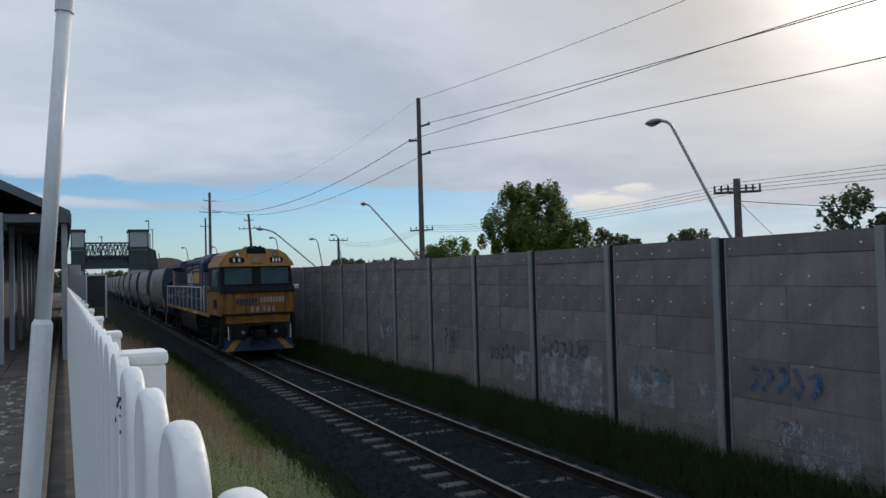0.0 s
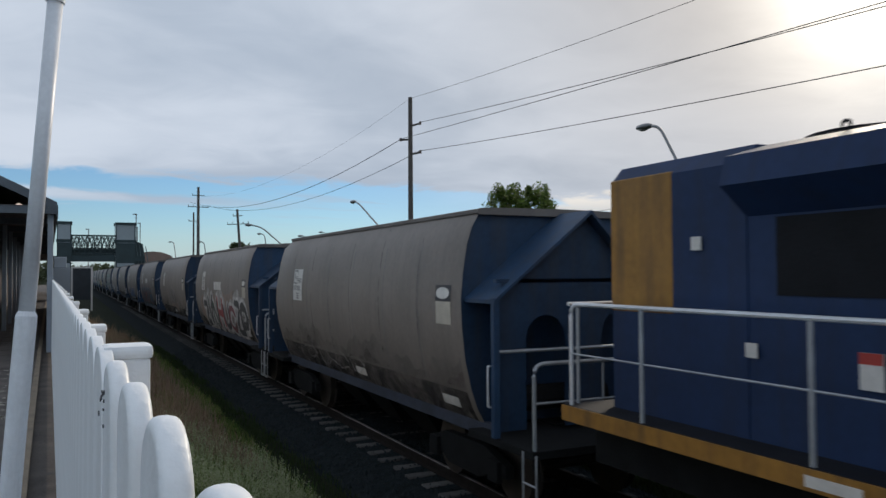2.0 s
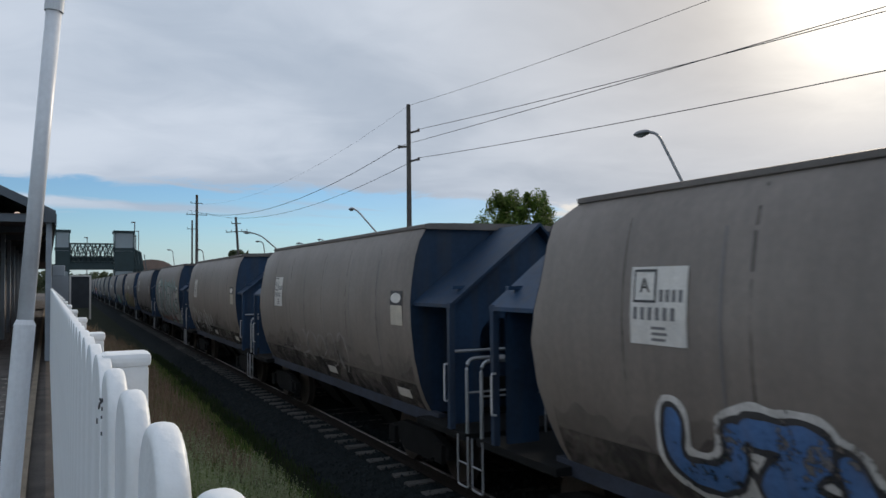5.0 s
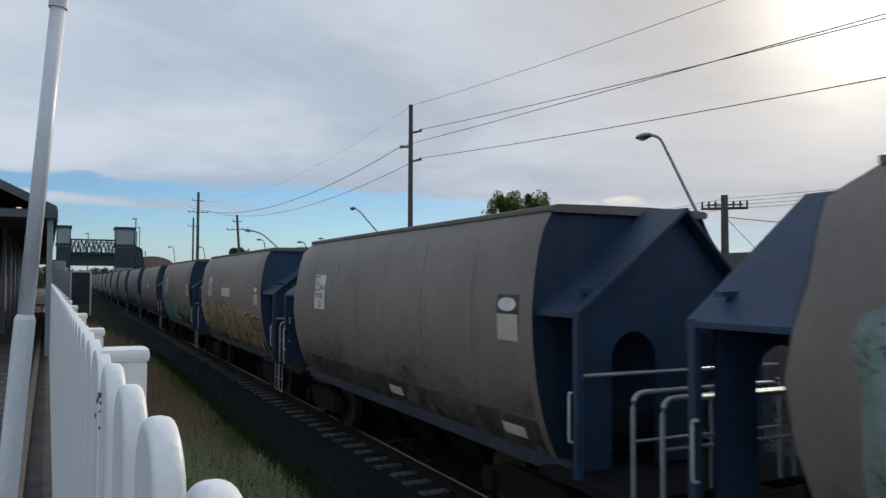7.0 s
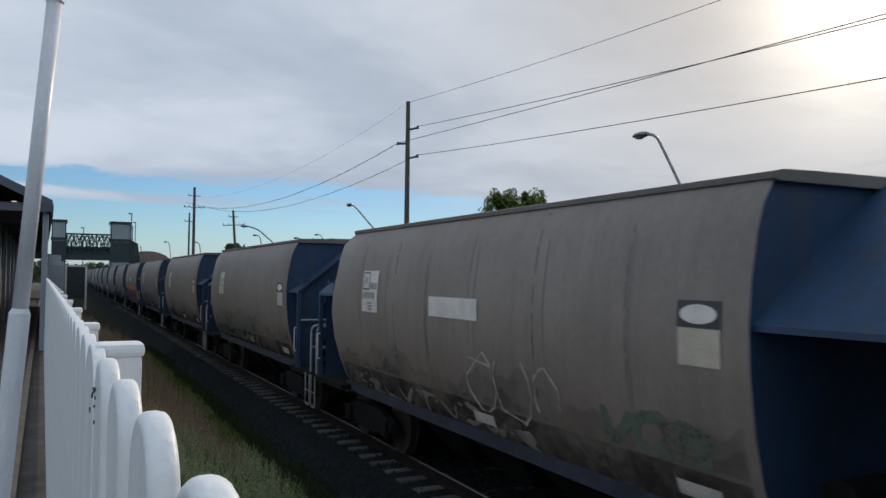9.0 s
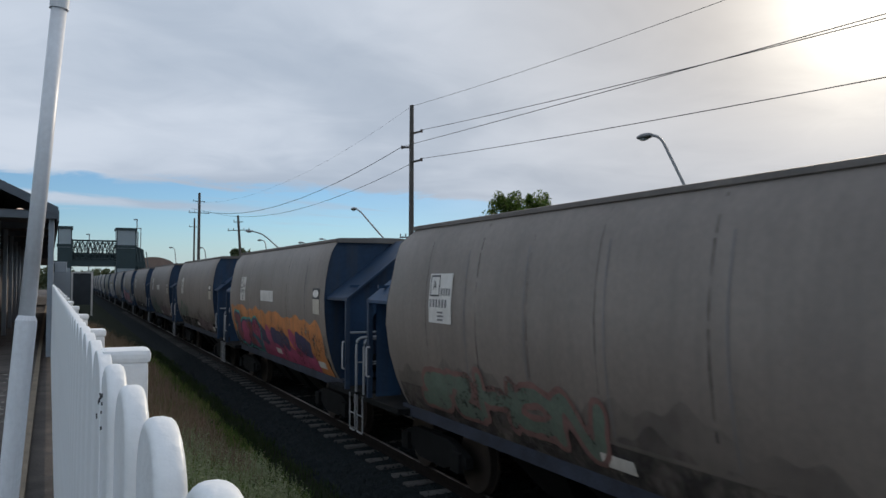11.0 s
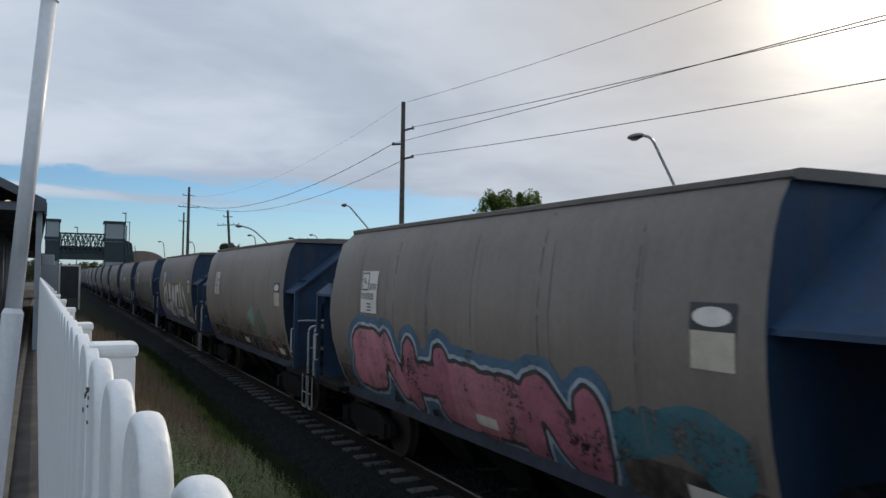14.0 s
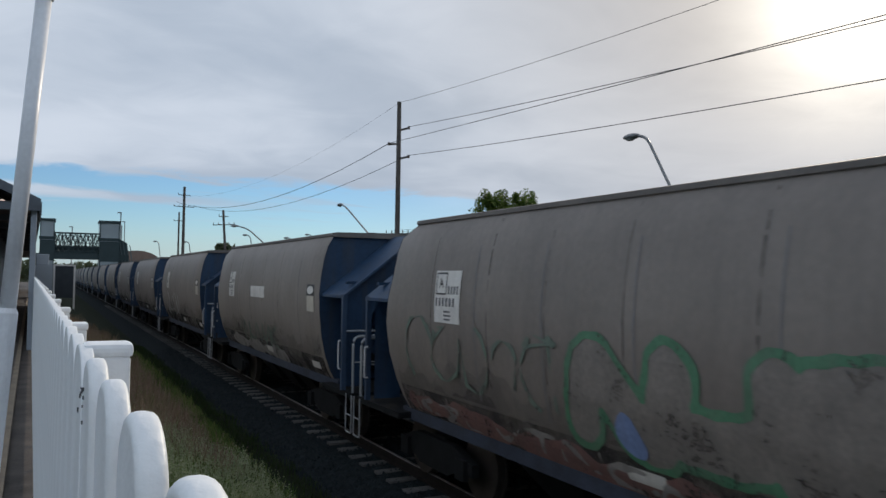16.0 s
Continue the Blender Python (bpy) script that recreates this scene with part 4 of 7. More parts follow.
            part("grab_iron", bm, "rail_bright", w, "bright grab iron")
        # platform, handrails, coupler
        bm = bmesh.new()
        ye = -1.55 if d < 0 else WAGON_LONG + 1.5
        box(bm, -1.42, 1.42, min(0, ye) if d < 0 else WAGON_LONG - 0.3, 0 if d < 0 else ye, 0.88, 0.97)
        part("end_platform", bm, "under", w)
        yr = ye - d * 0.05
        bm = bmesh.new()
        tube(bm, bent([(-1.36, yr, 0.97), (-1.36, yr, 1.95), (0.55, yr, 1.95), (0.55, yr, 0.97)], 0.14), 0.024, 8)
        part("handrail", bm, "rail_grey", w, "grey tubular handrail")
        bm = bmesh.new()
        tube(bm, bent([(0.75, yr, 0.97), (0.75, yr, 1.95), (1.36, yr, 1.95), (1.36, yr, 0.97)], 0.12), 0.024, 8)
        part("handrail", bm, "rail_grey", w, "grey tubular handrail")
        bm = bmesh.new()
        tube(bm, [(-1.36, yr, 1.5), (0.55, yr, 1.5)], 0.014, 6)
        tube(bm, [(-0.4, yr, 0.97), (-0.4, yr, 1.95)], 0.014, 6)
        part("rail_bar", bm, "rail_grey", w)
        bm = bmesh.new()
        tube(bm, [(-1.40, y1 + d * -0.05, 2.02), (1.40, y1 + d * -0.05, 2.02)], 0.022, 8)
        part("cross_rail", bm, "rail_grey", w, "grey rail across the end platform")
        bm = bmesh.new()
        tube(bm, bent([(-1.43, yr - 0.14, 0.95), (-1.43, yr - 0.14, 0.30), (-1.43, yr + 0.14, 0.30), (-1.43, yr + 0.14, 0.95)], 0.04), 0.014, 6)
        tube(bm, [(-1.43, yr - 0.14, 0.60), (-1.43, yr + 0.14, 0.60)], 0.012, 6)
        part("step", bm, "rail_grey", w, "grey stirrup step")
        bm = bmesh.new()
        box(bm, -0.14, 0.14, min(ye, ye + d * 0.42), max(ye, ye + d * 0.42), 0.70, 0.98)
        bevel(bm, 0.03)
        part("coupler", bm, "under", w)
        if d > 0:
            bm = bmesh.new()
            tube(bm, [(-0.98, WAGON_LONG - 0.12, 3.0), (-0.98, WAGON_LONG - 0.12, 3.62), (-0.98, WAGON_LONG - 0.12, 3.66)], 0.07, 10)
            part("vent_pipe", bm, "end_blue", w, "short upright vent pipe")
        tank = bmesh.new()
        tube(tank, [(-0.9, y0 - d * -0.30, 1.35), (0.5, y0 - d * -0.30, 1.35)], 0.17, 12)
        part("air_tank", tank, "under", w)
    # seams on the sides
    for s in (-1,):
        for y in (1.35, 2.75, 4.30, 5.75, 7.2):
            bm = bmesh.new()
            curved(bm, y, y + 0.022, 1.5, 3.40, s, 0.005, 12)
            part("seam", bm, "ink_faded", w)
    # frame and hoppers
    for s in (-1, 1):
        bm = bmesh.new()
        box(bm, min(s * 1.10, s * 1.21), max(s * 1.10, s * 1.21), -0.3, WAGON_LONG, 0.86, 1.03)
        part("sill", bm, "sill", w)
        for y in (4.38, 0.70):
            bm = bmesh.new()
            curved(bm, y - 0.26, y + 0.26, 1.16, 1.30, s, 0.010)
            part("sill_plate", bm, "sign_white", w, "small white plate")
    bm = bmesh.new()
    for y in (3.2, 4.9, 6.6):
        hull(bm, [(-0.45, y - 0.35, 0.22), (0.45, y - 0.35, 0.22), (0.45, y + 0.35, 0.22), (-0.45, y + 0.35, 0.22), (-1.1, y - 0.82, 1.0), (1.1, y - 0.82, 1.0), (1.1, y + 0.82, 1.0), (-1.1, y + 0.82, 1.0)])
    box(bm, -0.35, 0.35, -0.4, WAGON_LONG + 0.2, 0.72, 1.0)
    part("hopper_chute", bm, "under", w)
    bogie(w, 0.75)
    bogie(w, WAGON_LONG - 0.85)
    # plates
    bm = bmesh.new()
    curved(bm, 7.57, 8.28, 2.41, 3.09, -1, 0.012)
    plate = part("code_plate", bm, "sign_white", w, "white plate with a boxed letter and code bars")
    for y0, y1, z0, z1 in ((7.945, 8.24, 3.045, 3.067), (7.945, 8.24, 2.775, 2.797), (7.945, 7.967, 2.797, 3.045), (8.218, 8.24, 2.797, 3.045)):
        bm = bmesh.new()
        curved(bm, y0, y1, z0, z1, -1, 0.016, 2)
        part("box_line", bm, "ink", plate)

    def bar(y0, y1, z0, z1, material="ink_faded"):
        bm = bmesh.new()
        curved(bm, y0, y1, z0, z1, -1, 0.016, 2)
        part("code_bar", bm, material, plate)
    for k in range(4):
        bar(7.855 - 0.078 * k, 7.90 - 0.078 * k, 2.785, 2.89)
    for k in range(6):
        bar(8.18 - 0.095 * k, 8.232 - 0.095 * k, 2.625, 2.735)
    for k in range(3):
        bar(7.82 - 0.02 * (k % 2), 8.00, 2.545 - 0.05 * k, 2.57 - 0.05 * k)
    text = bpy.data.curves.new("letter", "FONT")
    text.body, text.size, text.align_x, text.align_y = "A", 0.19, "CENTER", "CENTER"
    text.materials.append(M["ink"])
    ob = new("letter", text)
    ob.parent = plate
    ob.matrix_basis = pose(-side_x(2.92) - 0.020, 8.093, 2.92, 90, 0, -90)
    bm = bmesh.new()
    curved(bm, 0.25, 0.73, 2.61, 2.83, -1, 0.012)
    sign = part("notice", bm, "ink", w, "small dark notice with a white oval")
    bm = bmesh.new()
    ring = [(0.49 + 0.205 * math.cos(t), 2.72 + 0.08 * math.sin(t)) for t in [math.pi * k / 8 for k in range(16)]]
    bm.faces.new([bm.verts.new((-side_x(z) - 0.018, y, z)) for y, z in ring])
    part("oval", bm, "sign_white", sign)
    bm = bmesh.new()
    curved(bm, 0.26, 0.72, 2.30, 2.605, -1, 0.012)
    part("notice_panel", bm, "sign_cream", sign, "faded cream panel")
    return w


# ---- sprayed lettering on the wagons ----
for key, col in (("g_white", (0.55, 0.54, 0.53)), ("g_black", (0.035, 0.035, 0.04)), ("g_red", (0.34, 0.055, 0.06)), ("g_teal", (0.06, 0.32, 0.28)), ("g_blue", (0.07, 0.16, 0.36)),
                 ("g_orange", (0.52, 0.20, 0.06)), ("g_pink", (0.42, 0.17, 0.22)), ("g_yellow", (0.46, 0.36, 0.07)), ("g_green", (0.07, 0.19, 0.11)), ("g_grey", (0.30, 0.29, 0.29)),
                 ("g_olive", (0.24, 0.24, 0.09)), ("g_magenta", (0.36, 0.06, 0.14)), ("g_peach", (0.42, 0.26, 0.18)), ("g_dim_green", (0.11, 0.15, 0.12)), ("g_dim_red", (0.19, 0.10, 0.09)), ("g_violet", (0.16, 0.13, 0.30)), ("g_dark_red", (0.20, 0.05, 0.06)), ("g_pale_teal", (0.20, 0.30, 0.28)), ("g_teal_wash", (0.17, 0.23, 0.215)), ("g_silver", (0.33, 0.325, 0.325)), ("g_gold", (0.29, 0.235, 0.075)), ("g_violet_dark", (0.045, 0.04, 0.10)), ("g_deep_blue", (0.05, 0.12, 0.20)), ("g_plum", (0.13, 0.058, 0.078)), ("g_wash", (0.185, 0.165, 0.15)), ("g_dim", (0.25, 0.235, 0.225)),
                 ("g_dim_peach", (0.27, 0.20, 0.165)), ("g_dark_green", (0.03, 0.065, 0.05)), ("g_dim_white", (0.36, 0.345, 0.335)), ("g_deep_teal", (0.035, 0.13, 0.17)), ("g_plum_wash", (0.15, 0.105, 0.115)), ("g_orange_dim", (0.25, 0.15, 0.075)), ("g_black_soft", (0.09, 0.085, 0.085)),
                 ("g_rose", (0.34, 0.12, 0.17)), ("g_pale_blue", (0.30, 0.36, 0.44)), ("g_blue_soft", (0.15, 0.21, 0.38)), ("g_bright", (0.62, 0.62, 0.63))):
    M[key] = mat(key, col, 0.6, var=0.35, scale=2.5, fine=20, bump=0.03, streak=0.35, dirt=(0.13, 0.115, 0.11), worn=4.4)


# letter-like strokes on a 4 by 4 grid, column then row, from the lower left
GLYPHS = {
    "s": ("43-34-14-03-12-32-41-30-00",), "v": ("04-10-20-44",), "n": ("00-04-14-30-40-44",), "o": ("10-01-03-14-34-43-41-30-10",), "e": ("44-04-00-40", "02-32"),
    "a": ("00-14-24-40", "11-31"), "r": ("00-04-34-43-32-02", "22-40"), "t": ("04-44", "24-20"), "k": ("00-04", "44-02-40"), "u": ("04-01-10-30-41-44",),
    "z": ("04-44-00-40",), "h": ("00-04", "40-44", "02-42"), "m": ("00-04-22-44-40",), "y": ("04-22-44", "22-10"), "p": ("00-04-34-43-42-31-01",), "i": ("14-30",), "c": ("43-34-14-03-01-10-30-41",),
    "-": ("02-42",), "/": ("04-40",), "l": ("04-00-40",), "w": ("04-10-22-30-44",), "d": ("00-04-24-42-41-20-00",),
}


def rounded(pts):
    """Cuts the corners of a polyline twice."""
    for _ in range(2):
        out = [pts[0]]
        for p, q in zip(pts, pts[1:]):
            out += [(p[0] * 0.75 + q[0] * 0.25, p[1] * 0.75 + q[1] * 0.25), (p[0] * 0.25 + q[0] * 0.75, p[1] * 0.25 + q[1] * 0.75)]
        pts = out + [pts[-1]]
    return pts


def graffiti(wagon, shapes, y0, y1, z0, z1, fills, edges, fat=0.12, slant=0.15, seed=1, lift=0.004, wash=None, drop=0.0, overlap=1.12):
    """A sprayed piece: letter-like shapes from y1 to y0. edges: bands of (colour, width) round the shapes; wash: (colour, reach); drop: how far the near end hangs lower."""
    r = random.Random(seed)
    reach = sum(w for _, w in edges) + (wash[1] if wash else 0)
    sheet = Sheet(y0 - reach - 0.3, y1 + reach + 0.3, z0 - reach - drop, z1 + reach + 0.2)
    step = (y1 - y0) / len(shapes)
    every = None
    for k, g in enumerate(shapes):
        lines = []
        h, down = (z1 - z0) * r.uniform(0.88, 1.1), drop * k / max(1, len(shapes) - 1) + r.uniform(-0.05, 0.05)
        lean = slant + r.uniform(-0.12, 0.12)
        for text in GLYPHS[g]:
            pts = []
            for c in text.split("-"):
                u, v = int(c[0]) / 4 + r.uniform(-0.07, 0.07), int(c[1]) / 4 + r.uniform(-0.05, 0.05)
                z = z0 + fat + (h - 2 * fat) * v
                pts.append((y1 - step * (k + 0.5 + (u - 0.5) * 0.78 * overlap) - lean * (z - z0), z - down))
            lines.append(rounded(pts))
        d = sheet.far(lines, fat * r.uniform(0.85, 1.15))
        every = d if every is None else np.minimum(every, d)
        if fills:
            sheet.lay(d, None, 0.0, lift + 0.004 + 0.0016 * (k % 3), fills[k % len(fills)], wagon, "sprayed letter shape")
    at = 0.0
    for i, (col, w) in enumerate(edges):
        # the first band stays open between touching shapes
        sheet.lay(every, at - (0.012 if i == 0 else 0), at + w, lift + 0.0095 - 0.002 * i, col, wagon, "sprayed outline")
        at += w
    if wash:
        ragged = every + 0.10 * np.sin(sheet.Y * 2.3 + seed) + 0.06 * np.sin(sheet.Y * 6.1 + sheet.Z * 3 + seed)
        sheet.lay(ragged, None, at + wash[1], lift, wash[0], wagon, "sprayed wash")


def swath(wagon, line, w, col, lift=0.004):
    """A broad sprayed band along a few points."""
    ys, zs = [p[0] for p in line], [p[1] for p in line]
    sheet = Sheet(min(ys) - w - 0.1, max(ys) + w + 0.1, min(zs) - w - 0.1, max(zs) + w + 0.1)
    d = sheet.far([line], w) + 0.05 * np.sin(sheet.Y * 3.1 + w * 40) + 0.03 * np.sin(sheet.Y * 7.7)
    sheet.lay(d, None, 0.0, lift, col, wagon, "broad sprayed band")


def scrawl(wagon, seed, y0, y1, z0, z1, n, col, w=0.03):
    """Loose single-line sprayed loops."""
    r = random.Random(seed)
    step = (y1 - y0) / n
    for k in range(n):
        bm = bmesh.new()
        cy, cz, ry, rz, p = y1 - step * (k + 0.5), (z0 + z1) / 2, step * r.uniform(0.35, 0.6), (z1 - z0) * r.uniform(0.3, 0.55), r.uniform(0, 6)
        last = None
        for i in range(11):
            t = p + i * r.uniform(0.35, 0.6)
            y, z = cy + math.cos(t) * ry, min(max(cz + math.sin(t) * rz, 1.05), 3.5)
            here = []
            for o in (-w, w):
                here.append(bm.verts.new((-side_x(z) - 0.014 - 0.0004 * k, y + math.sin(t) * o, z + math.cos(t) * o)))
            if last:
                bm.faces.new((last[0], last[1], here[1], here[0]))
            last = here
        part("scrawl", bm, col, wagon, "thin sprayed scrawl in " + col[2:].replace("_", " "))


def blank_plate(wagon, y0=4.2, y1=5.6):
    bm = bmesh.new()
    curved(bm, y0, y1, 2.46, 2.73, -1, 0.012)
    part("blank_plate", bm, "sign_white", wagon, "plain white plate on the side")


def make_train():
    kinds = [make_wagon(0.78), make_wagon(1.22)]
    for i, ob in enumerate(kinds):
        ob.location = (TRACK, 40 + PITCH * i, 0)
    wagons = kinds + [copy_thing(kinds[i % 2], pose(TRACK, 40 + PITCH * i, 0)) for i in range(2, 38)]
    w = wagons
    labels = {
        1: "brown-grey grain hopper wagon with black, white and red graffiti", 3: "brown-grey grain hopper wagon with red and blue graffiti", 7: "brown-grey grain hopper wagon covered in white and teal graffiti",
        9: "brown-grey grain hopper wagon with yellow and olive graffiti", 10: "brown-grey grain hopper wagon with teal graffiti", 15: "brown-grey grain hopper wagon with orange and magenta graffiti",
        19: "brown-grey grain hopper wagon with pink graffiti", 21: "brown-grey grain hopper wagon with large white and black graffiti", 22: "brown-grey grain hopper wagon with green outlined graffiti"}
    for i, text in labels.items():
        w[i]["label"] = text
    for i in (1, 3, 9, 11, 15, 17, 23):
        blank_plate(w[i])
    swath(w[1], [(8.4, 1.75), (6.0, 1.85), (2.0, 2.0)], 0.42, "g_dim_peach", 0.003)
    graffiti(w[1], "zvnhuczp", 0.3, 8.1, 1.12, 2.18, ("g_black", "g_black", "g_dark_green", "g_red", "g_black", "g_dark_red"), (("g_white", 0.09),), 0.13, 0.10, 1, lift=0.007, wash=("g_dim_white", 0.10))
    swath(w[2], [(5.2, 1.60), (4.2, 1.55), (3.2, 1.42)], 0.17, "g_dim_peach", 0.003)
    graffiti(w[2], "cnvui", 3.4, 5.5, 1.60, 2.20, ("g_dim",), (("g_black", 0.03), ("g_dim_white", 0.035)), 0.07, 0.1, 3, lift=0.007)
    scrawl(w[0], 30, 4.0, 8.0, 1.15, 1.5, 4, "g_dim", 0.012)
    graffiti(w[3], "knzmcwrk", 2.4, 8.8, 1.08, 2.0, ("g_plum", "g_black_soft", "g_plum", "g_dark_red"), (("g_black", 0.05), ("g_deep_teal", 0.09)), 0.14, 0.25, 4, wash=("g_plum_wash", 0.12))
    swath(w[3], [(3.2, 1.55), (2.2, 1.45)], 0.28, "g_deep_blue", 0.012)
    swath(w[4], [(7.5, 1.35), (4.0, 1.30)], 0.2, "g_dim_green")
    graffiti(w[4], "uzwmcv", 3.0, 8.0, 1.2, 1.9, ("g_blue",), (("g_black", 0.04), ("g_white", 0.06)), 0.12, 0.2, 41)
    scrawl(w[5], 42, 3.0, 7.0, 1.3, 2.0, 6, "g_dim")
    scrawl(w[6], 5, 4.5, 9.0, 1.1, 2.0, 8, "g_white", 0.03)
    graffiti(w[7], "vcwnzks", 0.5, 9.3, 1.25, 2.70, ("g_silver", "g_silver", "g_dim"), (("g_black", 0.05), ("g_pale_teal", 0.10)), 0.17, 0.22, 6, wash=("g_teal_wash", 0.22), drop=0.10, overlap=1.15)
    swath(w[7], [(8.0, 1.18), (6.5, 1.12), (4.0, 1.2)], 0.11, "g_dim_red", 0.018)
    swath(w[7], [(2.6, 1.35), (2.0, 1.15)], 0.16, "g_dark_red", 0.018)
    scrawl(w[8], 7, 3.6, 5.6, 1.5, 1.9, 6, "g_dim", 0.012)
    swath(w[9], [(9.3, 1.75), (7.0, 1.9), (5.0, 1.75)], 0.34, "g_peach", 0.003)
    swath(w[9], [(4.6, 1.6), (2.0, 1.7), (0.7, 1.5)], 0.38, "g_peach", 0.003)
    graffiti(w[9], "svpc", 4.7, 9.0, 1.15, 2.26, ("g_olive", "g_gold"), (("g_black", 0.05), ("g_dim_peach", 0.05)), 0.15, 0.06, 8, lift=0.007, drop=0.05, overlap=1.1)
    graffiti(w[9], "uwmzt", 0.4, 4.5, 1.08, 2.0, ("g_gold", "g_orange_dim", "g_olive"), (("g_black", 0.055), ("g_peach", 0.05)), 0.14, 0.2, 81, lift=0.007, overlap=1.15)
    for y, z in ((7.9, 1.75), (6.3, 1.55), (5.6, 1.25)):
        swath(w[9], [(y, z), (y - 0.05, z)], 0.07, "g_teal", 0.022)
    graffiti(w[10], "nucwk", 4.8, 8.2, 1.08, 1.95, ("g_teal",), (("g_pale_teal", 0.05), ("g_black_soft", 0.08)), 0.12, 0.15, 9, drop=0.1)
    graffiti(w[10], "se", 0.9, 2.4, 1.4, 2.0, ("g_dim_green",), (), 0.10, 0.2, 91)
    swath(w[10], [(9.4, 1.3), (8.4, 1.15)], 0.18, "g_dim")
    scrawl(w[11], 10, 2.4, 4.6, 1.25, 2.2, 3, "g_dim_white", 0.020)
    graffiti(w[11], "kzlvtncwr", 3.2, 9.2, 1.04, 1.32, ("g_dim",), (), 0.03, 0.2, 101)
    graffiti(w[11], "vcs", 0.5, 1.9, 1.45, 1.85, ("g_dim_green",), (), 0.06, 0.2, 102)
    graffiti(w[12], "nzmcw", 4.0, 8.5, 1.2, 1.9, None, (("g_dim_green", 0.07),), 0.1, 0.2, 12)
    scrawl(w[13], 13, 2.5, 7.0, 1.2, 2.0, 6, "g_dim", 0.03)
    graffiti(w[14], "szhcn", 4.5, 8.8, 1.2, 1.8, ("g_dim_green",), (("g_dim_red", 0.06),), 0.10, 0.2, 14)
    swath(w[15], [(9.5, 1.85), (7.5, 1.80), (5.0, 1.78), (2.5, 1.72), (0.7, 1.72)], 0.42, "g_orange", 0.003)
    swath(w[15], [(6.6, 1.16), (4.0, 1.20), (1.2, 1.12)], 0.30, "g_magenta", 0.006)
    swath(w[15], [(1.2, 1.5), (0.6, 1.15)], 0.42, "g_orange", 0.0045)
    graffiti(w[15], "/i/ii/", 1.5, 6.3, 1.32, 1.86, ("g_violet_dark", "g_magenta", "g_violet_dark"), (), 0.20, 0.35, 151, lift=0.010, overlap=1.35)
    graffiti(w[15], "zszs", 6.2, 9.3, 1.15, 1.88, ("g_dark_red", "g_magenta"), (("g_violet_dark", 0.05), ("g_teal", 0.06)), 0.14, 0.2, 153, lift=0.013, overlap=1.2)
    swath(w[15], [(6.9, 1.5), (6.2, 1.2)], 0.13, "g_deep_teal", 0.024)
    graffiti(w[16], "acp", 4.2, 6.0, 1.65, 1.9, ("g_dim",), (), 0.025, 0.1, 16)
    swath(w[16], [(4.0, 1.3), (1.0, 1.25)], 0.2, "g_plum_wash")
    graffiti(w[16], "vcyv", 6.9, 9.4, 1.35, 2.0, ("g_dim_green",), (), 0.10, 0.25, 162)
    swath(w[17], [(8.5, 1.35), (6.0, 1.3), (3.5, 1.3)], 0.24, "g_dim_green")
    swath(w[17], [(5.0, 1.3), (2.0, 1.35), (0.6, 1.3)], 0.26, "g_plum_wash", 0.007)
    graffiti(w[17], "cycy", 6.4, 9.2, 1.4, 2.0, ("g_dim_green",), (), 0.08, 0.3, 171, lift=0.008)
    graffiti(w[19], "sihcpn", 2.3, 8.7, 1.20, 2.15, ("g_pink", "g_pink", "g_rose"), (("g_black", 0.045), ("g_pale_blue", 0.05), ("g_deep_blue", 0.12)), 0.22, 0.15, 19, drop=0.28, overlap=1.3)
    swath(w[19], [(2.2, 1.45), (1.0, 1.75), (0.4, 1.6)], 0.25, "g_deep_teal")
    swath(w[20], [(3.6, 1.85), (3.2, 1.95)], 0.2, "g_pale_teal")
    swath(w[20], [(2.4, 1.9), (1.9, 1.7), (2.2, 1.55)], 0.22, "g_dim_green", 0.007)
    scrawl(w[20], 201, 0.5, 2.0, 1.1, 1.6, 3, "g_dim_red", 0.05)
    swath(w[21], [(9.5, 1.3), (7.5, 1.2), (3.0, 1.15), (0.6, 1.2)], 0.24, "g_violet", 0.003)
    swath(w[21], [(7.4, 2.70), (6.9, 2.78)], 0.26, "g_blue_soft", 0.003)
    swath(w[21], [(5.3, 2.78), (5.0, 2.80)], 0.26, "g_blue_soft", 0.003)
    graffiti(w[21], "cuvnoi/", 1.2, 8.0, 1.35, 2.62, ("g_bright",), (("g_black", 0.045), ("g_gold", 0.09)), 0.165, 0.05, 21, lift=0.007, overlap=1.15)
    graffiti(w[21], "zv-/l", 0.4, 6.4, 1.08, 1.75, ("g_bright", "g_silver"), (("g_black", 0.05),), 0.15, 0.3, 22, lift=0.019, overlap=1.3)
    scrawl(w[22], 221, 1.0, 2.0, 1.7, 2.4, 2, "g_black", 0.015)
    graffiti(w[22], "nupn", 0.2, 5.3, 1.40, 2.42, ("g_wash",), (("g_green", 0.07),), 0.27, 0.1, 231, overlap=1.15)
    swath(w[22], [(4.5, 1.65), (4.35, 1.5)], 0.09, "g_blue_soft", 0.02)
    scrawl(w[22], 23, 5.4, 9.2, 1.55, 2.45, 5, "g_dim_green", 0.035)
    swath(w[22], [(9.3, 1.2), (7.0, 1.14), (4.0, 1.12), (1.0, 1.14)], 0.15, "g_dim_red")
    graffiti(w[22], "kzlvtncmisr", 1.4, 9.3, 1.05, 1.32, ("g_dim",), (), 0.028, 0.2, 232, lift=0.009)
    scrawl(w[24], 24, 5.0, 8.4, 1.3, 2.2, 5, "g_white", 0.03)
    graffiti(w[23], "nuivk", 3.4, 6.8, 1.3, 1.8, ("g_dim_green",), (), 0.05, 0.2, 233)
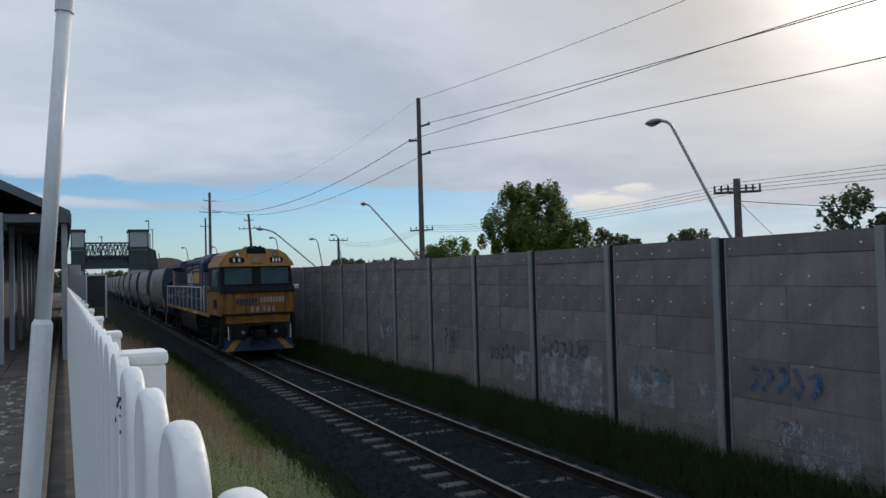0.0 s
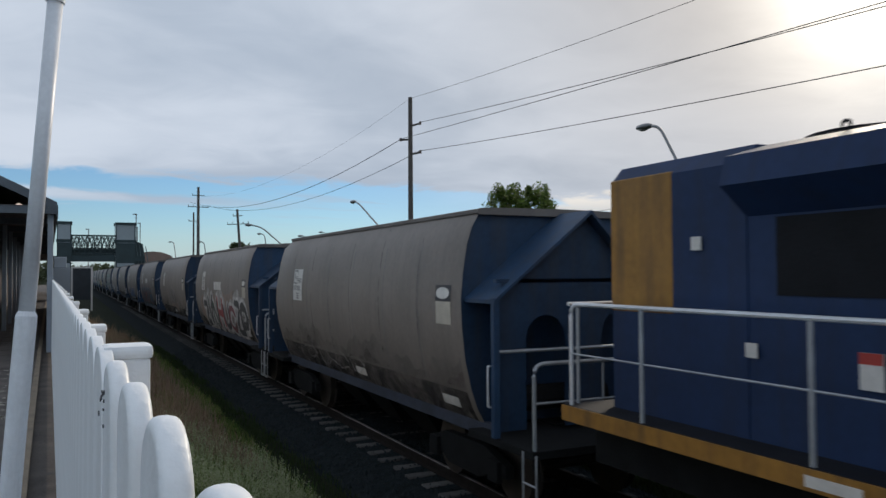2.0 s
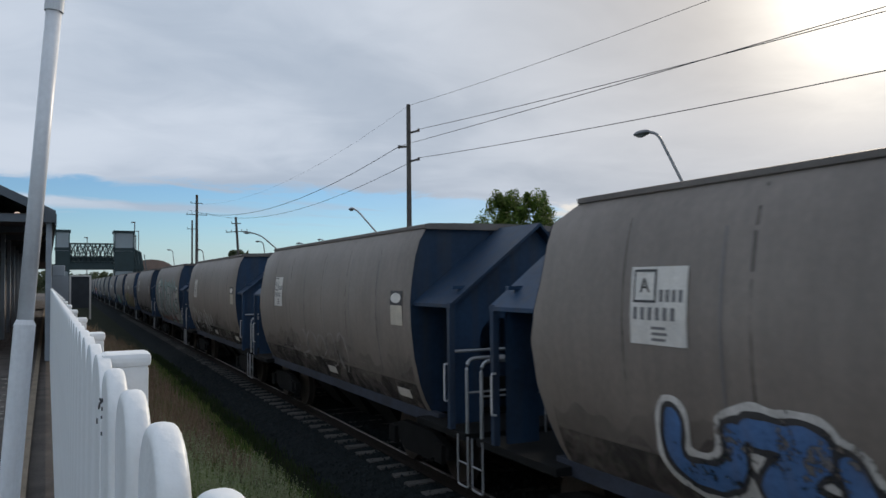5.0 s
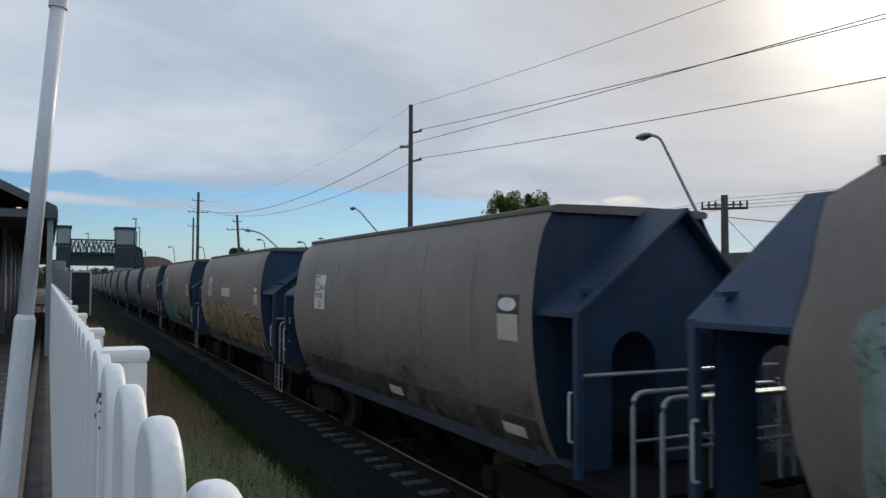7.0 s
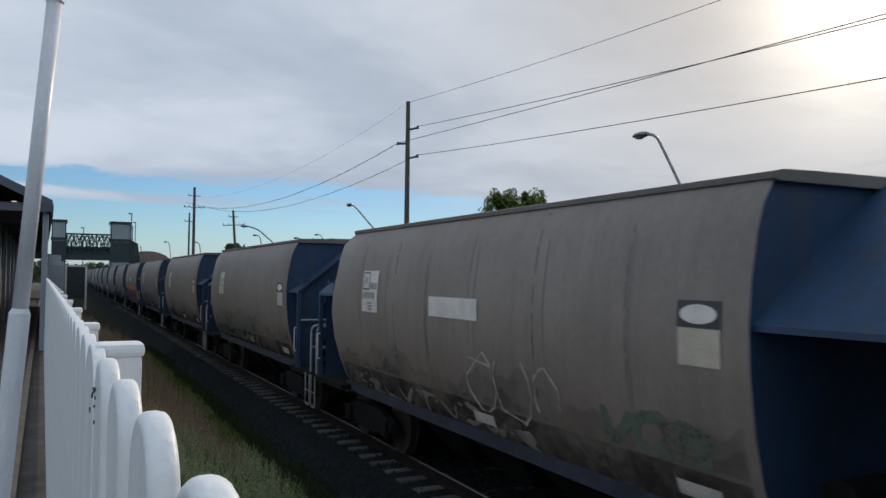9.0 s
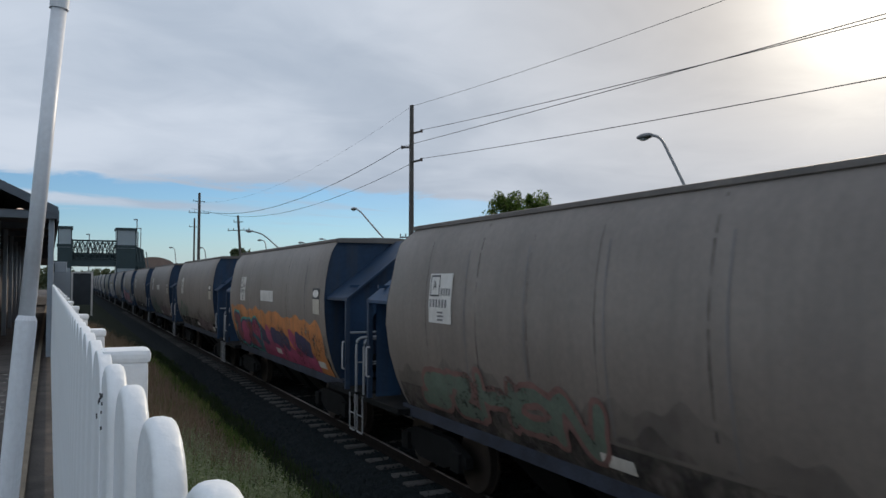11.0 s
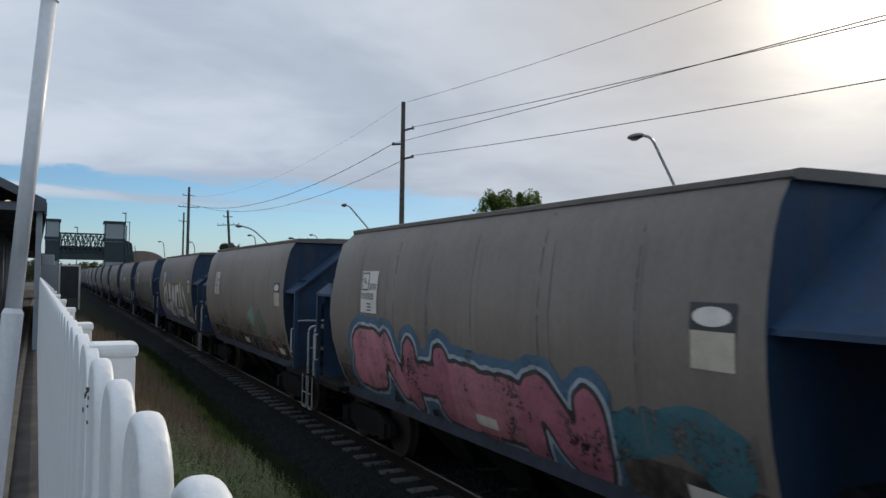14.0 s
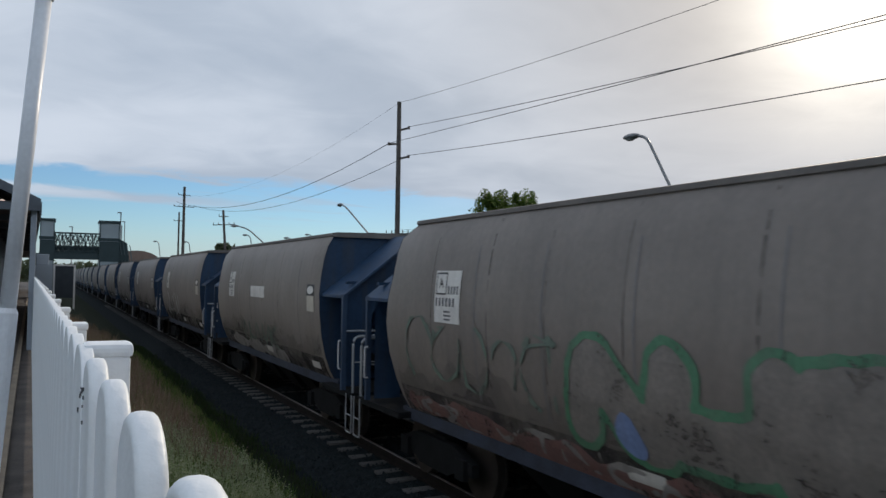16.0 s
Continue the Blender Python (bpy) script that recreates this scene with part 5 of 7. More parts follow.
    swath(w[23], [(8.5, 1.2), (3.0, 1.15)], 0.14, "g_dim")
    return wagons


# ---- locomotive ----
def make_locomotive():
    loco = thing("locomotive", label="blue and yellow diesel freight locomotive with grimy paint", category="locomotive")

    def p(name, bm, material, label="", parent=loco, smooth=False):
        return part(name, bm, material, parent, label, smooth)

    def blk(name, material, x0, x1, y0, y1, z0, z1, b=0.0, label="", parent=loco):
        bm = bmesh.new()
        box(bm, x0, x1, y0, y1, z0, z1)
        if b:
            bevel(bm, b)
        return p(name, bm, material, label, parent)

    # underframe and walkway
    blk("underframe", "under", -1.05, 1.05, 0.3, 20.2, 0.98, 1.50)
    blk("walkway", "loco_grey", -1.46, 1.46, 2.4, 20.2, 1.56, 1.62)
    for s in (-1, 1):
        blk("side_sill", "loco_yellow", min(s * 1.44, s * 1.48), max(s * 1.44, s * 1.48), 2.4, 20.2, 1.46, 1.615, label="grimy yellow side sill")
    for y in (13.2, 17.0, 10.6):
        blk("sill_plate", "sign_white", -1.488, -1.48, y - 0.22, y + 0.22, 1.49, 1.57, label="small white notice")
    for y in (6.45, 7.16):
        nt = blk("sill_notice", "sign_white", -1.489, -1.48, y - 0.28, y + 0.2, 1.48, 1.575, label="worn white notice on the sill")
        for z in (1.50, 1.545):
            blk("print_line", "ink_faded", -1.492, -1.489, y - 0.2, y + 0.14, z, z + 0.012, parent=nt)
    # lower yellow cab body
    bm = bmesh.new()
    prism(bm, [(-1.40, 0.0), (-1.46, 0.10), (-1.47, 2.44), (1.47, 2.44), (1.46, 0.10), (1.40, 0.0)], "z", 1.58, 2.48)
    cab = p("cab_body", fix(bm), "loco_grimy", "grimy yellow lower cab")
    # window band
    bm = bmesh.new()
    hull(bm, [(-1.40, 0.05, 2.48), (1.40, 0.05, 2.48), (1.45, 2.44, 2.48), (-1.45, 2.44, 2.48), (-1.34, 0.16, 3.50), (1.34, 0.16, 3.50), (1.40, 2.44, 3.50), (-1.40, 2.44, 3.50)])
    band = p("cab_window_band", bm, "loco_black", "black band round the cab windows")
    for x0, x1 in ((-1.24, -0.18), (0.14, 1.24)):
        bm = bmesh.new()
        hull(bm, [(x0, 0.045, 2.76), (x1, 0.045, 2.76), (x1, 0.075, 2.76), (x0, 0.075, 2.76), (x0 + 0.02, 0.13, 3.42), (x1 - 0.02, 0.13, 3.42), (x1 - 0.02, 0.17, 3.42), (x0 + 0.02, 0.17, 3.42)])
        bevel(bm, 0.012)
        wnd = p("windscreen", bm, "glass_dark", "dark glass windscreen", band)
        bm = bmesh.new()
        c = (x0 + x1) / 2
        tube(bm, [(c + 0.1, 0.09, 3.40), (c - 0.28, 0.085, 3.30)], 0.012, 6)
        p("wiper", bm, "loco_black", "", wnd)
    for y0, y1 in ((0.35, 0.85), (0.95, 1.75)):
        bm = bmesh.new()
        hull(bm, [(-1.435, y0, 2.70), (-1.40, y0, 2.70), (-1.40, y1, 2.70), (-1.445, y1, 2.70), (-1.395, y0, 3.36), (-1.36, y0, 3.36), (-1.36, y1, 3.36), (-1.405, y1, 3.36)])
        p("side_window", bm, "glass_dark", "dark cab side window", band)
    # a dark lip under the windscreens
    bm = bmesh.new()
    hull(bm, [(-1.44, -0.10, 2.46), (1.44, -0.10, 2.46), (1.44, 0.10, 2.46), (-1.44, 0.10, 2.46), (-1.42, -0.02, 2.70), (1.42, -0.02, 2.70), (1.40, 0.12, 2.70), (-1.40, 0.12, 2.70)])
    p("window_lip", bevel(bm, 0.02), "loco_black")
    # roof: yellow, rounded corners, sloping brow
    ring = [(-1.44, 3.46), (-1.40, 3.60), (-1.16, 3.93), (-0.92, 4.08), (-0.55, 4.14), (0.55, 4.14), (0.92, 4.08), (1.16, 3.93), (1.40, 3.60), (1.44, 3.46)]
    bm = bmesh.new()
    prism(bm, ring, "y", 0.02, 2.95)
    for v in bm.verts:
        if v.co.y < 1:
            v.co.y += (v.co.z - 3.46) * 0.22
    roof = p("cab_roof", fix(bm), "loco_yellow", "yellow rounded cab roof")
    for k in range(7):
        z = 3.62 + 0.045 * k
        x = 1.40 - (z - 3.60) * 0.72
        bm = bmesh.new()
        box(bm, -x - 0.014, -x + 0.03, 0.35, 2.9, z - 0.006, z + 0.006)
        p("roof_rib", bm, "loco_yellow", "", roof)

    def brow_y(z):
        return 0.02 + (z - 3.46) * 0.22
    for x0, x1, name in ((-1.06, -0.46, "number_board"), (0.50, 1.02, "number_board")):
        bm = bmesh.new()
        ring = []
        for i in range(16):
            t = 2 * math.pi * i / 16
            ring.append(((x0 + x1) / 2 + (x1 - x0) / 2 * max(-1, min(1, 1.25 * math.cos(t))), 3.70 + 0.115 * max(-1, min(1, 1.2 * math.sin(t)))))
        vs = [bm.verts.new((x, brow_y(z) - 0.012, z)) for x, z in ring]
        bm.faces.new(vs)
        nb = p(name, bm, "loco_black", "black rounded number board", roof)
        for k in range(2 if x0 < 0 else 3):
            bm = bmesh.new()
            c = (x0 + x1) / 2 + ((-0.10, 0.10) if x0 < 0 else (-0.12, 0.0, 0.12))[k]
            hull(bm, [(c - 0.035, brow_y(3.63) - 0.02, 3.63), (c + 0.035, brow_y(3.63) - 0.02, 3.63), (c + 0.035, brow_y(3.63) - 0.014, 3.63), (c - 0.035, brow_y(3.63) - 0.014, 3.63),
                      (c - 0.035, brow_y(3.77) - 0.02, 3.77), (c + 0.035, brow_y(3.77) - 0.02, 3.77), (c + 0.035, brow_y(3.77) - 0.014, 3.77), (c - 0.035, brow_y(3.77) - 0.014, 3.77)])
            p("number_bar", bm, "sign_white", "pale bar", nb)
    bm = bmesh.new()
    hull(bm, [(-0.22, brow_y(3.56) - 0.05, 3.56), (0.22, brow_y(3.56) - 0.05, 3.56), (0.22, 0.4, 3.56), (-0.22, 0.4, 3.56), (-0.22, brow_y(3.84) - 0.05, 3.84), (0.22, brow_y(3.84) - 0.05, 3.84), (0.22, 0.4, 3.84), (-0.22, 0.4, 3.84)])
    hb = p("headlight_box", bevel(bm, 0.02), "loco_yellow", "", roof)
    for x in (-0.10, 0.10):
        bm = bmesh.new()
        tube(bm, [(x, brow_y(3.70) - 0.062, 3.70), (x, brow_y(3.70), 3.70)], 0.085, 16)
        p("headlight", bm, "clear_lens", "round headlight", hb)
    for x, m in ((-0.72, "headlamp"), (0.72, "clear_lens")):
        bm = bmesh.new()
        tube(bm, [(x, brow_y(3.92) - 0.03, 3.92), (x, brow_y(3.92) + 0.05, 3.92)], 0.095, 16)
        ml = p("marker_light", bm, "loco_grey", "round marker light in a dark ring", roof)
        bm = bmesh.new()
        tube(bm, [(x, brow_y(3.92) - 0.036, 3.92), (x, brow_y(3.92) - 0.02, 3.92)], 0.07, 16)
        p("lens", bm, m, "", ml)
    blk("roof_recess", "loco_black", -0.36, 0.36, 0.10, 0.9, 3.95, 4.17, 0.02, "dark recess for the horns", roof)
    blk("aerial_box", "loco_black", 0.10, 0.42, 0.6, 1.1, 4.15, 4.22, 0.02, "", roof)
    bm = bmesh.new()
    for x in (-0.2, 0.0, 0.18):
        tube(bm, [(x, 0.25, 4.22), (x, 0.75, 4.22)], 0.045, 8, taper=0.5)
    p("horn", bm, "loco_black", "", roof)
    # mirror
    bm = bmesh.new()
    box(bm, 1.40, 1.62, 0.02, 0.20, 2.55, 2.72)
    p("mirror", bevel(bm, 0.02), "galvanised", "pale mirror housing")
    # face below the windows: dark brand strip, ribbed nose, pilot
    for k in range(7):
        bm = bmesh.new()
        x = -0.78 + 0.115 * k
        hull(bm, [(x - 0.045, -0.012, 2.02), (x + 0.035, -0.012, 2.02), (x + 0.035, -0.004, 2.02), (x - 0.045, -0.004, 2.02), (x - 0.02, -0.012, 2.22), (x + 0.06, -0.012, 2.22), (x + 0.06, -0.004, 2.22), (x - 0.02, -0.004, 2.22)])
        p("brand_shape", bm, "loco_blue", "dark blue slanted logo shape", cab)
    blk("brand_line", "loco_blue", -0.86, 0.05, -0.012, -0.004, 1.965, 1.995, parent=cab)
    for k in range(8):
        bm = bmesh.new()
        x = 0.13 + 0.12 * k
        hull(bm, [(x - 0.045, -0.012, 2.06), (x + 0.035, -0.012, 2.06), (x + 0.035, -0.004, 2.06), (x - 0.045, -0.004, 2.06), (x - 0.02, -0.012, 2.26), (x + 0.06, -0.012, 2.26), (x + 0.06, -0.004, 2.26), (x - 0.02, -0.004, 2.26)])
        p("brand_shape", bm, "g_dim", "worn pale slanted logo shape", cab)
    for k, x in enumerate((-0.22, -0.02, 0.26, 0.42, 0.60)):
        blk("number_bar", "g_dim", x - 0.045, x + 0.045, -0.012, -0.004, 1.70, 1.90, label="faded pale bar", parent=cab)
    for k in range(5):
        blk("number_bar", "loco_grey", -1.478, -1.472, 0.42 + 0.19 * k, 0.53 + 0.19 * k, 1.86, 2.20, label="faded dark bar", parent=cab)
    blk("yellow_patch", "g_yellow", -1.479, -1.472, 0.62, 1.0, 1.64, 1.76, label="bright yellow patch", parent=cab)
    # nose below the cab
    for k in range(4):
        bm = bmesh.new()
        box(bm, -1.20, 1.20, -0.10 + 0.02 * (k % 2), 0.3, 1.28 + 0.085 * k, 1.355 + 0.085 * k)
        p("nose_rib", bevel(bm, 0.008), "loco_grimy", "ribbed grimy yellow nose")
    blk("nose_shelf", "loco_black", -1.36, 1.36, -0.16, 0.3, 1.60, 1.66, 0.01)
    for s in (-1, 1):
        blk("buffer_box", "loco_black", min(s * 0.50, s * 1.05), max(s * 0.50, s * 1.05), -0.25, 0.4, 0.72, 1.26, 0.02)
        blk("front_post", "loco_black", min(s * 1.28, s * 1.42), max(s * 1.28, s * 1.42), -0.10, 0.1, 0.40, 1.58, 0.01, "dark grimy corner step plate")
        bm = bmesh.new()
        tube(bm, bent([(s * 1.18, -0.30, 1.2), (s * 1.18, -0.34, 0.72), (s * 1.14, -0.34, 0.70)], 0.03), 0.016, 6)
        p("grab_rail", bm, "sign_white", "white grab rail")
        bm = bmesh.new()
        tube(bm, [(s * 0.62, -0.27, 0.95), (s * 0.62, -0.20, 0.95)], 0.07, 14)
        p("ditch_light", bm, "clear_lens", "small round lamp")
    bm = bmesh.new()
    tube(bm, bent([(-0.45, -0.22, 0.8), (-0.45, -0.26, 1.22), (0.45, -0.26, 1.22), (0.45, -0.22, 0.8)], 0.08), 0.035, 8)
    p("coupling_rail", bm, "loco_grey", "dark steel tube round the coupling")
    blk("coupler", "under", -0.18, 0.18, -0.75, 0.3, 0.72, 1.02, 0.04, "dark knuckle coupler")
    for x, z in ((-0.3, 0.55), (-0.24, 0.5), (0.26, 0.5), (0.33, 0.56)):
        bm = bmesh.new()
        tube(bm, bent([(x, -0.22, 0.95), (x, -0.34, z), (x * 1.3, -0.22, 0.45)], 0.1), 0.022, 6)
        p("air_hose", bm, "loco_black")
    # pilot plough, blue with yellow slanted stripes
    bm = bmesh.new()
    hull(bm, [(-1.36, -0.14, 0.24), (1.36, -0.14, 0.24), (1.30, 0.25, 0.24), (-1.30, 0.25, 0.24), (-1.36, -0.02, 0.74), (1.36, -0.02, 0.74), (1.30, 0.25, 0.74), (-1.30, 0.25, 0.74)])
    plough = p("pilot", bm, "loco_blue", "blue pilot plate with yellow stripes")
    for s in (-1, 1):
        bm = bmesh.new()
        hull(bm, [(s * 1.30, -0.152, 0.25), (s * 1.02, -0.152, 0.25), (s * 1.02, -0.13, 0.25), (s * 1.30, -0.13, 0.25), (s * 0.86, -0.036, 0.73), (s * 0.58, -0.036, 0.73), (s * 0.58, -0.015, 0.73), (s * 0.86, -0.015, 0.73)])
        p("stripe", fix(bm), "loco_yellow", "yellow slanted stripe", plough)
    # yellow low panels behind the cab and the side of the hood
    blk("side_panel", "loco_grimy", -1.42, -1.30, 2.46, 3.42, 1.62, 2.70, 0.01, "yellow panel behind the cab")
    bm = bmesh.new()
    for k in range(3):
        box(bm, -1.428, -1.42, 2.62 + 0.26 * k, 2.70 + 0.26 * k, 2.40, 2.58)
    p("vent_slots", bm, "loco_black")
    hx = 1.10
    bm = bmesh.new()
    prism(bm, [(-hx, 1.62), (-hx, 3.86), (-0.94, 4.02), (-0.5, 4.08), (0.5, 4.08), (0.94, 4.02), (hx, 3.86), (hx, 1.62)], "y", 2.5, 4.60)
    p("front_hood", fix(bm), "loco_blue", "dark blue equipment hood")
    blk("yellow_edge", "loco_yellow", -1.125, 1.125, 2.56, 2.95, 2.70, 3.80, 0.0, "yellow strip behind the cab")
    bm = bmesh.new()
    prism(bm, [(-hx - 0.04, 1.62), (-hx - 0.04, 3.90), (-0.95, 4.10), (-0.4, 4.16), (0.4, 4.16), (0.95, 4.10), (hx + 0.04, 3.90), (hx + 0.04, 1.62)], "y", 4.66, 7.55)
    p("engine_hood", fix(bm), "loco_blue", "dark blue hood with an air intake")
    blk("intake_box", "loco_blue", -1.36, -1.10, 4.85, 5.75, 3.32, 3.78, 0.05, "bulging intake box")
    bm = bmesh.new()
    prism(bm, [(-hx, 1.62), (-hx, 3.88), (-0.98, 4.02), (-0.5, 4.06), (0.5, 4.06), (0.98, 4.02), (hx, 3.88), (hx, 1.62)], "y", 7.6, 12.95)
    hood = p("engine_hood", fix(bm), "loco_blue", "dark blue engine hood")
    for k in range(11):
        y = 7.85 + 0.47 * k
        blk("hood_door", "loco_blue", -hx - 0.022, -hx, y, y + 0.44, 1.75, 3.62, 0.008, parent=hood)
    blk("gutter", "loco_grey", -hx - 0.05, -hx, 7.6, 12.9, 3.72, 3.76, parent=hood)
    # tall dark door with a pale frame
    blk("door_opening", "loco_black", -hx - 0.052, -hx - 0.04, 6.08, 6.95, 1.75, 3.82, label="tall dark louvred door")
    for y0, y1, z0, z1 in ((6.04, 6.08, 1.75, 3.82), (6.95, 6.99, 1.75, 3.82), (6.04, 6.99, 3.82, 3.86)):
        blk("door_frame", "rail_grey", -hx - 0.066, -hx - 0.042, y0, y1, z0, z1)
    # radiator section with its flared shoulder
    bm = bmesh.new()
    prism(bm, [(-hx, 1.62), (-hx, 3.44), (-1.40, 3.68), (-1.34, 3.92), (-0.9, 4.04), (0.9, 4.04), (1.34, 3.92), (1.40, 3.68), (hx, 3.44), (hx, 1.62)], "y", 12.98, 18.05)
    for v in bm.verts:
        if v.co.y < 13.2 and abs(v.co.x) > 1.2:
            v.co.y += 0.35
    rad = p("radiator_hood", fix(bm), "loco_blue", "dark blue flared radiator section")
    blk("radiator_grille", "loco_black", -hx - 0.012, -hx + 0.02, 13.35, 17.75, 2.80, 3.42, label="black radiator grille", parent=rad)
    blk("grille_bar", "loco_blue", -hx - 0.03, -hx, 15.5, 15.62, 2.80, 3.42, parent=rad)
    for y in (14.2, 16.0, 17.6):
        bm = bmesh.new()
        tube(bm, [(0, y, 4.02), (0, y, 4.13)], 0.62, 20)
        p("fan_cowl", fix(bm), "loco_black", "round roof fan", rad)
    bm = bmesh.new()
    prism(bm, [(-hx - 0.01, 1.62), (-hx - 0.01, 3.90), (-0.98, 4.05), (0.98, 4.05), (hx + 0.01, 3.90), (hx + 0.01, 1.62)], "y", 18.05, 19.80)
    p("rear_hood", fix(bm), "loco_blue", "dark blue rear of the hood")
    blk("rear_panel", "loco_yellow", -hx - 0.018, hx + 0.018, 18.92, 19.815, 2.60, 3.92, 0.01, "yellow rear end panel")
    blk("roof_box", "loco_black", -0.7, 0.7, 18.7, 19.6, 4.04, 4.11, 0.03)
    blk("exhaust", "loco_black", -0.45, 0.45, 8.4, 9.6, 4.05, 4.20, 0.04)
    blk("roof_housing", "loco_grey", -0.8, 0.8, 10.2, 12.4, 4.05, 4.12, 0.03)
    for y in (9.95, 17.2, 12.6):
        bm = bmesh.new()
        tube(bm, [(-1.0, y + 0.035 * math.cos(t), 4.06 + 0.035 * math.sin(t)) for t in [math.pi * k / 6 for k in range(13)]], 0.014, 6)
        p("lifting_eye", bm, "loco_black")
    # brand shapes on the hood: pale block then yellow block, slanted
    def letters(y0, y1, z0, z1, n, gap, material, label, high=()):
        step = (y0 - y1) / n
        x = -hx - 0.030
        for k in range(n):
            bm = bmesh.new()
            a = y0 - step * k
            b = a - step * (1 - gap)
            top = z1 + (0.12 if k in high else 0)
            m = (a + b) / 2
            sl = (top - z0) * 0.12
            thick = step * 0.26
            bars = [(a, a - thick * 1.3, z0, top)]
            if k not in high:
                bars.append((b + thick, b, z0, z1 if k % 3 else z1 - 0.1))
                bars.append((a, b, z1 - 0.10, z1) if k % 2 else (a, b, z0, z0 + 0.09))
            for c, d, lo, hi in bars:
                e0, e1 = (lo - z0) / (top - z0) * sl, (hi - z0) / (top - z0) * sl
                hull(bm, [(x, d - e0, lo), (x, c - e0, lo), (x + 0.006, c - e0, lo), (x + 0.006, d - e0, lo), (x, d - e1, hi), (x, c - e1, hi), (x + 0.006, c - e1, hi), (x + 0.006, d - e1, hi)])
            p("brand_shape", fix(bm), material, label, hood)
    letters(12.3, 10.25, 2.84, 3.32, 7, 0.22, "brand_white", "white slanted logo shape", (3, 4, 5))
    letters(10.05, 7.72, 2.84, 3.34, 8, 0.20, "brand_yellow", "yellow slanted logo shape", (7,))
    blk("brand_line", "brand_white", -hx - 0.030, -hx - 0.024, 10.28, 12.32, 2.72, 2.765, parent=hood)
    blk("brand_line", "brand_yellow", -hx - 0.030, -hx - 0.024, 7.78, 10.0, 3.44, 3.50, parent=hood)
    for y, z in ((12.2, 3.60), (11.2, 3.62), (9.2, 3.64), (8.3, 3.66), (18.6, 3.25), (18.0, 2.36), (16.1, 2.42), (15.6, 2.40), (14.9, 2.38), (13.8, 2.45), (11.9, 2.2)):
        blk("notice", "sign_white", -hx - 0.034, -hx - 0.024, y - 0.06, y + 0.06, z - 0.07, z + 0.05, label="small pale notice")
    for y in (16.95,):
        nt = blk("notice", "sign_white", -hx - 0.034, -hx - 0.02, y - 0.09, y + 0.09, 2.16, 2.42, label="white notice with a red heading")
        blk("heading", "red", -hx - 0.038, -hx - 0.034, y - 0.09, y + 0.09, 2.34, 2.42, parent=nt)
    # side handrails
    bm = bmesh.new()
    tube(bm, bent([(-1.42, 20.1, 1.62), (-1.42, 20.1, 2.66), (-1.42, 5.2, 2.66), (-1.42, 5.2, 1.66)], 0.12), 0.022, 8)
    p("handrail", bm, "rail_bright", "bright tubular side handrail")
    bm = bmesh.new()
    tube(bm, [(-1.42, 20.1, 2.15), (-1.42, 5.3, 2.15)], 0.010, 6)
    p("middle_rail", bm, "rail_grey")
    post = None
    for y in (19.0, 17.2, 15.4, 13.6, 11.8, 10.1, 8.4, 6.8):
        if post is None:
            bm = bmesh.new()
            tube(bm, [(-1.42, 0, 1.60), (-1.42, 0, 2.65)], 0.022, 8)
            post = p("stanchion", bm, "rail_grey", "grey steel stanchion")
            post.location.y = y
        else:
            share("stanchion", post, loco, (0, y, 0))
    bm = bmesh.new()
    tube(bm, bent([(-1.40, 4.35, 1.62), (-1.44, 4.35, 2.68), (-1.44, 3.7, 2.72)], 0.10), 0.022, 8)
    p("step_rail", bm, "rail_bright", "bright curved grab rail")
    for x in (-1.3, -0.6, 0.6, 1.3):
        bm = bmesh.new()
        tube(bm, [(x, 20.15, 1.62), (x, 20.15, 2.66)], 0.02, 8)
        p("end_stanchion", bm, "rail_grey")
    bm = bmesh.new()
    tube(bm, [(-1.42, 20.15, 2.66), (1.42, 20.15, 2.66)], 0.02, 8)
    p("end_rail", bm, "rail_bright")
    # fuel tank, bogies, steps
    bm = bmesh.new()
    prism(bm, [(-1.35, 1.45), (-1.40, 1.2), (-1.30, 0.62), (-1.05, 0.42), (1.05, 0.42), (1.30, 0.62), (1.40, 1.2), (1.35, 1.45)], "y", 7.2, 13.0)
    p("fuel_tank", fix(bm), "loco_grey", "dark grey fuel tank")
    for k in range(4):
        blk("step_tread", "under", -1.46, -1.18, 4.4, 5.0, 0.42 + 0.28 * k, 0.45 + 0.28 * k)
    for y in (3.0, 16.6):
        bm = bmesh.new()
        for s in (-1, 1):
            prism(bm, [(-2.2, 0.50), (-1.5, 0.38), (1.5, 0.38), (2.2, 0.50), (2.2, 0.85), (1.2, 1.0), (-1.2, 1.0), (-2.2, 0.85)], "x", s * 1.02, s * 1.16)
            for k in (-1.75, 0, 1.75):
                box(bm, s * 1.14, s * 1.28, k - 0.18, k + 0.18, 0.34, 0.72)
            for k in (-0.9, 0.9):
                tube(bm, [(s * 1.22, k, 0.45), (s * 1.22, k, 0.95)], 0.09, 8)
        bg = p("bogie", fix(bm), "under", "dark three-axle bogie")
        bg.location = (0, y, -RIDE)
        for k in (-1.75, 0, 1.75):
            bm = bmesh.new()
            for s in (-1, 1):
                tube(bm, [(s * 0.70, 0, 0), (s * 0.83, 0, 0)], 0.52, 24)
            tube(bm, [(-0.7, 0, 0), (0.7, 0, 0)], 0.09, 8)
            wl = p("wheelset", fix(bm), "wheel", "", bg)
            wl.location = (0, k, 0.52)
    blk("rear_coupler", "under", -0.16, 0.16, 20.2, 20.95, 0.72, 1.0, 0.04)
    return loco


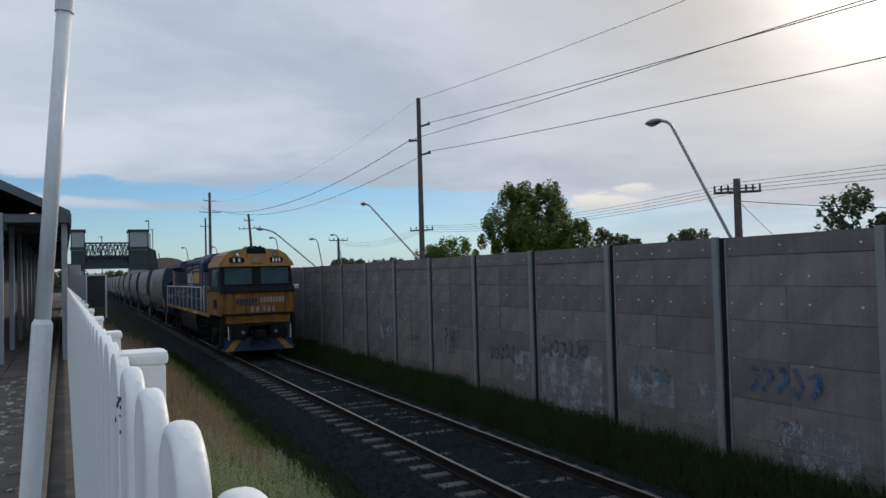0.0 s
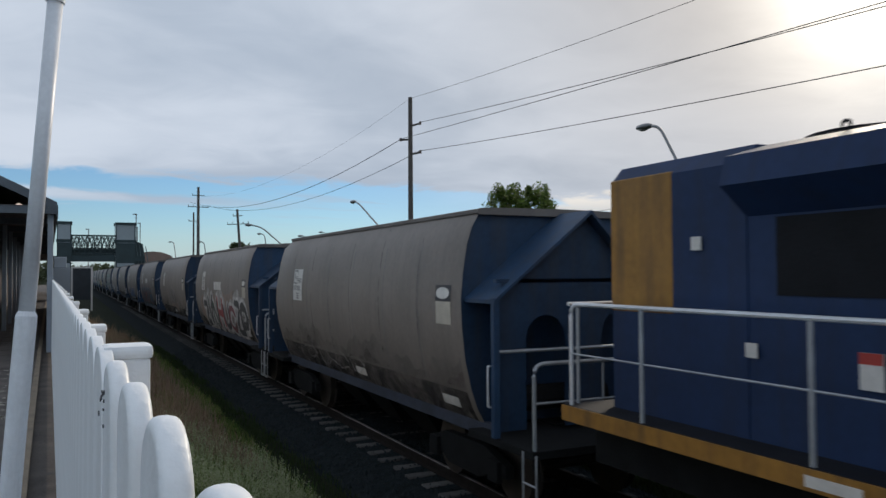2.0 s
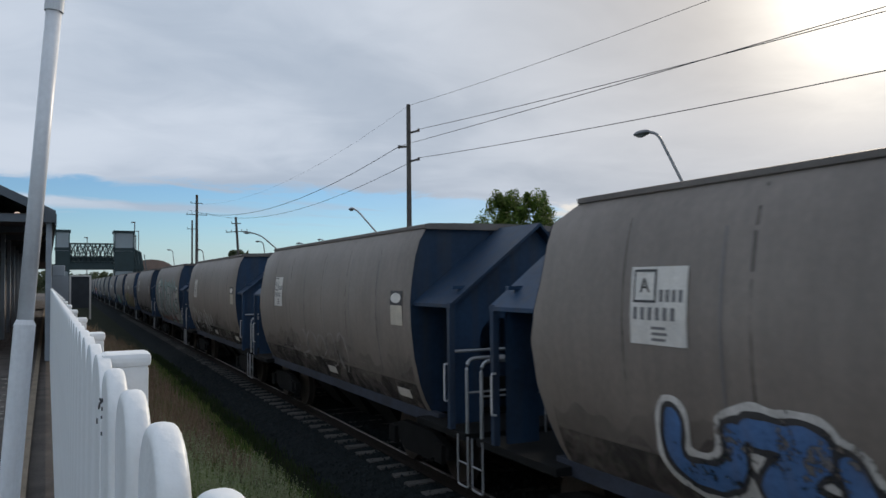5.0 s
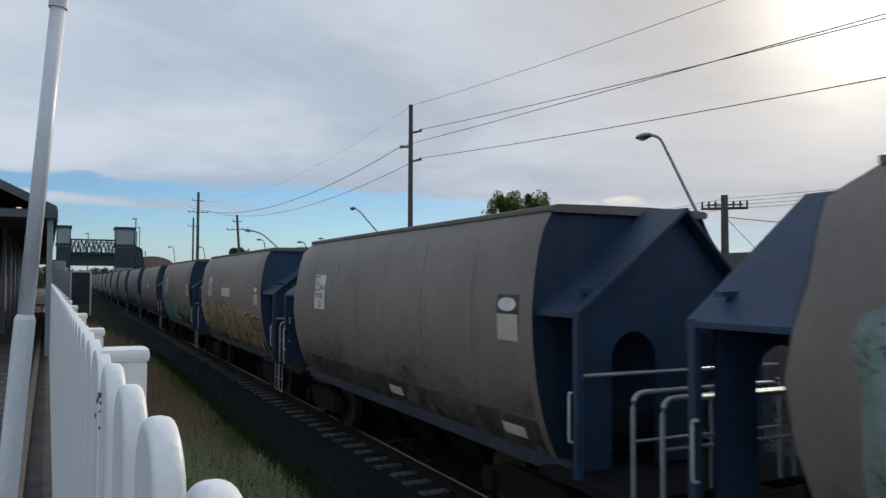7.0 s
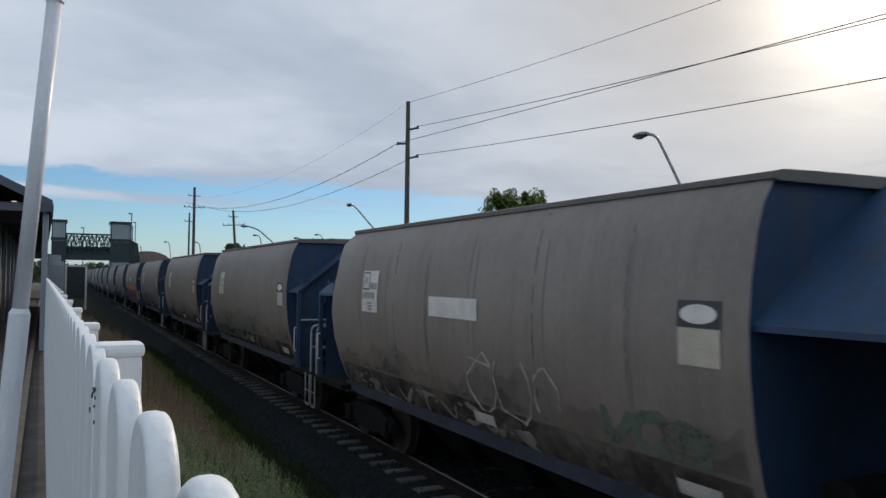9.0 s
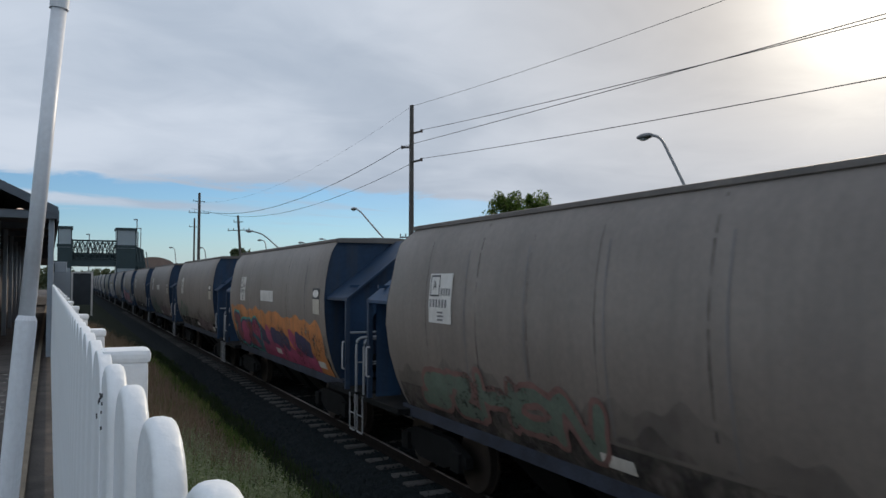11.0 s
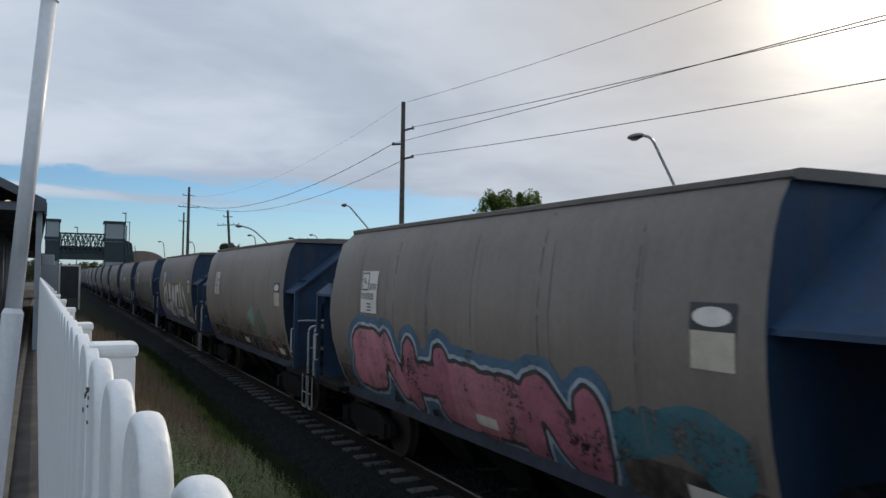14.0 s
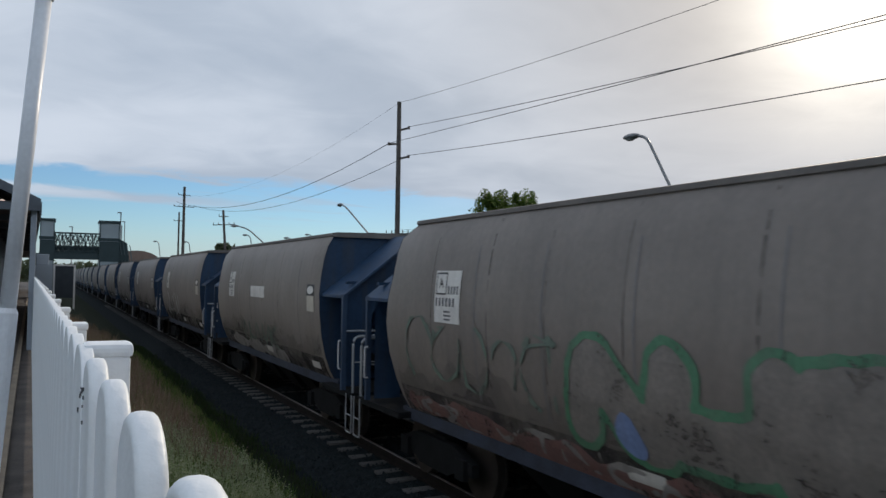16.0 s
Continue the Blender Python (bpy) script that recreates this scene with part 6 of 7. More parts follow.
M["brand_white"] = mat("brand_white", (0.55, 0.57, 0.62), 0.5, var=0.2, scale=4, streak=0.5, dirt=(0.10, 0.12, 0.2))
M["brand_yellow"] = mat("brand_yellow", (0.55, 0.33, 0.07), 0.5, var=0.2, scale=4, streak=0.45, dirt=(0.10, 0.08, 0.08))


# ---- poles, wires and street lamps ----
def pole(name, at, top, r, label, group=""):
    ob = thing(name, at, label=label, category="utility pole", group=group)
    bm = bmesh.new()
    tube(bm, [(0, 0, 0), (0, 0, top - at[2])], r, 12, taper=0.72)
    part("shaft", bm, "timber_pole", ob)
    return ob


def arm(ob, z, half, way, material="timber_pole", insul=(-1, -0.5, 0.5, 1), thick=0.05):
    """A crossarm with its insulators on a pole; way: its direction on the ground."""
    d = Vector((*way, 0)).normalized()
    bm = bmesh.new()
    tube(bm, [d * -half + Vector((0, 0, z)), d * half + Vector((0, 0, z))], thick, 6)
    a = part("crossarm", bm, material, ob)
    for k in insul:
        bm = bmesh.new()
        q = d * half * k * 0.95 + Vector((0, 0, z))
        tube(bm, [q, q + Vector((0, 0, 0.12)), q + Vector((0, 0, 0.13)), q + Vector((0, 0, 0.24))], 0.035, 8)
        part("insulator", bm, "insulator", a)


def wire(a, b, sag, label="thin black overhead power line", r=0.02):
    a, b = Vector(a), Vector(b)
    bm = bmesh.new()
    pts = []
    for i in range(17):
        t = i / 16
        q = a.lerp(b, t)
        q.z -= sag * 4 * t * (1 - t)
        pts.append(q)
    tube(bm, pts, r, 5)
    tagged(part("power_line", bm, "wire"), label, "power line", group="overhead power lines")


def street_lamp(foot, head, r, label):
    """A bracket lamp: a leaning arm with a curved end and an oval lantern."""
    foot, head = Vector(foot), Vector(head)
    ob = thing("street_lamp", foot, label=label, category="street lamp", group="street lamps behind the wall")
    h = head - foot
    d = Vector((h.x, h.y, 0)).normalized()
    L = h.length
    bm = bmesh.new()
    tube(bm, bent([(0, 0, 0), h - d * L * 0.085 + Vector((0, 0, -0.02 * L)), h], L * 0.055, 6), r, 8)
    part("bracket_arm", bm, "street_lamp", ob)
    bm = bmesh.new()
    bmesh.ops.create_uvsphere(bm, u_segments=14, v_segments=8, radius=1)
    for v in bm.verts:
        v.co.x *= 0.46
        v.co.y *= 0.22
        v.co.z *= 0.13 if v.co.z > 0 else 0.10
    a = math.atan2(d.y, d.x)
    bmesh.ops.rotate(bm, verts=bm.verts, matrix=Matrix.Rotation(a, 3, "Z"))
    lan = part("lantern", bm, "street_lamp", ob, "dull grey oval lantern", smooth=True)
    lan.location = h + d * 0.30
    bm = bmesh.new()
    bmesh.ops.create_uvsphere(bm, u_segments=12, v_segments=6, radius=1)
    for v in bm.verts:
        v.co.x *= 0.26
        v.co.y *= 0.15
        v.co.z *= 0.09
    bmesh.ops.rotate(bm, verts=bm.verts, matrix=Matrix.Rotation(a, 3, "Z"))
    bowl = part("bowl", bm, "lamp_glass", lan, "", smooth=True)
    bowl.location = (d.x * 0.06, d.y * 0.06, -0.06)
    return ob


def make_poles():
    along = (0.0, 1.0)
    main = pole("utility_pole", (20.0, 46.4, 0.5), 14.48, 0.19, "tall timber power pole with offset arms", "power poles")
    for z, s in ((12.63 - 0.5, 1), (11.75 - 0.5, -1), (10.77 - 0.5, 1)):
        bm = bmesh.new()
        tube(bm, [(0, 0, z - 0.02), (0.35 * s, -0.75 * s, z + 0.04)], 0.07, 8)
        a = part("insulator_arm", bm, "timber_pole", main, "short grey insulator arm")
        bm = bmesh.new()
        tube(bm, [(0.36 * s, -0.78 * s, z - 0.04), (0.36 * s, -0.78 * s, z + 0.16)], 0.08, 8)
        part("insulator", bm, "insulator", a)
    arm(main, 5.86 - 0.5, 0.85, (0.6, -0.8))
    low = pole("utility_pole", (20.0, 19.55, 0.5), 5.95, 0.16, "weathered timber pole with a crossarm", "power poles")
    arm(low, 5.50 - 0.5, 0.75, (0.7, -0.7), insul=(-1, -0.7, -0.4, 0.4, 0.7, 1))
    arm(low, 5.62 - 0.5, 0.60, (0.7, -0.7), thick=0.03, insul=())
    far = pole("utility_pole", (15.2, 105, 0.5), 14.4, 0.22, "distant timber power pole with crossarms", "power poles")
    arm(far, 11.3, 1.35, (1, 0.2))
    arm(far, 12.8, 0.8, (1, 0.2), insul=(-1,))
    far2 = pole("utility_pole", (17.2, 86, 0.5), 10.1, 0.17, "distant leaning timber pole with a crossarm", "power poles")
    far2.rotation_euler = (0, radians(-4), 0)
    arm(far2, 8.0, 1.2, (1, 0.1))
    arm(far2, 8.9, 0.5, (1, 0.1), insul=(-1,))
    far3 = pole("utility_pole", (15.6, 112, 0.5), 11.6, 0.15, "distant thin timber pole", "power poles")
    arm(far3, 9.9, 0.7, (1, 0.2), insul=(-1, 1))
    far4 = pole("utility_pole", (22.0, 71, 0.5), 6.6, 0.15, "low timber pole with a crossarm", "power poles")
    arm(far4, 5.9, 0.9, (1, -0.1))
    # high wires past the tall pole
    wire((20.0, 46.4, 14.42), (20.0, 4.0, 12.1), 0.35, r=0.012)
    wire((20.35, 45.65, 12.75), (20.0, -6.0, 9.2), 0.30, r=0.017)
    wire((19.65, 47.15, 11.85), (20.0, -6.0, 9.55), 0.10, r=0.017)
    wire((20.35, 45.65, 10.9), (20.0, -6.0, 7.70), 0.30, r=0.017)
    wire((20.0, 46.4, 14.42), (15.2, 105, 13.2), 1.8, r=0.006)
    wire((19.65, 47.15, 11.85), (14.2, 105, 12.4), 2.2, r=0.022)
    wire((20.35, 45.65, 10.9), (16.4, 105, 12.0), 1.9, r=0.018)
    # low wires on the crossarms
    for k in range(4):
        x, y, z = 20.0, 19.5, 5.58 + 0.115 * k
        wire((20.0, 46.3, 5.78 + 0.13 * k), (x, y, z - 0.1), 0.42, "thin black low-voltage line", 0.007)
        wire((x, y, z - 0.1), (20.0 + 0.1 * k, -8.0, 5.45 + 0.16 * k), 0.25, "thin black low-voltage line", 0.007)
        wire((20.0, 46.3, 5.78 + 0.13 * k), (22.0, 71, 6.2 + 0.13 * k), 0.7, "thin black low-voltage line", 0.007)
    wire((20.0, 19.5, 5.2), (24.0, 21.0, 3.6), 0.05, "thin black service wire to a house", 0.010)
    wire((20.0, 19.5, 5.2), (21.0, 11.5, 4.3), 0.1, "thin black service wire to a house", 0.012)
    street_lamp((20.0, 19.42, 3.2), (20.0, 23.3, 8.62), 0.055, "leaning grey street lamp with an oval lantern")
    street_lamp((20.0, 46.6, 3.8), (20.0, 57.4, 8.62), 0.06, "leaning grey street lamp with an oval lantern")
    street_lamp((25.9, 78.0, 0.5), (17.3, 82.1, 8.16), 0.07, "distant leaning street lamp")
    for x, y, z in ((19.0, 128, 8.2), (24.0, 108, 8.6), (34.0, 112, 9.2), (26.5, 96, 7.8), (17.0, 150, 9.0)):
        street_lamp((x + 1.2, y - 2.0, 0.5), (x, y, z), 0.07, "distant curved street lamp")


# ---- trees ----
def tree(at, height, spread, seed, leaves, material, label, base=0.25, lean=0.0, leaf=0.16):
    r = random.Random(seed)
    ob = thing("tree", at, label=label, category="tree", group="trees behind the wall")
    bm = bmesh.new()
    tube(bm, [(0, 0, 0), (0.05 * spread, 0, height * 0.35), (lean, 0.03 * spread, height * 0.7)], height * 0.03, 8, taper=0.4)
    limbs = []
    for k in range(12):
        a, z = r.uniform(0, 6.28), height * r.uniform(0.25, 0.65)
        tip = Vector((math.cos(a) * spread * r.uniform(0.3, 0.75), math.sin(a) * spread * r.uniform(0.3, 0.75), z + height * r.uniform(0.12, 0.32)))
        tube(bm, [(0, 0, z), tip * 0.5 + Vector((0, 0, z * 0.45)), tip], height * 0.012, 5, taper=0.3)
        limbs.append(tip)
    part("trunk", bm, "bark", ob)
    clumps = []
    for k in range(130):
        z = base + (1 - base) * r.random() ** 0.8
        # wide in the middle, uneven to the top
        w = spread * (math.sin(math.pi * min(0.98, (z - base) / (1 - base) * 0.74 + 0.14)) ** 0.7) * r.uniform(0.35, 1.08)
        a = r.uniform(0, 6.28)
        clumps.append((Vector((math.cos(a) * w + lean * z, math.sin(a) * w, z * height * 0.95)), spread * r.uniform(0.07, 0.20)))
    verts, faces = [], []
    for _ in range(leaves):
        c, s = r.choice(clumps)
        v = Vector((r.gauss(0, 0.8), r.gauss(0, 0.8), r.gauss(0, 1)))
        v = v.normalized() * s * r.random() ** 0.5
        q = c + Vector((v.x, v.y, v.z * 1.5))
        n1 = Vector((r.gauss(0, 1), r.gauss(0, 1), r.gauss(0, 1))).normalized()
        n2 = n1.orthogonal().normalized()
        l, w = leaf * r.uniform(0.6, 1.3), leaf * r.uniform(0.35, 0.6)
        k = len(verts)
        verts += [q - n1 * l, q + n2 * w, q + n1 * l, q - n2 * w]
        faces.append((k, k + 1, k + 2, k + 3))
    me = bpy.data.meshes.new("crown")
    me.from_pydata([tuple(v) for v in verts], [], faces)
    me.materials.append(M[material])
    crown = new("crown", me)
    crown.parent = ob
    return ob


def make_trees():
    tree((29.3, 47.9, 0.4), 8.8, 3.7, 5, 34000, "leaf", "full leafy green plane tree", base=0.2, leaf=0.13)
    tree((29.2, 49.8, 0.4), 7.0, 2.2, 11, 9000, "leaf", "leafy green tree beside a taller one", base=0.2, leaf=0.13)
    tree((30.5, 44.4, 0.4), 6.1, 1.7, 6, 7000, "leaf", "small light green leafy tree", base=0.2, leaf=0.13)
    tree((28.0, 58.5, 0.4), 5.6, 2.2, 7, 7000, "leaf", "low bushy dark tree", base=0.2, leaf=0.15)
    tree((27.5, 61.5, 0.4), 5.1, 2.0, 8, 5000, "leaf_dark", "low bushy olive tree", base=0.2, leaf=0.15)
    for k, (x, y, h, s, m) in enumerate(((36.0, 48.9, 6.0, 1.0, "leaf_dark"), (36.0, 46.8, 5.4, 1.2, "leaf_dark"), (36.0, 45.4, 5.0, 1.1, "leaf_dark"), (38, 42.6, 5.2, 1.2, "leaf_dark"), (36, 39.0, 5.3, 1.2, "leaf_dark"), (36, 27.5, 6.6, 1.7, "leaf_dark"), (37, 26.0, 5.4, 1.2, "leaf_dark"),
                                         (40, 128, 5.6, 2.0, "leaf_dark"), (44, 120, 5.0, 2.4, "leaf_dark"), (52, 118, 5.4, 2.4, "leaf_dark"), (34, 102, 4.9, 1.8, "leaf_dark"), (36, 92, 4.7, 1.6, "leaf_dark"), (18.9, 96, 6.5, 1.7, "leaf_dark"))):
        tree((x, y, 0.4), h, s, 20 + k, 3200, m, "distant small dark green tree" if y > 80 else "small dark open-crowned gum tree", base=0.3, leaf=0.15 if y < 80 else 0.3)


# ---- station canopy, lamp post, bridge ----
def make_canopy():
    c = thing("platform_canopy", label="long dark gabled platform canopy on pale columns", category="canopy")

    def px(y):
        return -0.02 * (y - 19.5)
    y0, y1 = 19.5, 95.0
    eave, ridge = (-0.23, 4.62), (-2.45, 5.70)
    for side, e in (("right", eave), ("left", (-4.7, 4.62))):
        bm = bmesh.new()
        a, b = (e[0], e[1]), ridge
        hull(bm, [(a[0] + px(y0), y0, a[1] - 0.02), (b[0] + px(y0), y0, b[1] - 0.02), (b[0] + px(y1), y1, b[1] - 0.02), (a[0] + px(y1), y1, a[1] - 0.02),
                  (a[0] + px(y0), y0, a[1] + 0.05), (b[0] + px(y0), y0, b[1] + 0.05), (b[0] + px(y1), y1, b[1] + 0.05), (a[0] + px(y1), y1, a[1] + 0.05)])
        part("roof_sheet", fix(bm), "canopy_roof", c, "grey corrugated roof")
    bm = bmesh.new()
    hull(bm, [(-0.25 + px(y0), y0, 4.34), (-0.21 + px(y0), y0, 4.34), (-0.21 + px(y1), y1, 4.34), (-0.25 + px(y1), y1, 4.34), (-0.25 + px(y0), y0, 4.60), (-0.21 + px(y0), y0, 4.60), (-0.21 + px(y1), y1, 4.60), (-0.25 + px(y1), y1, 4.60)])
    part("fascia", bm, "canopy_steel", c)
    bm = bmesh.new()
    hull(bm, [(-4.7, y0 - 0.03, 4.40), (-0.25, y0 - 0.03, 4.40), (-0.25, y0 + 0.02, 4.40), (-4.7, y0 + 0.02, 4.40), (-4.7, y0 - 0.03, 4.54), (-0.25, y0 - 0.03, 4.54), (-0.25, y0 + 0.02, 4.54), (-4.7, y0 + 0.02, 4.54)])
    part("tie_beam", bm, "canopy_steel", c)
    for s in (0, 1):
        bm = bmesh.new()
        a, b = ((-0.23, 4.60), (-2.45, 5.68)) if s == 0 else ((-4.7, 4.60), (-2.45, 5.68))
        hull(bm, [(a[0], y0 - 0.04, a[1] - 0.14), (b[0], y0 - 0.04, b[1] - 0.14), (b[0], y0 + 0.0, b[1] - 0.14), (a[0], y0 + 0.0, a[1] - 0.14), (a[0], y0 - 0.04, a[1] + 0.06), (b[0], y0 - 0.04, b[1] + 0.06), (b[0], y0, b[1] + 0.06), (a[0], y0, a[1] + 0.06)])
        part("barge_board", fix(bm), "canopy_steel", c)
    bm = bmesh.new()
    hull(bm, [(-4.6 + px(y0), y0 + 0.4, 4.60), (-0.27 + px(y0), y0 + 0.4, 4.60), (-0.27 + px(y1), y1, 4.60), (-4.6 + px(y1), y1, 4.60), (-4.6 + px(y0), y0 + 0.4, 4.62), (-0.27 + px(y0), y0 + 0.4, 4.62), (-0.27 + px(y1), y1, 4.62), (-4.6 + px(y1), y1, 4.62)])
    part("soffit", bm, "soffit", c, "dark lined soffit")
    col = None
    for k in range(17):
        for x in (-0.36, -1.62):
            y = y0 + 0.2 + 4.2 * k + (0 if x > -1 else -0.25)
            at = (x + px(y), y, 0)
            if col is None:
                bm = bmesh.new()
                box(bm, -0.06, 0.06, -0.07, 0.07, PLATFORM, 4.60)
                bevel(bm, 0.008)
                col = part("column", bm, "column", c, "pale grey steel column")
                col.location = at
            else:
                share("column", col, c, at)
    # station building under the canopy
    bm = bmesh.new()
    hull(bm, [(-4.4, 23, PLATFORM), (-2.55, 23, PLATFORM), (-3.9, 95, PLATFORM), (-5.8, 95, PLATFORM), (-4.4, 23, 4.6), (-2.55, 23, 4.6), (-3.9, 95, 4.6), (-5.8, 95, 4.6)])
    house = thing("station_building", (0, 0, 0), label="dark brick station building under the canopy", category="building")
    part("wall", bm, "building", house)
    for k in range(9):
        y = 25 + 6.5 * k
        x = -2.53 - 0.01875 * (y - 23)
        bm = bmesh.new()
        box(bm, x - 0.05, x + 0.01, y, y + 1.1, PLATFORM + 0.9, PLATFORM + 2.4)
        wd = part("window", bm, "glass_dark", house)
        bm = bmesh.new()
        box(bm, x, x + 0.05, y - 0.08, y + 1.18, PLATFORM + 0.8, PLATFORM + 0.9)
        part("sill", bm, "column", wd)
    # roof bracing under the soffit
    for k in range(10):
        y = y0 + 0.2 + 4.2 * k
        bm = bmesh.new()
        box(bm, -4.4 + px(y), -0.3 + px(y), y - 0.05, y + 0.05, 4.42, 4.58)
        part("cross_beam", bm, "canopy_steel", c)
    lampm = None
    for k in range(13):
        y = y0 + 0.5 + 4.6 * k
        at = (-1.0 + px(y) * 1.3, y, 4.56)
        if lampm is None:
            bm = bmesh.new()
            bmesh.ops.create_uvsphere(bm, u_segments=12, v_segments=6, radius=0.10)
            lampm = part("soffit_light", bm, "soffit_lamp", c, "small glowing round soffit light", smooth=True)
            lampm.location = at
        else:
            share("soffit_light", lampm, c, at)
    sign = thing("platform_sign", (-1.75, 20.1, 0), label="dark hanging platform sign with a pale border", category="sign")
    bm = bmesh.new()
    box(bm, -0.55, 0.22, -0.03, 0.03, 4.25, 4.45)
    b = part("board", bevel(bm, 0.01), "canopy_steel", sign)
    bm = bmesh.new()
    box(bm, -0.52, 0.19, -0.036, -0.031, 4.27, 4.285)
    part("border", bm, "column", b)
    for x in (-0.4, 0.1):
        bm = bmesh.new()
        tube(bm, [(x, 0, 4.45), (x, 0, 4.62)], 0.012, 6)
        part("hanger", bm, "canopy_steel", sign)


def make_lamp_post():
    ob = thing("lamp_post", (-0.318, 5.0, PLATFORM), label="white-painted tubular platform lamp post, slightly leaning", category="lamp post")
    d = Vector((0.072, 0, 1.0))
    bm = bmesh.new()
    tube(bm, [(0, 0, 0), d * 1.50], 0.056, 20)
    tube(bm, [d * 1.50, d * 1.53], 0.056, 20, taper=0.75)
    part("sleeve", fix(bm), "lamp_white", ob, "thicker white lower tube", smooth=False)
    bm = bmesh.new()
    tube(bm, [d * 1.5, d * 3.38], 0.043, 20)
    part("tube", bm, "lamp_white", ob, smooth=True)
    bm = bmesh.new()
    tube(bm, [d * 3.31, d * 3.42], 0.052, 20)
    part("collar", bm, "lamp_white", ob)
    bm = bmesh.new()
    tube(bm, bent([d * 3.40, d * 3.40 + Vector((-0.10, 0, 0.05)), d * 3.40 + Vector((-0.6, -0.1, 0.25))], 0.04), 0.028, 10)
    part("arm", bm, "lamp_white", ob)
    bm = bmesh.new()
    box(bm, -0.95, -0.40, -0.16, 0.08, 3.60, 3.72)
    part("lantern", bevel(bm, 0.04, 2), "galvanised", ob, "grey lantern")
    bm = bmesh.new()
    tube(bm, [(0, 0, 0), (0, 0, 0.02)], 0.12, 16)
    part("base_plate", bm, "lamp_white", ob)


def make_bridge():
    b = thing("footbridge", (0, 115, 0), label="dark green covered footbridge with two grey lift towers", category="footbridge")
    bm = bmesh.new()
    box(bm, -2.2, 9.4, -1.4, 1.4, 4.85, 5.55)
    part("deck", bm, "bridge_green", b)
    for z in (5.6, 8.15):
        bm = bmesh.new()
        box(bm, 0.3, 6.0, -1.42, -1.30, z, z + 0.14)
        part("chord", bm, "bridge_green", b)
    for k in range(7):
        x = 0.4 + 0.9 * k
        bm = bmesh.new()
        box(bm, x - 0.05, x + 0.05, -1.44, -1.32, 5.6, 8.2)
        part("upright", bm, "bridge_green", b)
    for k in range(9):
        x = 0.4 + 0.61 * k
        for z in (5.65, 6.9):
            bm = bmesh.new()
            tube(bm, [(x, -1.37, z), (x + 0.61, -1.37, z + 1.25)], 0.06, 5)
            tube(bm, [(x + 0.61, -1.37, z), (x, -1.37, z + 1.25)], 0.06, 5)
            part("lattice_panel", bm, "bridge_green", b)
    for k in range(5):
        bm = bmesh.new()
        box(bm, 0.4, 5.9, -1.33, -1.29, 5.9 + 0.5 * k, 5.98 + 0.5 * k)
        part("screen_rail", bm, "bridge_grey", b)
    for k in range(12):
        bm = bmesh.new()
        x = 0.4 + 0.45 * k
        tube(bm, [(x, 1.36, 5.65), (x + 0.45, 1.36, 8.2)], 0.05, 4)
        tube(bm, [(x + 0.45, 1.36, 5.65), (x, 1.36, 8.2)], 0.05, 4)
        part("far_lattice", bm, "bridge_green", b)
    bm = bmesh.new()
    box(bm, 0.3, 6.0, 1.2, 1.3, 5.55, 6.7)
    part("far_parapet", bm, "bridge_green", b)
    bm = bmesh.new()
    box(bm, 0.2, 6.1, -1.5, 1.5, 8.28, 8.36)
    part("bridge_roof", bm, "bridge_green", b)
    for x0, x1 in ((-1.35, 0.35), (5.75, 8.2)):
        bm = bmesh.new()
        box(bm, x0, x1, -1.6, 1.6, 0.4, 9.75)
        t = part("lift_tower", bm, "lift_glass", b, "grey clad lift tower")
        bm = bmesh.new()
        box(bm, x0 - 0.12, x1 + 0.12, -1.75, 1.75, 9.75, 10.08)
        part("tower_roof", bm, "bridge_green", t)
        for x in (x0, x1 - 0.12):
            bm = bmesh.new()
            box(bm, x, x + 0.12, -1.64, -1.58, 0.4, 9.75)
            part("tower_frame", bm, "bridge_green", t)
        bm = bmesh.new()
        box(bm, x0 - 0.1, x1 + 0.1, -1.66, -1.60, 7.35, 7.75)
        part("tower_band", bm, "bridge_green", t)
        bm = bmesh.new()
        box(bm, x0, x1, -1.66, -1.60, 4.6, 7.3)
        part("tower_base", bm, "bridge_green", t)
    bm = bmesh.new()
    hull(bm, [(7.6, -1.2, 4.3), (10.2, -1.2, 0.5), (10.2, 1.2, 0.5), (7.6, 1.2, 4.3), (7.6, -1.2, 7.9), (9.2, -1.2, 7.2), (9.2, 1.2, 7.2), (7.6, 1.2, 7.9)])
    part("stair_housing", fix(bm), "bridge_green", b)
    bm = bmesh.new()
    for k in range(4):
        tube(bm, [(8.2 + 0.45 * k, -1.25, 7.8 - 0.3 * k), (8.7 + 0.45 * k, -1.25, 4.2 - 0.3 * k)], 0.06, 6)
    part("stair_brace", bm, "bridge_grey", b)


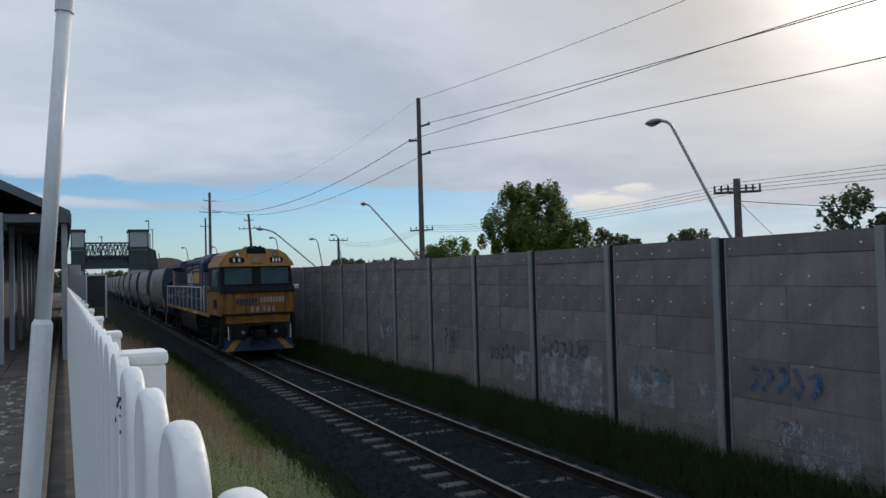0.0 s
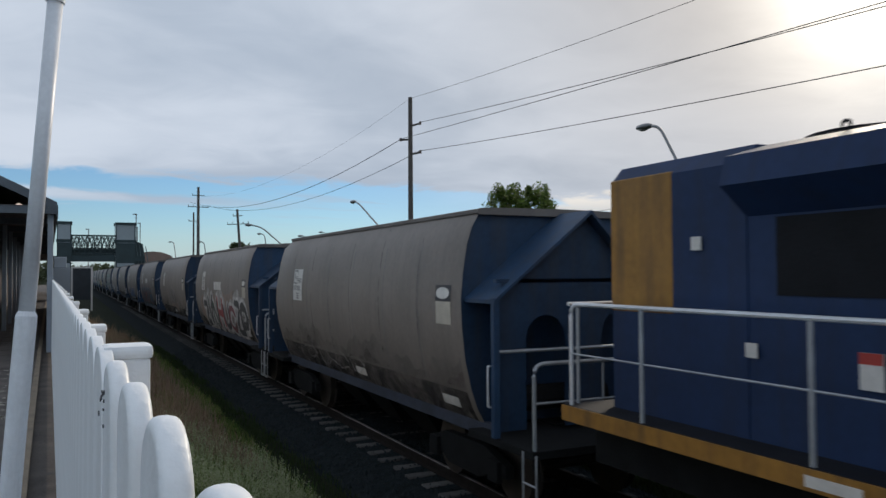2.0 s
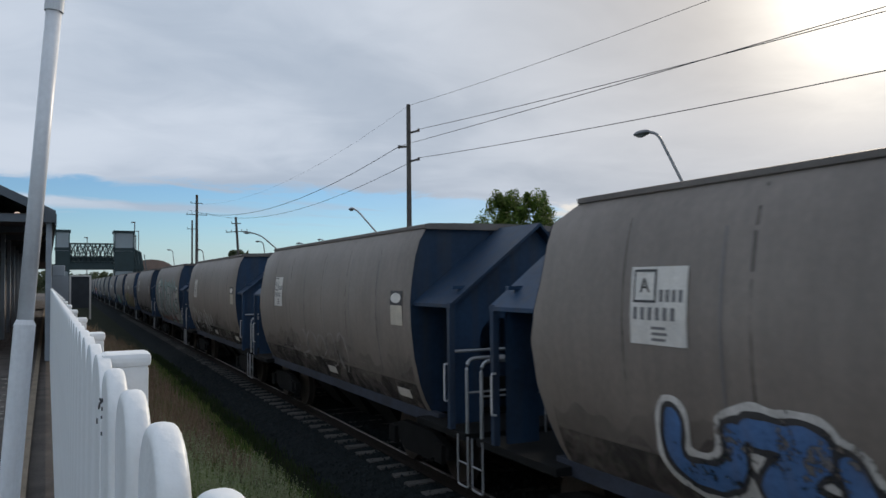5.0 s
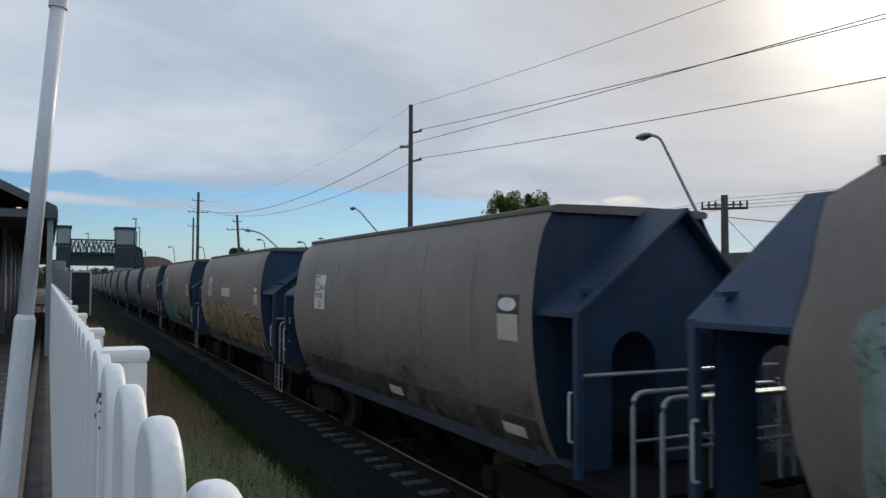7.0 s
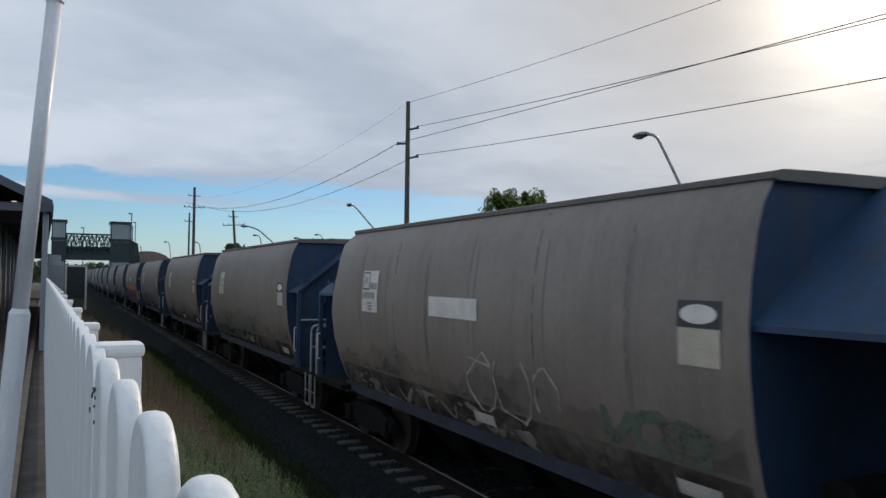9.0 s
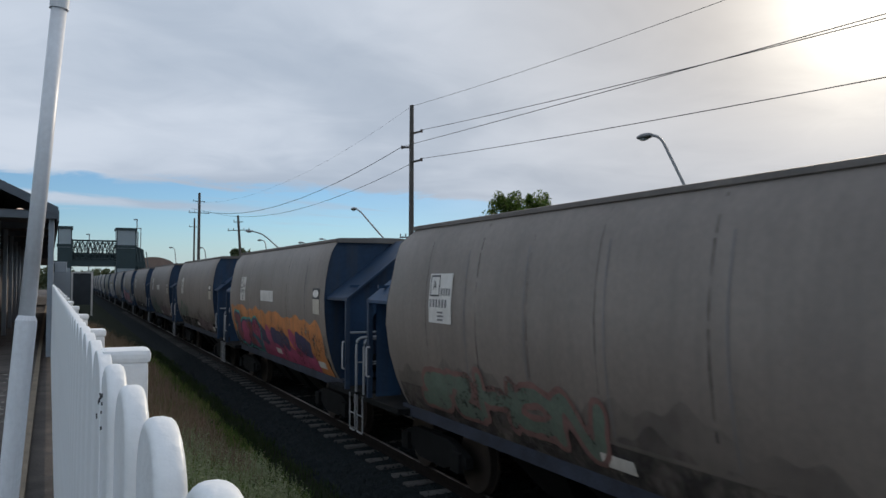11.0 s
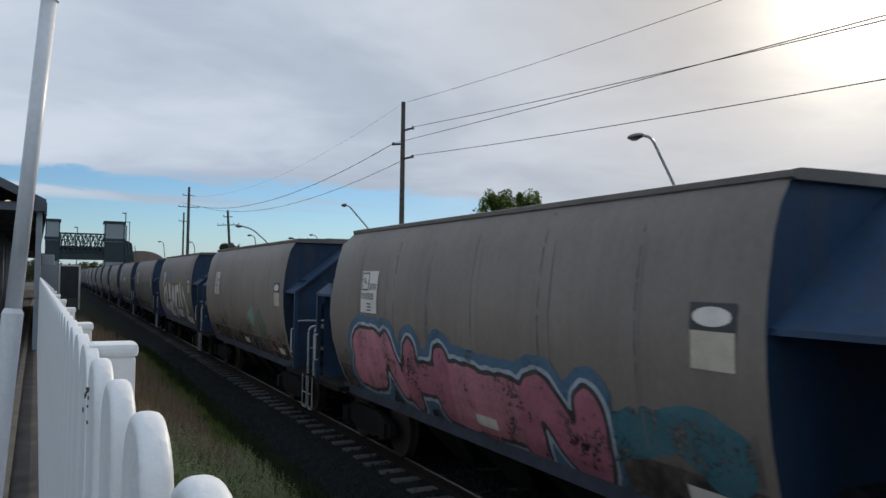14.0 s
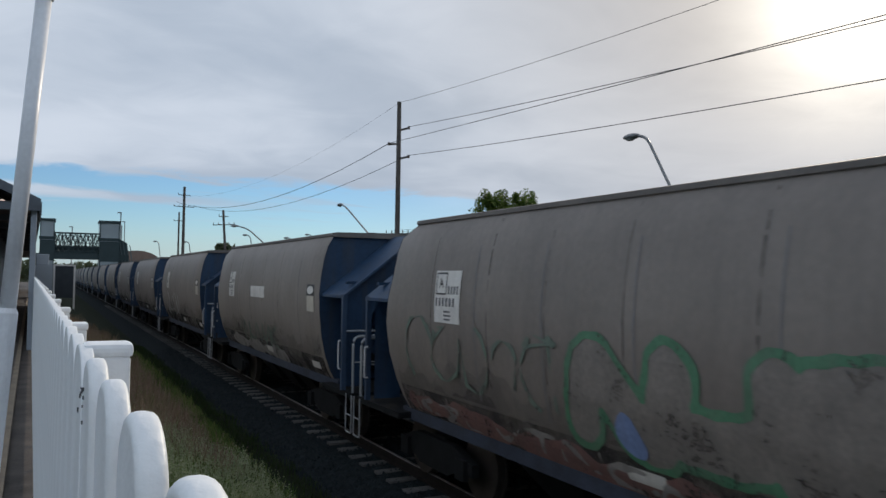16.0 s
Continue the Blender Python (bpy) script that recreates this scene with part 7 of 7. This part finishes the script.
def make_far():
    hut = thing("equipment_hut", (0, 60, PLATFORM), label="grey boxy hut with a dark mesh bay beside the platform", category="hut")
    bm = bmesh.new()
    box(bm, -1.3, 0.15, 0, 3, -0.9, 2.25)
    part("hut_body", bm, "box_grey", hut)
    bm = bmesh.new()
    box(bm, 0.30, 1.50, 0.35, 0.40, 0.0, 2.2)
    part("mesh_panel", bm, "mesh_dark", hut)
    for x0, x1, z0, z1 in ((0.18, 0.30, -0.9, 2.30), (1.46, 1.58, -0.9, 2.30), (0.30, 1.46, 2.2, 2.30)):
        bm = bmesh.new()
        box(bm, x0, x1, 0.26, 0.38, z0, z1)
        part("pale_frame", bm, "sign_white", hut)
    bm = bmesh.new()
    box(bm, -0.9, -0.1, 0.6, 1.8, 2.25, 3.0)
    part("roof_unit", bevel(bm, 0.03), "box_grey", hut)
    silo = thing("arched_shed", (13.4, 145, 0.4), label="distant shed with a rusty arched roof", category="shed")
    bm = bmesh.new()
    ring = [(-4.0, 0.0)] + [(-4.0 * math.cos(math.pi * k / 12), 4.4 + 2.3 * math.sin(math.pi * k / 12)) for k in range(13)] + [(4.0, 0.0)]
    prism(bm, ring, "y", 0, 14)
    part("shed_body", fix(bm), "rust_roof", silo)
    for k, (x, y, z) in enumerate(((9.5, 130, 12.4), (10.8, 145, 11.2), (11.4, 160, 10.6), (12.8, 165, 13.2), (3.2, 150, 11.0))):
        ob = thing("light_pole", (x, y, 0), label="distant thin steel light pole", category="light pole", group="distant light poles")
        bm = bmesh.new()
        tube(bm, [(0, 0, 0), (0, 0, z)], 0.09, 6)
        part("shaft", bm, "street_lamp", ob)
        bm = bmesh.new()
        box(bm, -0.5, 0.1, -0.15, 0.15, z - 0.05, z + 0.12)
        part("head", bm, "street_lamp", ob)
    for k, (x, y) in enumerate(((-14, 215), (-8, 225), (-2, 210), (3, 228), (8, 220), (-20, 205), (14, 205))):
        tree((x, y, 0.3), 4.6 + 0.7 * (k % 3), 4.0, 60 + k, 2500, "leaf_dark", "distant bushy dark green tree", base=0.1, leaf=0.45)
    # far rows of low roofs and trees that close the view
    r = random.Random(3)
    for k in range(22):
        a = radians(-8 + 3.9 * k)
        d = r.uniform(190, 260)
        at = (math.sin(a) * d + 22, math.cos(a) * d, 0.3)
        if -25 < at[0] < 12:
            continue
        house = thing("house", at, label="distant low house with a tiled roof", category="house", group="distant houses")
        w, h = r.uniform(5, 8), r.uniform(2.6, 3.2)
        bm = bmesh.new()
        box(bm, -w, w, -5, 5, 0, h)
        part("wall", bm, "box_grey", house)
        bm = bmesh.new()
        hull(bm, [(-w - 0.5, -5.5, h), (w + 0.5, -5.5, h), (w + 0.5, 5.5, h), (-w - 0.5, 5.5, h), (-w * 0.6, -0.2, h + 2.2), (w * 0.6, -0.2, h + 2.2), (w * 0.6, 0.2, h + 2.2), (-w * 0.6, 0.2, h + 2.2)])
        part("roof", bm, "rust_roof", house)


make_poles()
make_trees()
make_canopy()
make_lamp_post()
make_bridge()
make_far()
locomotive = make_locomotive()
wagons = make_train()


# ---- movement ----
# small surges of the train: seconds, metres
SURGE_AT = (0.0, 1.0, 1.5, 2.0, 2.5, 3.0, 3.5, 4.0, 6.5, 7.0, 7.5, 8.0, 8.5, 9.0, 11.5, 12.0, 12.5, 13.0, 13.5, 14.0, 14.5, 15.0, 15.5, 16.0)
SURGE = (0.0, 0.0, 0.0, -0.03, 0.12, -0.2, -0.13, 0.24, -0.17, -0.07, -0.28, -0.17, 0.03, -0.06, 0.47, 0.11, 0.1, 0.26, 0.0, 0.1, 0.0, -0.12, 0.1, -0.31)
TRAIN = (52.77, 21.88, 0.0194)


def train_place(t):
    """Where the first wagon's body begins along the track at t seconds."""
    return TRAIN[0] - TRAIN[1] * t + TRAIN[2] * t * t + float(np.interp(t, SURGE_AT, SURGE))


def motions():
    times = [0.5 * k for k in range(33)]
    for i, w in enumerate(wagons):
        walk(w, [(t, pose(TRACK, train_place(t) + PITCH * i, RIDE)) for t in times])
    walk(locomotive, [(t, pose(TRACK, train_place(t) - 22.42, RIDE)) for t in times])


motions()
